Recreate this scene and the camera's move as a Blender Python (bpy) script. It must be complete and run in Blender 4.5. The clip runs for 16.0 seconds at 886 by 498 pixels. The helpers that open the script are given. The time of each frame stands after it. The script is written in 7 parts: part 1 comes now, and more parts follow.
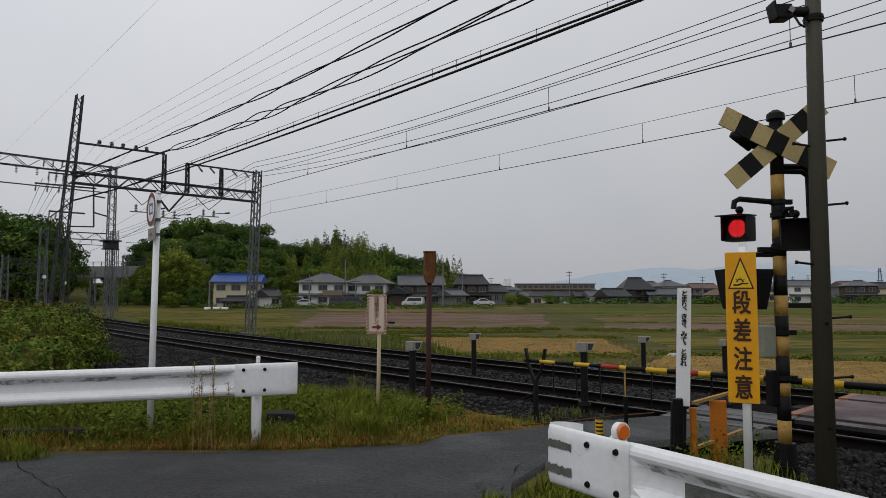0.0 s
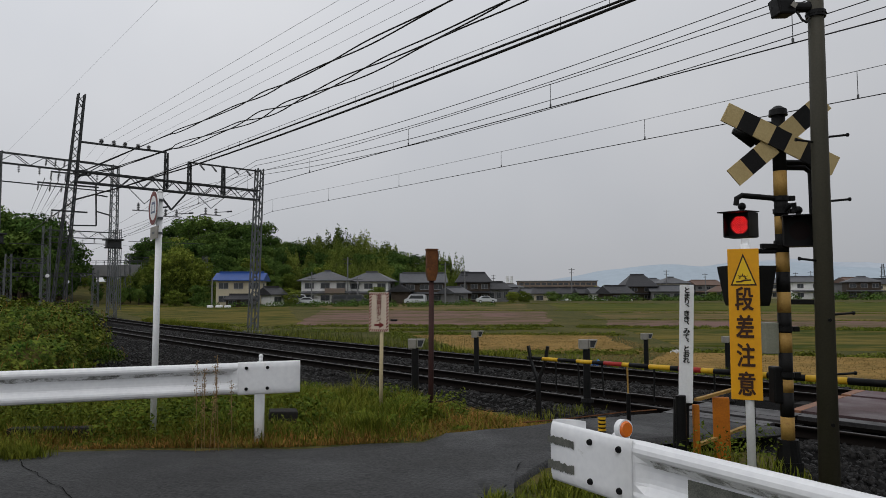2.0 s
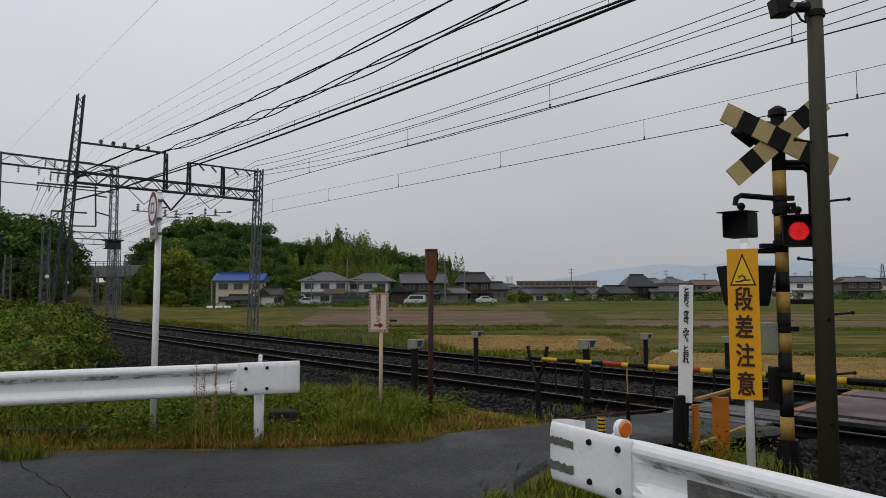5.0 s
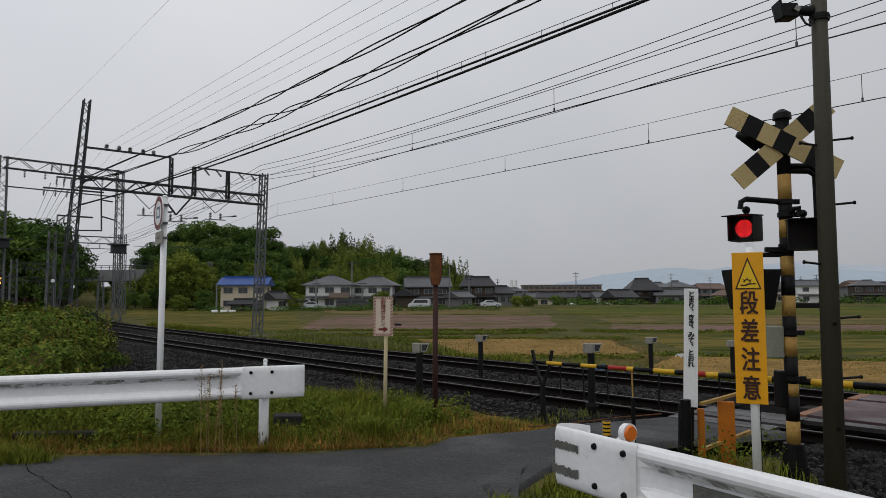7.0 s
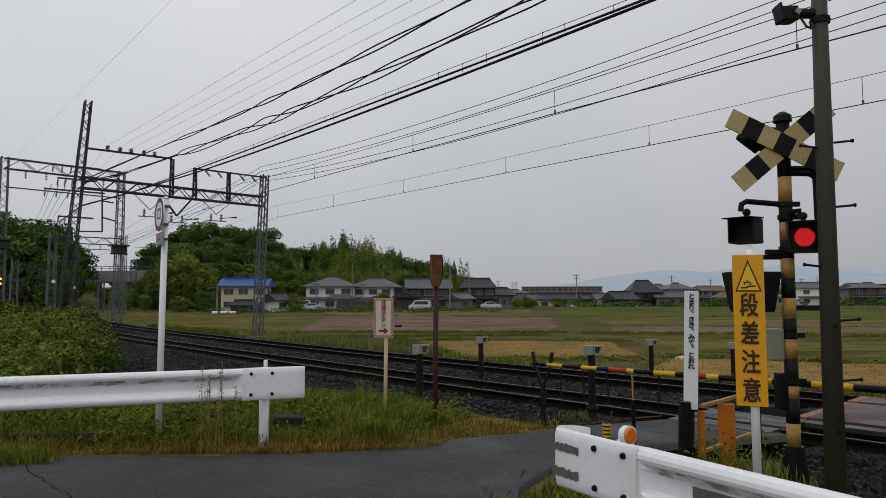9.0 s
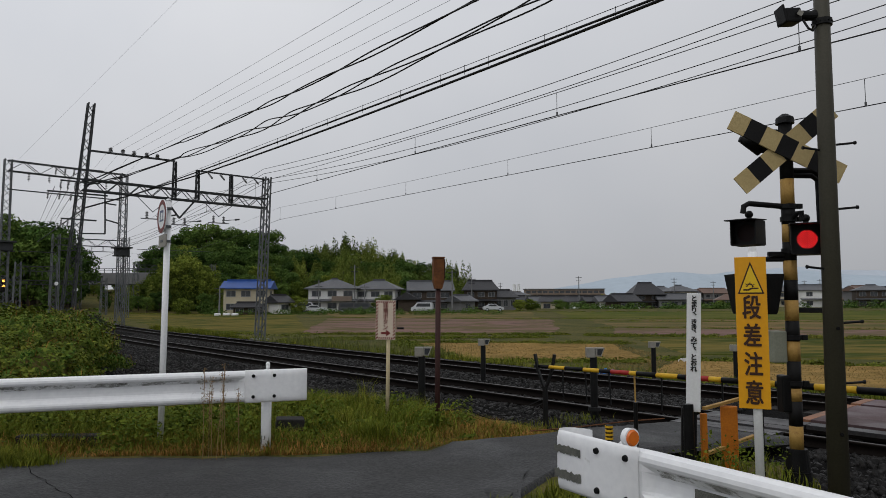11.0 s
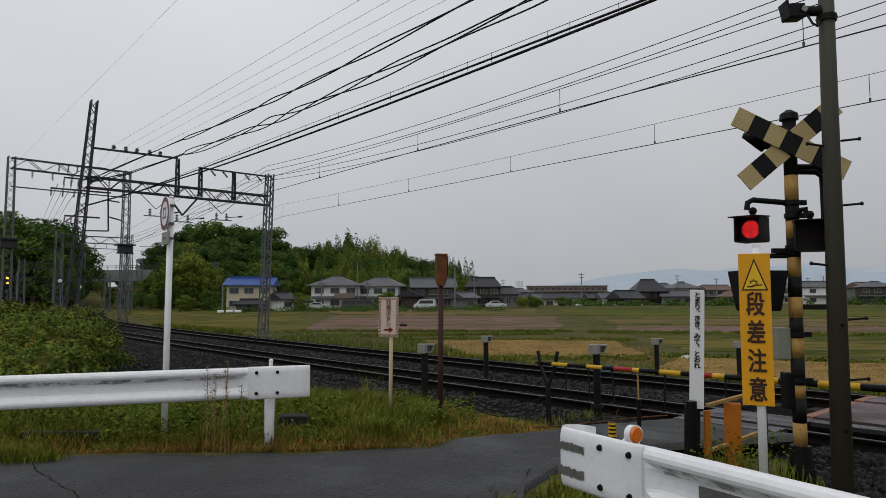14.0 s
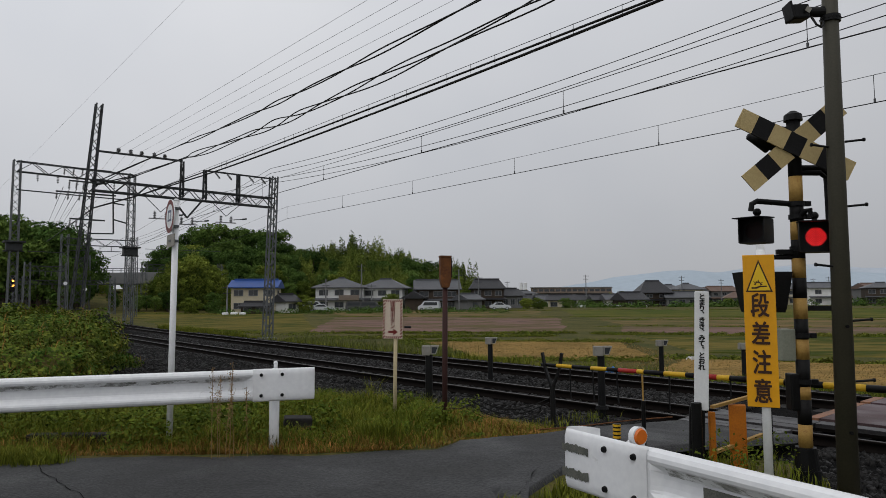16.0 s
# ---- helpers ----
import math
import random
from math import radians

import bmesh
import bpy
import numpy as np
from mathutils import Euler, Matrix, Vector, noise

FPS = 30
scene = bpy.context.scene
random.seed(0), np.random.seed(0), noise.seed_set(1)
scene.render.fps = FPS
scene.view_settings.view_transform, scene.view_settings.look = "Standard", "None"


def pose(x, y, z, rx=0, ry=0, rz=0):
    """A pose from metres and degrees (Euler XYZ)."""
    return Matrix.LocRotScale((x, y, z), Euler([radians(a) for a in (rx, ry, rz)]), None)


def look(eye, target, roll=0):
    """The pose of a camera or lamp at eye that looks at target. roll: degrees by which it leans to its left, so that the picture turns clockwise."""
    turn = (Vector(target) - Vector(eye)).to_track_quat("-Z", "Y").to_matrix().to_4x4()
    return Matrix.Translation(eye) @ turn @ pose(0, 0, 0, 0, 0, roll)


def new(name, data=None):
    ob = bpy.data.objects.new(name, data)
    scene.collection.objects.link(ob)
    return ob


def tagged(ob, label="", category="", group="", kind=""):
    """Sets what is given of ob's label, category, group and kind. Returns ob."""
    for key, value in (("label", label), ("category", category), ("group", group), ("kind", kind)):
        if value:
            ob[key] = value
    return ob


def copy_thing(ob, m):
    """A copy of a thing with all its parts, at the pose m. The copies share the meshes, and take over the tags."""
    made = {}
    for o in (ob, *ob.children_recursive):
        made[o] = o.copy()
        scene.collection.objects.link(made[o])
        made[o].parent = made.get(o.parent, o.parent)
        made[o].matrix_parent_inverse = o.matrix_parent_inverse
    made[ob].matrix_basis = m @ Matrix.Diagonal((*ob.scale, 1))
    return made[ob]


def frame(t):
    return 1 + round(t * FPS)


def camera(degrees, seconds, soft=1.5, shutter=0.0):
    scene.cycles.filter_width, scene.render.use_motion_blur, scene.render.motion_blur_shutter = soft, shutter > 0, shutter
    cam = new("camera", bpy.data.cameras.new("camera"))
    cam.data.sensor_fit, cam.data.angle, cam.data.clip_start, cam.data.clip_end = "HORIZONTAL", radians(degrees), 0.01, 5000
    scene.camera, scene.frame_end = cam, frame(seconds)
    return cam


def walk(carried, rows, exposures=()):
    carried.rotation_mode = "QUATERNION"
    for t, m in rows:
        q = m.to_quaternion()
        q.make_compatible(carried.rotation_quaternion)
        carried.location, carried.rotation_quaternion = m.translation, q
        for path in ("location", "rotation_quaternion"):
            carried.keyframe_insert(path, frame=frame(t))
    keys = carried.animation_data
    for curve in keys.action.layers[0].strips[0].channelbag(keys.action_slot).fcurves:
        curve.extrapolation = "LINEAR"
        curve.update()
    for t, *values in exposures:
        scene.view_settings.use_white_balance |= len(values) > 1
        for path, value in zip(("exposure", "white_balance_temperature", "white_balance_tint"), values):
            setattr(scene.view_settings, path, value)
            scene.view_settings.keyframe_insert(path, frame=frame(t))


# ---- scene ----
cam = camera(66.32, 16.0, soft=0.75)
PATH = [
    (0.0, pose(0.000, 0.000, 1.650, 94.005, -0.000, -0.000)),
    (0.5, pose(-0.000, 0.001, 1.650, 93.991, 0.094, 0.058)),
    (1.0, pose(-0.001, 0.002, 1.649, 93.722, 0.167, 0.241)),
    (1.5, pose(-0.003, 0.003, 1.647, 93.723, 0.188, 0.224)),
    (2.0, pose(0.001, 0.003, 1.651, 93.799, 0.197, 0.196)),
    (2.5, pose(-0.001, 0.002, 1.652, 93.902, 0.145, 0.052)),
    (3.0, pose(0.001, 0.001, 1.650, 93.840, 0.124, 0.135)),
    (3.5, pose(0.002, 0.006, 1.647, 93.834, 0.026, -0.044)),
    (4.0, pose(0.002, 0.003, 1.651, 93.737, 0.258, 0.068)),
    (6.5, pose(0.007, 0.001, 1.650, 94.031, 0.173, 0.355)),
    (7.0, pose(0.003, -0.004, 1.651, 94.155, 0.290, 0.552)),
    (7.5, pose(0.000, -0.010, 1.652, 94.452, 0.122, 0.549)),
    (8.0, pose(0.001, -0.007, 1.650, 94.438, 0.126, 0.630)),
    (8.5, pose(0.004, -0.014, 1.654, 94.333, 0.182, 0.695)),
    (9.0, pose(0.004, -0.009, 1.652, 94.289, 0.173, 0.590)),
    (11.5, pose(0.005, -0.012, 1.652, 94.493, 0.166, 0.814)),
    (12.0, pose(0.003, -0.011, 1.653, 94.483, 0.192, 0.849)),
    (12.5, pose(0.003, -0.010, 1.648, 94.452, 0.190, 1.005)),
    (13.0, pose(0.002, -0.014, 1.654, 94.471, 0.226, 1.041)),
    (13.5, pose(0.004, -0.009, 1.652, 94.252, 0.244, 1.059)),
    (14.0, pose(0.003, -0.004, 1.651, 94.215, 0.181, 1.005)),
    (14.5, pose(0.002, -0.002, 1.652, 94.195, 0.165, 1.116)),
    (15.0, pose(0.005, -0.004, 1.651, 94.392, 0.250, 1.201)),
    (15.5, pose(0.005, -0.012, 1.652, 94.429, 0.357, 1.335)),
    (16.0, pose(0.003, -0.015, 1.653, 94.366, 0.304, 1.354)),
]
walk(cam, PATH)

# ---- sky and sun: an even overcast ----
world = bpy.data.worlds.new("overcast_sky")
scene.world = world
world.use_nodes = True
wn, wl = world.node_tree.nodes, world.node_tree.links
wn.clear()
sky = wn.new("ShaderNodeTexSky")
sky.sky_type, sky.sun_disc = "NISHITA", False
sky.sun_elevation, sky.sun_rotation = radians(52), radians(200)
sky.dust_density, sky.air_density = 4.0, 1.0
grey = wn.new("ShaderNodeHueSaturation")
grey.inputs["Saturation"].default_value = 0.25
wcoord = wn.new("ShaderNodeTexCoord")
wcloud = wn.new("ShaderNodeTexNoise")
wcloud.inputs["Scale"].default_value, wcloud.inputs["Detail"].default_value = 2.2, 4.0
wramp = wn.new("ShaderNodeValToRGB")
wramp.color_ramp.elements[0].position, wramp.color_ramp.elements[0].color = 0.3, (6.02, 6.22, 6.66, 1)
wramp.color_ramp.elements[1].position, wramp.color_ramp.elements[1].color = 0.75, (7.02, 7.12, 7.42, 1)
wmix = wn.new("ShaderNodeMixRGB")
wmix.inputs[0].default_value = 0.9
wback = wn.new("ShaderNodeBackground")
wback.inputs["Strength"].default_value = 0.1
wout = wn.new("ShaderNodeOutputWorld")
wl.new(sky.outputs[0], grey.inputs["Color"])
wl.new(wcoord.outputs["Generated"], wcloud.inputs["Vector"])
wl.new(wcloud.outputs["Fac"], wramp.inputs[0])
wl.new(grey.outputs[0], wmix.inputs[1])
wl.new(wramp.outputs[0], wmix.inputs[2])
wsep = wn.new("ShaderNodeSeparateXYZ")
whigh = wn.new("ShaderNodeMapRange")
whigh.inputs["From Min"].default_value, whigh.inputs["From Max"].default_value = 0.0, 0.4
whigh.inputs["To Min"].default_value, whigh.inputs["To Max"].default_value = 0.75, 1.09
wmul = wn.new("ShaderNodeMixRGB")
wmul.blend_type = "MULTIPLY"
wmul.inputs[0].default_value = 1.0
wl.new(wcoord.outputs["Generated"], wsep.inputs[0])
wl.new(wsep.outputs["Z"], whigh.inputs["Value"])
wside = wn.new("ShaderNodeMapRange")
wside.inputs["From Min"].default_value, wside.inputs["From Max"].default_value = -0.5, 0.6
wside.inputs["To Min"].default_value, wside.inputs["To Max"].default_value = 1.05, 0.84
wmulb = wn.new("ShaderNodeMixRGB")
wmulb.blend_type = "MULTIPLY"
wmulb.inputs[0].default_value = 1.0
wl.new(wsep.outputs["X"], wside.inputs["Value"])
wl.new(wmix.outputs[0], wmulb.inputs[1])
wl.new(wside.outputs[0], wmulb.inputs[2])
wl.new(wmulb.outputs[0], wmul.inputs[1])
wl.new(whigh.outputs[0], wmul.inputs[2])
wl.new(wmul.outputs[0], wback.inputs["Color"])
wl.new(wback.outputs[0], wout.inputs["Surface"])
sun = new("sun", bpy.data.lights.new("sun", "SUN"))
sun.data.energy, sun.data.angle, sun.data.color = 0.5, radians(40), (1.0, 0.97, 0.92)
sun.matrix_world = look((0, 0, 60), (14, 22, 0))
scene.view_settings.exposure = 0.0


# ---- materials ----
def mat(name, c1, c2=None, scale=3.0, rough=0.8, bump=0.3, metal=0.0, fine=None, vary="", dirt=None, spec=0.3, stretch=(1, 1, 1), wet=None, bumpd=0.01, span=(0.34, 0.62)):
    """Two colours mixed by noise at two scales, with fine relief; vary: piece ("object") or loose shell ("island") changes the tone."""
    m = bpy.data.materials.new(name)
    m.use_nodes = True
    n, l = m.node_tree.nodes, m.node_tree.links
    b = n["Principled BSDF"]
    b.inputs["Roughness"].default_value, b.inputs["Metallic"].default_value = rough, metal
    b.inputs["Specular IOR Level"].default_value = spec
    c2 = c2 or tuple(v * 0.7 for v in c1)
    co = n.new("ShaderNodeTexCoord")
    mp = n.new("ShaderNodeMapping")
    mp.inputs["Scale"].default_value = stretch
    l.new(co.outputs["Object"], mp.inputs["Vector"])
    big = n.new("ShaderNodeTexNoise")
    big.inputs["Scale"].default_value, big.inputs["Detail"].default_value = scale, 6.0
    small = n.new("ShaderNodeTexNoise")
    small.inputs["Scale"].default_value, small.inputs["Detail"].default_value = fine or scale * 14, 5.0
    for t in (big, small):
        l.new(mp.outputs[0], t.inputs["Vector"])
    add = n.new("ShaderNodeMath")
    add.operation = "MULTIPLY_ADD"
    add.inputs[1].default_value, add.inputs[2].default_value = 0.5, -0.02
    l.new(small.outputs["Fac"], add.inputs[0])
    tot = n.new("ShaderNodeMath")
    tot.operation = "MULTIPLY_ADD"
    tot.inputs[1].default_value = 0.5
    l.new(big.outputs["Fac"], tot.inputs[0])
    l.new(add.outputs[0], tot.inputs[2])
    ramp = n.new("ShaderNodeValToRGB")
    ramp.color_ramp.elements[0].position, ramp.color_ramp.elements[0].color = span[0], (*c1, 1)
    ramp.color_ramp.elements[1].position, ramp.color_ramp.elements[1].color = span[1], (*c2, 1)
    l.new(tot.outputs[0], ramp.inputs[0])
    out = ramp.outputs[0]
    if dirt:
        dn = n.new("ShaderNodeTexNoise")
        dn.inputs["Scale"].default_value, dn.inputs["Detail"].default_value, dn.inputs["Roughness"].default_value = dirt[1], 8.0, 0.7
        l.new(mp.outputs[0], dn.inputs["Vector"])
        dr = n.new("ShaderNodeValToRGB")
        dr.color_ramp.elements[0].position, dr.color_ramp.elements[1].position = dirt[2], dirt[2] + 0.12
        l.new(dn.outputs["Fac"], dr.inputs[0])
        dm = n.new("ShaderNodeMixRGB")
        dm.inputs[2].default_value = (*dirt[0], 1)
        l.new(dr.outputs[0], dm.inputs[0])
        l.new(out, dm.inputs[1])
        out = dm.outputs[0]
    if vary:
        if vary in ("object", "tree"):
            rnd = n.new("ShaderNodeObjectInfo").outputs["Random"]
        else:
            rnd = n.new("ShaderNodeNewGeometry").outputs["Random Per Island"]
        mr = n.new("ShaderNodeMapRange")
        mr.inputs["To Min"].default_value, mr.inputs["To Max"].default_value = 0.55, 1.4
        l.new(rnd, mr.inputs["Value"])
        hs = n.new("ShaderNodeHueSaturation")
        l.new(mr.outputs[0], hs.inputs["Value"])
        hr = n.new("ShaderNodeMapRange")
        hr.inputs["To Min"].default_value, hr.inputs["To Max"].default_value = 0.515, 0.485
        l.new(rnd, hr.inputs["Value"])
        l.new(hr.outputs[0], hs.inputs["Hue"])
        l.new(out, hs.inputs["Color"])
        out = hs.outputs[0]
        if vary == "tree":
            lr = n.new("ShaderNodeMapRange")
            lr.inputs["To Min"].default_value, lr.inputs["To Max"].default_value = 0.6, 1.45
            l.new(n.new("ShaderNodeNewGeometry").outputs["Random Per Island"], lr.inputs["Value"])
            hs = n.new("ShaderNodeHueSaturation")
            l.new(lr.outputs[0], hs.inputs["Value"])
            l.new(out, hs.inputs["Color"])
            out = hs.outputs[0]
    l.new(out, b.inputs["Base Color"])
    if wet:
        wr = n.new("ShaderNodeMapRange")
        wr.inputs["From Min"].default_value, wr.inputs["From Max"].default_value = 0.4, 0.62
        wr.inputs["To Min"].default_value, wr.inputs["To Max"].default_value = wet
        l.new(big.outputs["Fac"], wr.inputs["Value"])
        l.new(wr.outputs[0], b.inputs["Roughness"])
    if bump:
        bp = n.new("ShaderNodeBump")
        bp.inputs["Strength"].default_value, bp.inputs["Distance"].default_value = bump, bumpd
        l.new(small.outputs["Fac"], bp.inputs["Height"])
        l.new(bp.outputs[0], b.inputs["Normal"])
    return m


def glow(name, colour, strength):
    m = bpy.data.materials.new(name)
    m.use_nodes = True
    b = m.node_tree.nodes["Principled BSDF"]
    b.inputs["Base Color"].default_value = (*[v * 0.5 for v in colour], 1)
    b.inputs["Emission Color"].default_value = (*colour, 1)
    b.inputs["Emission Strength"].default_value = strength
    return m


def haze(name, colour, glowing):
    """Far-distance colour with the air's haze painted in, lifted by some emission."""
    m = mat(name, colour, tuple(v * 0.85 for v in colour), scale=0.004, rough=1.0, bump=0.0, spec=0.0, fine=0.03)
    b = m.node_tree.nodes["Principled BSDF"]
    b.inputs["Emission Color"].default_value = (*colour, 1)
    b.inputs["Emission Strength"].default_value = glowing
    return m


M_ASPHALT = mat("wet_asphalt", (0.012, 0.0125, 0.0135), (0.058, 0.058, 0.058), 0.7, 0.5, 0.6, fine=34, wet=(0.4, 0.75), bumpd=0.012, spec=0.1, dirt=((0.085, 0.085, 0.083), 30.0, 0.585), span=(0.37, 0.59))
M_EARTH = mat("weedy_earth", (0.045, 0.052, 0.012), (0.1, 0.085, 0.026), 0.4, 1.0, 0.6, fine=9, bumpd=0.05, spec=0.1, span=(0.415, 0.545))
M_BALLAST = mat("ballast_bed", (0.005, 0.005, 0.0052), (0.011, 0.0105, 0.01), 5.0, 0.9, 1.0, fine=22, bumpd=0.05, spec=0.03)
M_STONE = mat("crushed_stone", (0.0025, 0.0025, 0.0028), (0.027, 0.0255, 0.024), 7.0, 0.5, 0.4, fine=40, vary="island", spec=0.12)
M_RAIL = mat("rusty_rail_steel", (0.0052, 0.0041, 0.0036), (0.0095, 0.0073, 0.0062), 4.0, 0.75, 0.3, spec=0.05)
M_RAILTOP = mat("polished_rail_head", (0.11, 0.105, 0.1), (0.055, 0.05, 0.047), 3.0, 0.45, 0.05, metal=1.0)
M_SLEEPER = mat("weathered_sleeper", (0.011, 0.0098, 0.009), (0.021, 0.019, 0.018), 3.0, 0.85, 0.5, vary="object")
M_DECK = mat("plum_brown_deck", (0.06, 0.036, 0.039), (0.1, 0.066, 0.068), 1.2, 0.4, 0.3, fine=30, wet=(0.4, 0.7), vary="object", spec=0.2)
M_PLANK = mat("wet_grey_deck", (0.026, 0.025, 0.026), (0.055, 0.052, 0.052), 1.5, 0.35, 0.3, fine=30, wet=(0.35, 0.65), vary="object", spec=0.2)
M_ORANGE = mat("faded_orange_paint", (0.56, 0.175, 0.01), (0.4, 0.12, 0.01), 4.0, 0.6, 0.2)
M_FADED = mat("worn_orange_edge", (0.3, 0.12, 0.05), (0.16, 0.09, 0.06), 3.0, 0.6, 0.2)
M_WHITE = mat("white_enamel_paint", (0.86, 0.87, 0.88), (0.76, 0.77, 0.79), 1.5, 0.35, 0.08, dirt=((0.34, 0.34, 0.31), 4.5, 0.66), spec=0.5)
M_WHITECLEAN = mat("white_paint", (0.84, 0.85, 0.86), (0.74, 0.75, 0.76), 3.0, 0.45, 0.06, dirt=((0.35, 0.34, 0.3), 12, 0.7))
M_GRIME = mat("grey_green_grime", (0.07, 0.075, 0.065), (0.16, 0.16, 0.14), 12, 0.9, 0.4)
M_DARKBAND = mat("dark_mottled_white_paint", (0.4, 0.4, 0.38), (0.07, 0.07, 0.062), 3.0, 0.6, 0.1, fine=30, stretch=(1.0, 1, 2.0), dirt=((0.78, 0.79, 0.8), 9.0, 0.43))
M_DRYSTALK = mat("pale_dry_stalk", (0.3, 0.2, 0.1), (0.2, 0.13, 0.06), 3, 0.85, 0.0, spec=0.05, vary="island")
M_BLACK = mat("black_paint", (0.004, 0.004, 0.0043), (0.0083, 0.0083, 0.0086), 5, 0.45, 0.1, spec=0.15)
M_DARKSTEEL = mat("dark_coated_steel", (0.0059, 0.0063, 0.0066), (0.0116, 0.0116, 0.0119), 5, 0.5, 0.15, spec=0.15)
M_GALV = mat("weathered_galvanised_steel", (0.145, 0.155, 0.162), (0.095, 0.1, 0.105), 3, 0.6, 0.1, metal=0.3)
M_GALVDARK = mat("dull_grey_steel", (0.0562, 0.06, 0.0638), (0.0375, 0.0398, 0.0428), 3, 0.65, 0.1, metal=0.2)
M_CONCPOLE = mat("olive_brown_steel_pole", (0.05, 0.047, 0.034), (0.068, 0.063, 0.045), 2, 0.6, 0.15, fine=60)
M_YELLOW = mat("amber_yellow_sign_sheet", (0.77, 0.36, 0.008), (0.7, 0.32, 0.009), 2, 0.4, 0.04, dirt=((0.4, 0.2, 0.02), 9, 0.74))
M_YELTRI = mat("lemon_yellow_sheet", (0.80, 0.52, 0.02), (0.74, 0.47, 0.02), 3, 0.4, 0.02)
M_MARK = mat("dark_brown_sign_ink", (0.035, 0.014, 0.008), (0.05, 0.02, 0.01), 6, 0.5, 0.02)
M_INK = mat("black_sign_ink", (0.012, 0.012, 0.012), (0.03, 0.03, 0.03), 8, 0.6, 0.05)
M_CREAM = mat("faded_cream_yellow_paint", (0.5, 0.39, 0.19), (0.41, 0.31, 0.14), 5, 0.6, 0.15, dirt=((0.25, 0.13, 0.04), 6, 0.62))
M_OCHRE = mat("rust_stained_ochre_paint", (0.45, 0.28, 0.075), (0.32, 0.18, 0.045), 4, 0.6, 0.2, dirt=((0.16, 0.06, 0.02), 5, 0.58))
M_CHARCOAL = mat("charcoal_paint", (0.0077, 0.0077, 0.0081), (0.0131, 0.0127, 0.0127), 5, 0.6, 0.2, dirt=((0.09, 0.05, 0.03), 7, 0.66), spec=0.15)
M_BARYEL = mat("barrier_yellow_paint", (0.70, 0.42, 0.02), (0.55, 0.32, 0.02), 8, 0.45, 0.05)
M_BARRED = mat("barrier_red_tape", (0.42, 0.03, 0.02), (0.3, 0.02, 0.02), 8, 0.45, 0.05)
M_RUST = mat("rusted_red_brown_steel", (0.2, 0.075, 0.02), (0.06, 0.024, 0.013), 9, 0.85, 0.5, dirt=((0.28, 0.10, 0.03), 8, 0.6))
M_RUSTPOST = mat("maroon_rusted_post", (0.05, 0.016, 0.013), (0.028, 0.011, 0.01), 6, 0.7, 0.4)
M_BAMBOO = mat("pale_yellow_post", (0.50, 0.42, 0.26), (0.38, 0.31, 0.18), 5, 0.7, 0.2)
M_SIGNPINK = mat("pale_cream_sign_board", (0.68, 0.58, 0.47), (0.6, 0.5, 0.4), 4, 0.5, 0.05)
M_SIGNRED = mat("brick_red_sign_ink", (0.17, 0.02, 0.016), (0.13, 0.018, 0.014), 6, 0.5, 0.05)
M_BLUEINK = mat("slate_blue_sign_ink", (0.12, 0.15, 0.24), (0.15, 0.17, 0.25), 6, 0.5, 0.02)
M_BOX = mat("grey_green_cabinet_paint", (0.27, 0.28, 0.22), (0.2, 0.21, 0.165), 4, 0.55, 0.1, dirt=((0.1, 0.06, 0.03), 9, 0.68))
M_BEIGE = mat("dirty_beige_casing", (0.3, 0.288, 0.258), (0.216, 0.204, 0.174), 8, 0.6, 0.1, dirt=((0.15, 0.12, 0.1), 10, 0.62))
M_WIRE = mat("black_cable_sheath", (0.012, 0.012, 0.013), (0.02, 0.02, 0.02), 4, 0.6, 0.0)
M_COPPER = mat("grey_bronze_wire", (0.09, 0.095, 0.1), (0.07, 0.07, 0.075), 4, 0.6, 0.0)
M_PORCELAIN = mat("grey_porcelain", (0.2, 0.2, 0.21), (0.14, 0.14, 0.15), 4, 0.3, 0.0, spec=0.5)
M_LEAF = mat("mixed_green_leaves", (0.052, 0.09, 0.01), (0.115, 0.138, 0.017), 0.6, 0.85, 0.0, spec=0.08, vary="island", fine=3)
M_LEAFVINE = mat("yellow_green_vine_leaves", (0.046, 0.105, 0.015), (0.165, 0.18, 0.028), 0.9, 0.85, 0.0, spec=0.08, vary="island", fine=3)
M_CROWN = mat("broadleaf_crown_leaves", (0.04, 0.086, 0.018), (0.096, 0.148, 0.031), 0.12, 0.9, 0.0, vary="tree", fine=1.5, spec=0.08)
M_CROWNBRIGHT = mat("fresh_green_crown_leaves", (0.085, 0.13, 0.018), (0.15, 0.18, 0.03), 0.12, 0.9, 0.0, vary="tree", fine=1.5, spec=0.08)
M_BAMBOOLEAF = mat("bamboo_grove_leaves", (0.075, 0.115, 0.019), (0.155, 0.185, 0.037), 0.1, 0.9, 0.0, vary="tree", fine=1.5, spec=0.08)
M_BARK = mat("brown_bark", (0.07, 0.055, 0.04), (0.045, 0.035, 0.028), 3, 0.9, 0.5)
M_GRASS = mat("green_verge_grass", (0.085, 0.122, 0.012), (0.17, 0.178, 0.024), 0.9, 0.85, 0.0, spec=0.08, vary="island", fine=4)
M_STRAW = mat("tan_dry_grass", (0.32, 0.175, 0.045), (0.2, 0.125, 0.03), 0.9, 0.85, 0.0, spec=0.08, vary="island", fine=4)
M_STUBBLE = mat("pale_cut_stubble", (0.27, 0.19, 0.075), (0.2, 0.145, 0.055), 0.9, 0.9, 0.0, spec=0.05, vary="island", fine=4)
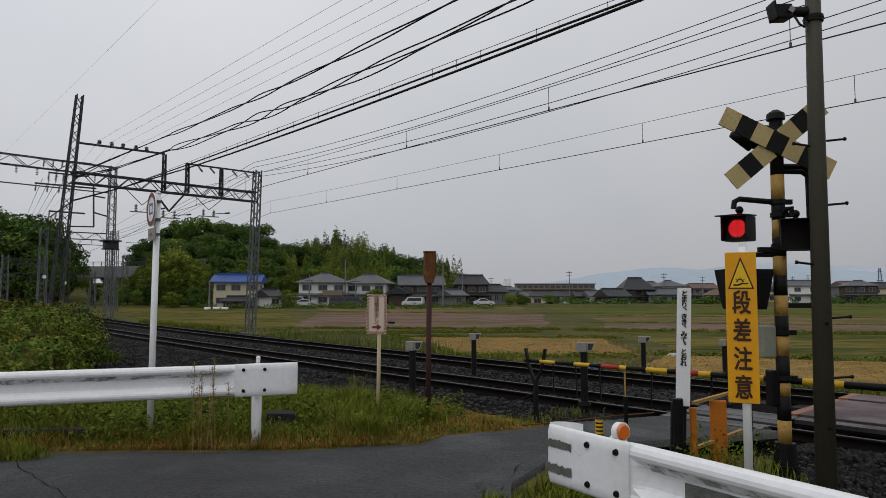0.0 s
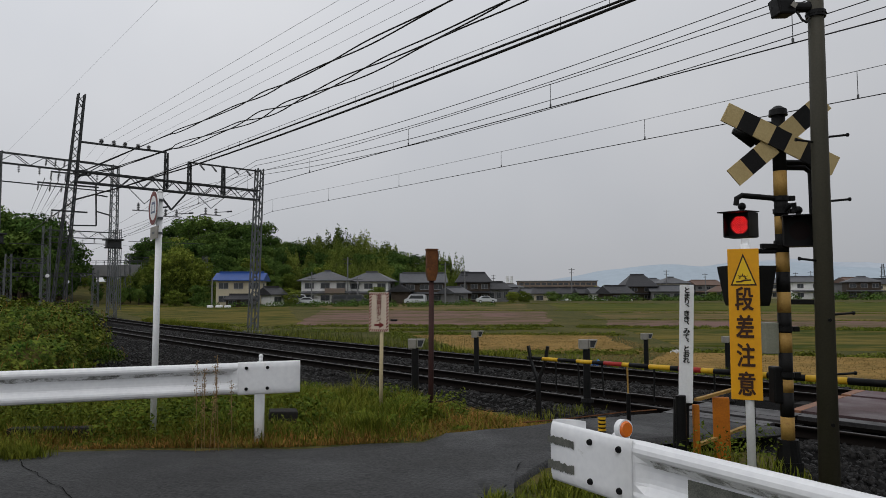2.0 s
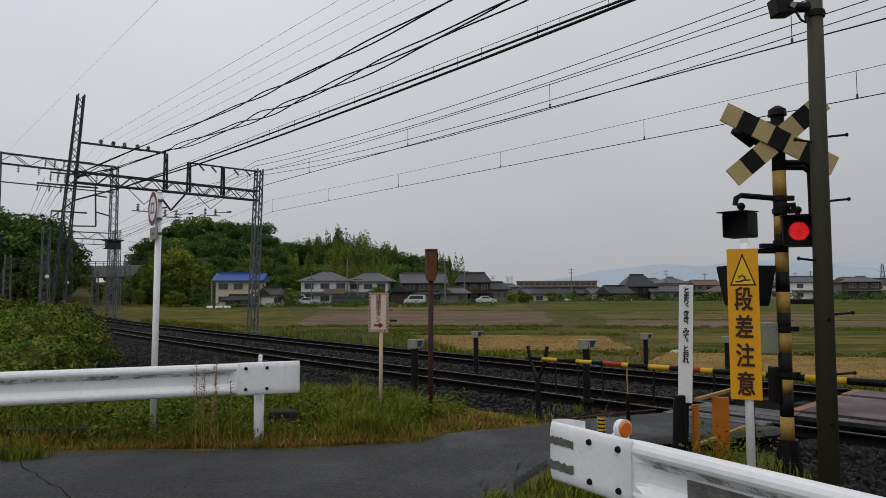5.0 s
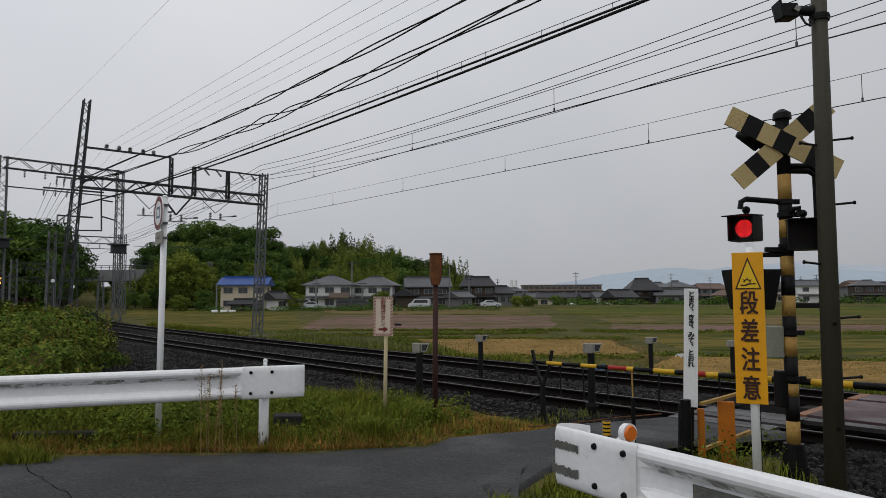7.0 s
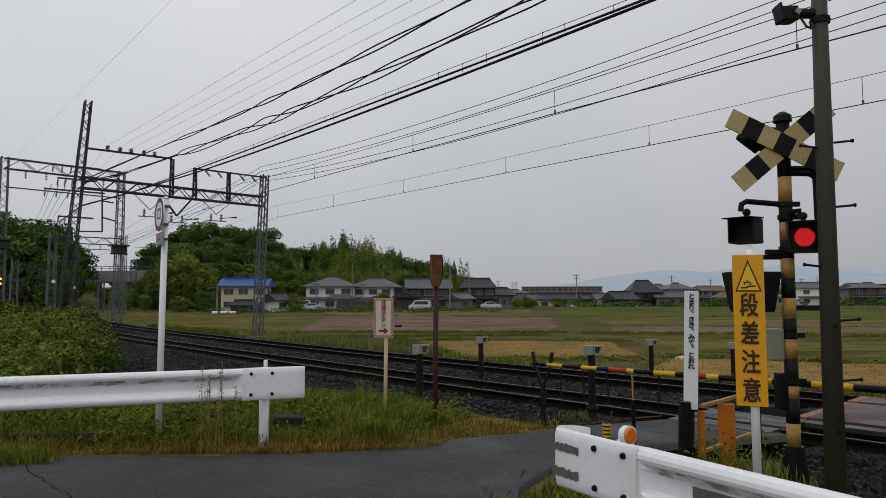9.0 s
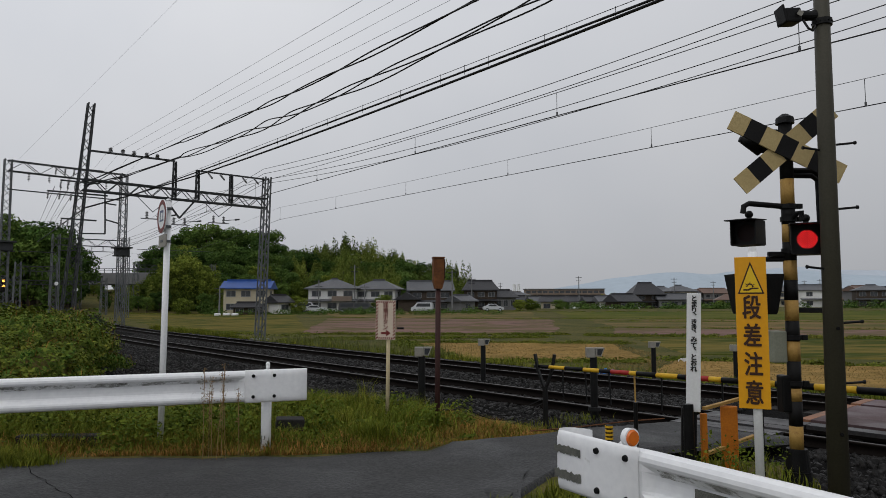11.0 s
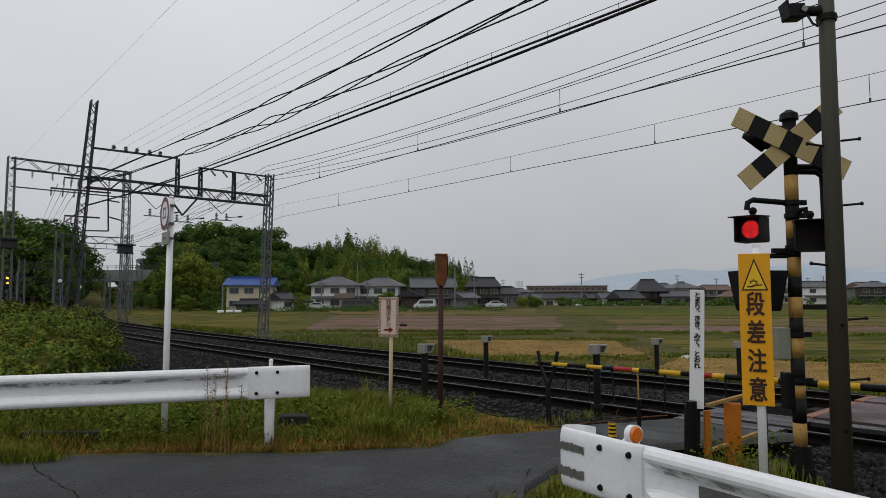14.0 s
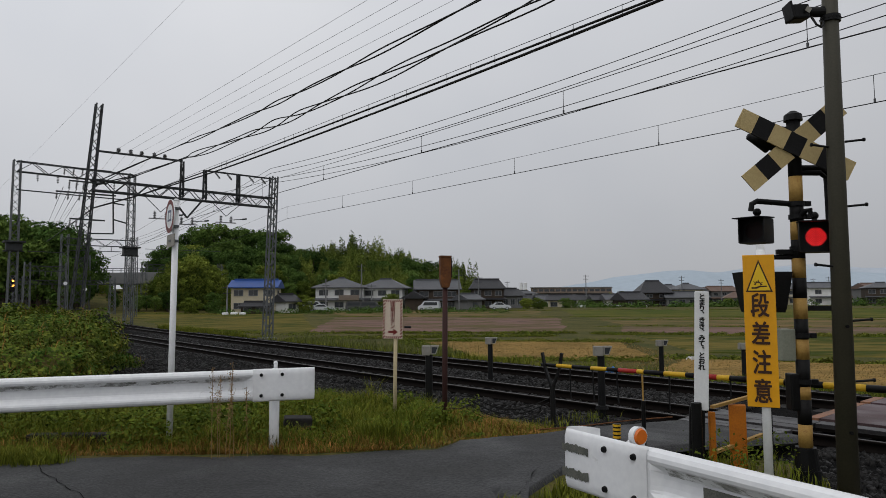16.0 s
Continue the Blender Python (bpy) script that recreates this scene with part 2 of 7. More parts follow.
M_BALK = mat("balk_weed_leaves", (0.08, 0.115, 0.014), (0.155, 0.16, 0.03), 0.3, 0.9, 0.0, spec=0.05, vary="island", fine=2)
M_REED = mat("pale_green_reeds", (0.15, 0.16, 0.06), (0.10, 0.12, 0.035), 0.9, 0.85, 0.0, spec=0.08, vary="island", fine=4)
M_FIELDPINK = mat("dull_mauve_fallow_field", (0.18, 0.11, 0.098), (0.1, 0.084, 0.036), 0.16, 1.0, 1.0, fine=0.9, bumpd=0.2, spec=0.05, stretch=(0.5, 1, 1), dirt=((0.05, 0.042, 0.024), 0.7, 0.55), span=(0.415, 0.545))
M_FIELDSTRAW = mat("cut_straw_field", (0.29, 0.185, 0.062), (0.2, 0.132, 0.044), 0.4, 1.0, 1.0, fine=2.5, bumpd=0.15, spec=0.05, span=(0.415, 0.545))
M_FIELDGREEN = mat("olive_green_field", (0.042, 0.055, 0.009), (0.14, 0.11, 0.028), 0.16, 1.0, 1.0, fine=1.1, bumpd=0.2, spec=0.05, stretch=(0.4, 1, 1), dirt=((0.045, 0.06, 0.012), 0.35, 0.56), span=(0.415, 0.545))
M_FIELDFRESH = mat("bright_green_field", (0.05, 0.072, 0.01), (0.11, 0.1, 0.022), 0.12, 1.0, 1.0, fine=0.9, bumpd=0.2, spec=0.05, stretch=(0.35, 1, 1), dirt=((0.05, 0.055, 0.016), 0.3, 0.57), span=(0.415, 0.545))
M_FIELDTAN = mat("tan_olive_stubble", (0.17, 0.115, 0.055), (0.075, 0.078, 0.024), 0.14, 1.0, 1.0, fine=1.0, bumpd=0.2, spec=0.05, stretch=(0.4, 1, 1), span=(0.415, 0.545))
M_ROOFGREY = mat("grey_glazed_roof_tiles", (0.0957, 0.099, 0.107), (0.0675, 0.0698, 0.0765), 0.5, 0.5, 0.6, fine=3.5, bumpd=0.1, stretch=(1, 1, 1))
M_ROOFDARK = mat("dark_roof_tiles", (0.035, 0.035, 0.0385), (0.0245, 0.0245, 0.028), 0.5, 0.5, 0.6, fine=3.5, bumpd=0.1)
M_ROOFBLUE = mat("bright_blue_metal_roof", (0.025, 0.075, 0.28), (0.02, 0.06, 0.21), 0.6, 0.45, 0.1)
M_ROOFBROWN = mat("brown_roof_tiles", (0.16, 0.10, 0.075), (0.11, 0.075, 0.06), 0.6, 0.6, 0.4)
M_WALLCREAM = mat("cream_render_wall", (0.56, 0.5, 0.36), (0.48, 0.43, 0.31), 0.5, 0.85, 0.1)
M_WALLWHITE = mat("off_white_render_wall", (0.78, 0.78, 0.76), (0.68, 0.68, 0.66), 0.5, 0.85, 0.1)
M_WALLBROWN = mat("dark_timber_wall", (0.07, 0.0525, 0.0385), (0.0455, 0.035, 0.028), 0.6, 0.85, 0.2)
M_WALLGREY = mat("grey_cladding_wall", (0.182, 0.182, 0.182), (0.14, 0.14, 0.14), 0.6, 0.85, 0.1)
M_WALLTAN = mat("tan_brown_facade", (0.234, 0.18, 0.144), (0.18, 0.144, 0.117), 0.3, 0.85, 0.1)
M_PANE = mat("dark_window_glass", (0.03, 0.035, 0.04), (0.05, 0.055, 0.06), 1, 0.12, 0.0, spec=0.6)
M_FRAME = mat("grey_window_frame", (0.3, 0.3, 0.31), (0.24, 0.24, 0.25), 2, 0.5, 0.0)
M_CONCRETE = mat("grey_concrete", (0.208, 0.212, 0.216), (0.16, 0.16, 0.16), 0.6, 0.9, 0.2)
M_CARPAINT = mat("silver_car_paint", (0.62, 0.64, 0.67), (0.58, 0.6, 0.63), 1, 0.25, 0.0, metal=0.2, spec=0.6)
M_CARDARK = mat("dark_grey_car_paint", (0.06, 0.062, 0.066), (0.05, 0.05, 0.055), 1, 0.3, 0.0, spec=0.6)
M_TYRE = mat("black_tyre_rubber", (0.015, 0.015, 0.015), (0.025, 0.025, 0.025), 6, 0.8, 0.1)
M_BLUESHEET = mat("blue_tarpaulin", (0.05, 0.27, 0.75), (0.08, 0.36, 0.8), 5, 0.4, 0.4)
M_LED = glow("lit_red_led", (1.0, 0.022, 0.025), 1.4)
M_LEDBACK = glow("red_lit_lens_field", (0.5, 0.004, 0.006), 0.07)
M_LEDOFF = mat("unlit_smoked_lens", (0.0105, 0.0021, 0.0021), (0.007, 0.0017, 0.0017), 8, 0.5, 0.0, spec=0.15)
M_AMBERLAMP = glow("amber_signal_light", (1.0, 0.42, 0.05), 3.0)
M_REFLECT = mat("orange_reflector_lens", (0.75, 0.17, 0.01), (0.62, 0.13, 0.01), 30, 0.25, 0.2, spec=0.6)
# rain haze is painted into both hill colours; the emission pales them further
M_MOUNT = haze("painted_haze_hills", (0.27, 0.315, 0.36), 0.42)
M_MOUNTFAR = haze("painted_haze_far_hills", (0.32, 0.355, 0.40), 0.36)


# ---- mesh helpers ----
def to_ob(name, bm, material, parent=None, label="", smooth=False):
    me = bpy.data.meshes.new(name)
    bm.to_mesh(me)
    bm.free()
    for m in (material if isinstance(material, (list, tuple)) else (material,)):
        me.materials.append(m)
    if smooth:
        me.shade_smooth()
    ob = new(name, me)
    if parent:
        ob.parent = parent
    if label:
        ob["label"] = label
    return ob


def part(name, bm, material, parent, label="", smooth=False):
    """One mesh object under a thing or under a part."""
    return to_ob(name, bm, material, parent, label, smooth)


def thing(name, m, label, category, group="", kind=""):
    ob = new(name)
    ob.empty_display_size = 0.1
    ob.matrix_basis = m
    return tagged(ob, label, category, group, kind)


def box(bm, c, s, rz=0.0, rx=0.0, ry=0.0, bevel=0.0, mi=0):
    m = pose(*c, rx, ry, rz) @ Matrix.Diagonal((*s, 1))
    r = bmesh.ops.create_cube(bm, size=1.0, matrix=m)
    fs = list({f for v in r["verts"] for f in v.link_faces})
    if bevel:
        es = list({e for v in r["verts"] for e in v.link_edges})
        k = bmesh.ops.bevel(bm, geom=es, offset=bevel, segments=2, affect="EDGES", profile=0.6)
        fs = k["faces"] + [f for f in fs if f.is_valid]
    for f in fs:
        f.material_index = mi
    return bm


def rod(bm, a, b, r, r2=None, seg=10, mi=0):
    a, b = Vector(a), Vector(b)
    d = b - a
    m = Matrix.Translation((a + b) / 2) @ d.to_track_quat("Z", "Y").to_matrix().to_4x4()
    k = bmesh.ops.create_cone(bm, cap_ends=True, segments=seg, radius1=r, radius2=r if r2 is None else r2, depth=d.length, matrix=m)
    for v in k["verts"]:
        for f in v.link_faces:
            f.material_index = mi
    return bm


def bar(bm, a, b, w, h=None, mi=0):
    """A square bar from a to b."""
    a, b = Vector(a), Vector(b)
    d = b - a
    m = Matrix.Translation((a + b) / 2) @ d.to_track_quat("Z", "Y").to_matrix().to_4x4() @ Matrix.Diagonal((w, h or w, d.length, 1))
    k = bmesh.ops.create_cube(bm, size=1.0, matrix=m)
    for v in k["verts"]:
        for f in v.link_faces:
            f.material_index = mi
    return bm


def tube(points, r, seg=6):
    """A tube along a line of points, as (verts, faces)."""
    pts = [Vector(p) for p in points]
    vs, fs = [], []
    for i, p in enumerate(pts):
        d = (pts[min(i + 1, len(pts) - 1)] - pts[max(i - 1, 0)]).normalized()
        u = d.cross(Vector((0, 0, 1)))
        u = u.normalized() if u.length > 0.01 else Vector((1, 0, 0))
        w = u.cross(d)
        for k in range(seg):
            a = 2 * math.pi * k / seg
            vs.append(p + (u * math.cos(a) + w * math.sin(a)) * r)
    for i in range(len(pts) - 1):
        for k in range(seg):
            k2 = (k + 1) % seg
            fs.append((i * seg + k, i * seg + k2, (i + 1) * seg + k2, (i + 1) * seg + k))
    return vs, fs


def add_tube(bm, points, r, seg=6, mi=0):
    vs, fs = tube(points, r, seg)
    bv = [bm.verts.new(v) for v in vs]
    for f in fs:
        bm.faces.new([bv[i] for i in f]).material_index = mi
    for end in (bv[:seg][::-1], bv[-seg:]):
        bm.faces.new(end).material_index = mi
    return bm


def prism(bm, outline, y0, y1, mi=0):
    """An outline in x, z pushed from y0 to y1."""
    a = [bm.verts.new((x, y0, z)) for x, z in outline]
    b = [bm.verts.new((x, y1, z)) for x, z in outline]
    n = len(a)
    fs = [bm.faces.new(a), bm.faces.new(b[::-1])]
    for i in range(n):
        fs.append(bm.faces.new((a[i], b[i], b[(i + 1) % n], a[(i + 1) % n])))
    for f in fs:
        f.material_index = mi
    bmesh.ops.recalc_face_normals(bm, faces=fs)
    return bm


def mesh_np(name, verts, faces, material, parent=None, smooth=False):
    me = bpy.data.meshes.new(name)
    verts, faces = np.asarray(verts, np.float32), np.asarray(faces, np.int32)
    k = faces.shape[1]
    me.vertices.add(len(verts))
    me.vertices.foreach_set("co", verts.ravel())
    me.loops.add(faces.size)
    me.loops.foreach_set("vertex_index", faces.ravel())
    me.polygons.add(len(faces))
    me.polygons.foreach_set("loop_start", np.arange(0, faces.size, k, dtype=np.int32))
    me.update(calc_edges=True)
    me.materials.append(material)
    if smooth:
        me.shade_smooth()
    ob = new(name, me)
    if parent:
        ob.parent = parent
    return ob


# ---- the line of the tracks ----
S = 1.161
RAIL_Z = -0.15
SPACING = 3.35
GAUGE = 1.02


def centre(y):
    """Near track's centre line in plan, and its unit normal, which points over the far track."""
    q = y / S
    x = S * (1.1 - 0.8875 * (q - 12) + 0.003 * (q - 12) * (q - 20))
    slope = -0.8875 + 0.003 * (2 * q - 32)
    k = math.hypot(slope, 1)
    return x, y, 1 / k, -slope / k


def on_track(s, v, z=0.0):
    x, y, nx, ny = centre(s)
    return Vector((x + nx * v, y + ny * v, z))


def across(x, y):
    """Distance from the near track's centre line, over the far track positive."""
    s = y
    for _ in range(4):
        cx, cy, nx, ny = centre(s)
        s += (-(x - cx) * ny + (y - cy) * nx) * nx * 0.9
    cx, cy, nx, ny = centre(s)
    return (x - cx) * nx + (y - cy) * ny, s


def lerp(x, pts):
    if x <= pts[0][0]:
        return pts[0][1]
    for (a, va), (b, vb) in zip(pts, pts[1:]):
        if x <= b:
            return va + (vb - va) * (x - a) / (b - a)
    return pts[-1][1]


def bed_edge(s):
    """Where the gravel ends on the road's side."""
    return lerp(s, ((-30, -3.9), (8.6, -3.9), (9.6, -2.0), (13, -2.2), (17, -4.4), (22, -5.2), (60, -5.0)))


def ground_z(x, y):
    if y > 95 or x < -60 or x > 60 or y < -45:
        v, s = 50.0 if y > 0 and x > -70 else -30, y
    else:
        v, s = across(x, y)
    e = bed_edge(s)
    z = lerp(v, ((e - 1.6, -0.03), (e, -0.38), (5.0, -0.5), (7.0, -0.75), (14, -0.72), (40, -0.55)))
    if y > 100:
        z = lerp(y, ((100, z), (150, -0.2)))
    # wooded hill
    hx, hy = (x + 62) / (30 if x < -62 else 46), (y - 205) / 42
    z += 11.5 * math.exp(-(hx * hx + hy * hy) * 1.1)
    hx, hy = (x + 125) / 42, (y - 150) / 40
    z += 7 * math.exp(-(hx * hx + hy * hy))
    return z


def build_ground():
    xs = sorted(set([-4000, -2500, -1500, -900, -600, -400] + list(range(-300, -59, 12)) + list(np.arange(-60, 60.1, 1.5)) + list(range(72, 301, 12)) + [400, 600, 900, 1500, 2500, 4000]))
    ys = sorted(set([-1500, -600, -250, -120, -80] + list(np.arange(-45, 80.1, 1.5)) + list(range(90, 301, 10)) + [350, 420, 550, 800, 1300, 2200, 4200]))
    vs = [(x, y, ground_z(x, y)) for y in ys for x in xs]
    n = len(xs)
    fs = [(j * n + i, j * n + i + 1, (j + 1) * n + i + 1, (j + 1) * n + i) for j in range(len(ys) - 1) for i in range(n - 1)]
    ob = mesh_np("ground", vs, fs, M_EARTH, smooth=True)
    tagged(ob, "weedy brown-green earth that runs out to the flat fields", "ground", kind="structure")


build_ground()


def road_z(x, y):
    v, s = across(x, y)
    return lerp(v, ((-3.6, 0.02), (-1.0, -0.135), (10, -0.135)))


def build_road():
    up = [(-16, 7.2), (-8, 7.35), (-4.8, 7.48), (-3.33, 7.6), (-1.77, 7.62), (-0.29, 7.92), (-0.03, 8.3), (1.27, 8.77), (1.62, 9.15), (2.45, 9.73), (3.22, 10.42), (3.5, 10.7)]
    lo = [(-16, -12), (-8, -12), (-4.8, -12), (-2.5, -10), (2.5, -10), (1.9, -3), (0.6, 3.5), (0.44, 5.69), (0.95, 6.64), (1.9, 7.5), (3.0, 8.2), (4.55, 9.05)]
    bm = bmesh.new()
    n, k = 24, 5
    rows = []
    for i in range((len(up) - 1) * k + 1):
        a, f = divmod(i, k)
        b, f = min(a + 1, len(up) - 1), f / k
        u = Vector(up[a]).lerp(Vector(up[b]), f)
        w = Vector(lo[a]).lerp(Vector(lo[b]), f)
        u = u + Vector((0, 0.09 * noise.noise((u.x * 1.7, 3.1, 0)) + 0.05 * noise.noise((u.x * 6, 1.1, 0))))
        row = []
        for j in range(n + 1):
            p = w.lerp(u, j / n)
            z = road_z(p.x, p.y) + 0.012 * noise.noise((p.x * 0.5, p.y * 0.5, 0))
            row.append(bm.verts.new((p.x, p.y, z - (0.06 if j in (0, n) else 0))))
        rows.append(row)
    for r1, r2 in zip(rows, rows[1:]):
        for j in range(n):
            bm.faces.new((r1[j], r2[j], r2[j + 1], r1[j + 1]))
    bmesh.ops.recalc_face_normals(bm, faces=bm.faces)
    tagged(to_ob("road", bm, M_ASPHALT, smooth=True), "wet dark grey asphalt lane with patched, crumbling edges", "road", kind="structure")


build_road()


def build_bed():
    vs, n = [], 0
    ss = list(np.arange(-30, 30, 0.75)) + list(np.arange(30, 130, 2.5))
    for s in ss:
        e = bed_edge(s)
        prof = ((e - 0.5, -0.5), (e, -0.33), ((e - 1.3) / 2, -0.33), (-1.3, -0.30), (-0.5, -0.315), (0.5, -0.315), (1.3, -0.30), (1.7, -0.32), (2.1, -0.3), (2.8, -0.315), (3.9, -0.315), (4.7, -0.3), (5.3, -0.36), (6.6, -0.85))
        n = len(prof)
        for v, z in prof:
            p = on_track(s, v, z)
            vs.append((p.x, p.y, z + 0.02 * noise.noise((p.x * 1.3, p.y * 1.3, 0))))
    fs = [(i * n + j, i * n + j + 1, (i + 1) * n + j + 1, (i + 1) * n + j) for i in range(len(ss) - 1) for j in range(n - 1)]
    ob = mesh_np("track_bed", vs, fs, M_BALLAST, smooth=True)
    tagged(ob, "dark wet ballast bed under the double track", "track bed", kind="structure")


build_bed()


def rail_line(v, parent_label):
    prof = ((-0.063, -0.15), (-0.063, -0.138), (-0.012, -0.12), (-0.012, -0.045), (-0.034, -0.032), (-0.034, -0.003), (0.034, -0.003), (0.034, -0.032), (0.012, -0.045), (0.012, -0.12), (0.063, -0.138), (0.063, -0.15))
    ss = np.arange(-28, 125, 0.8)
    m = len(prof)
    root = thing("rail", Matrix.Identity(4), parent_label, "rail", "rails of the double track")
    vs = [tuple(on_track(s, v + a, RAIL_Z + z)) for s in ss for a, z in prof]
    fs = [(i * m + j, i * m + (j + 1) % m, (i + 1) * m + (j + 1) % m, (i + 1) * m + j) for i in range(len(ss) - 1) for j in range(m)]
    mesh_np("rail_web", vs, fs, M_RAIL, root)
    top = ((-0.030, -0.004), (-0.026, 0.0), (0.026, 0.0), (0.030, -0.004))
    vs = [tuple(on_track(s, v + a, RAIL_Z + z)) for s in ss for a, z in top]
    fs = [(i * 4 + j, i * 4 + j + 1, (i + 1) * 4 + j + 1, (i + 1) * 4 + j) for i in range(len(ss) - 1) for j in range(3)]
    ob = mesh_np("rail_head", vs, fs, M_RAILTOP, root)
    ob["label"] = "shiny worn rail head"


for off in (0.0, SPACING):
    for side in (-1, 1):
        rail_line(off + side * GAUGE / 2, "rust-brown steel rail with a shiny head on the ballast")


# ---- crossing deck ----
def deck_panel(parent, name, s0, s1, v0, v1, material, z=-0.135, skew=0.0):
    bm = bmesh.new()
    n = 4
    top = []
    for i in range(n + 1):
        s = s0 + (s1 - s0) * i / n
        top.append([bm.verts.new(on_track(s + skew * 0, v0, z)), bm.verts.new(on_track(s, v1, z))])
    low = [[bm.verts.new(v.co - Vector((0, 0, 0.06))) for v in r] for r in top]
    for i in range(n):
        bm.faces.new((top[i][0], top[i][1], top[i + 1][1], top[i + 1][0]))
        for k in (0, 1):
            bm.faces.new((top[i][k], top[i + 1][k], low[i + 1][k], low[i][k]))
    for i in (0, n):
        bm.faces.new((top[i][0], top[i][1], low[i][1], low[i][0]))
    bmesh.ops.recalc_face_normals(bm, faces=bm.faces)
    return part(name, bm, material, parent)


def build_deck():
    root = thing("crossing_deck", Matrix.Identity(4), "wet plum-brown and grey panels between the rails of the crossing", "crossing deck")
    for k in range(7):
        a = 9.98 - k * 1.25
        for v0, v1 in ((0.62, 1.29), (1.298, 1.99), (1.998, 2.72), (2.94, 3.75)):
            deck_panel(root, "panel", a, a - 1.243, v0, v1, M_DECK, z=-0.13 + 0.006 * random.random())
        if k:
            deck_panel(root, "panel", a + 0.9, a - 0.343, 0.2, 0.42, M_DECK)
    for v0, v1 in ((-0.98, -0.8), (-0.79, -0.6), (-0.4, -0.14), (-0.13, 0.13), (0.14, 0.4)):
        for a in ((11.0, 9.9) if v0 > 0 else (11.0,)):
            deck_panel(root, "plank", a, a - 1.08, v0, v1, M_PLANK, z=-0.135 + 0.008 * random.random())
    for v0, v1 in ((0.62, 1.9), (1.92, 2.72), (2.94, 3.75)):
        deck_panel(root, "edge_strip", 10.1, 9.99, v0, v1, M_FADED, z=-0.128)


build_deck()


# ---- sleepers ----
def build_sleepers():
    bm = bmesh.new()
    box(bm, (0, 0, -0.06), (2.0, 0.21, 0.12), bevel=0.012)
    me = bpy.data.meshes.new("sleeper")
    bm.to_mesh(me)
    bm.free()
    me.materials.append(M_SLEEPER)
    bed = bpy.data.objects["track_bed"]
    for off in (0.0, SPACING):
        for k in range(95):
            s = 2.0 + k * 0.47
            x, y, nx, ny = centre(s)
            ob = new("sleeper", me)
            ob.parent = bed
            ob.matrix_basis = pose(x + nx * off, y + ny * off, -0.285 - 0.01 * random.random(), 0, 0, math.degrees(math.atan2(ny, nx)) + random.uniform(-1, 1))


build_sleepers()


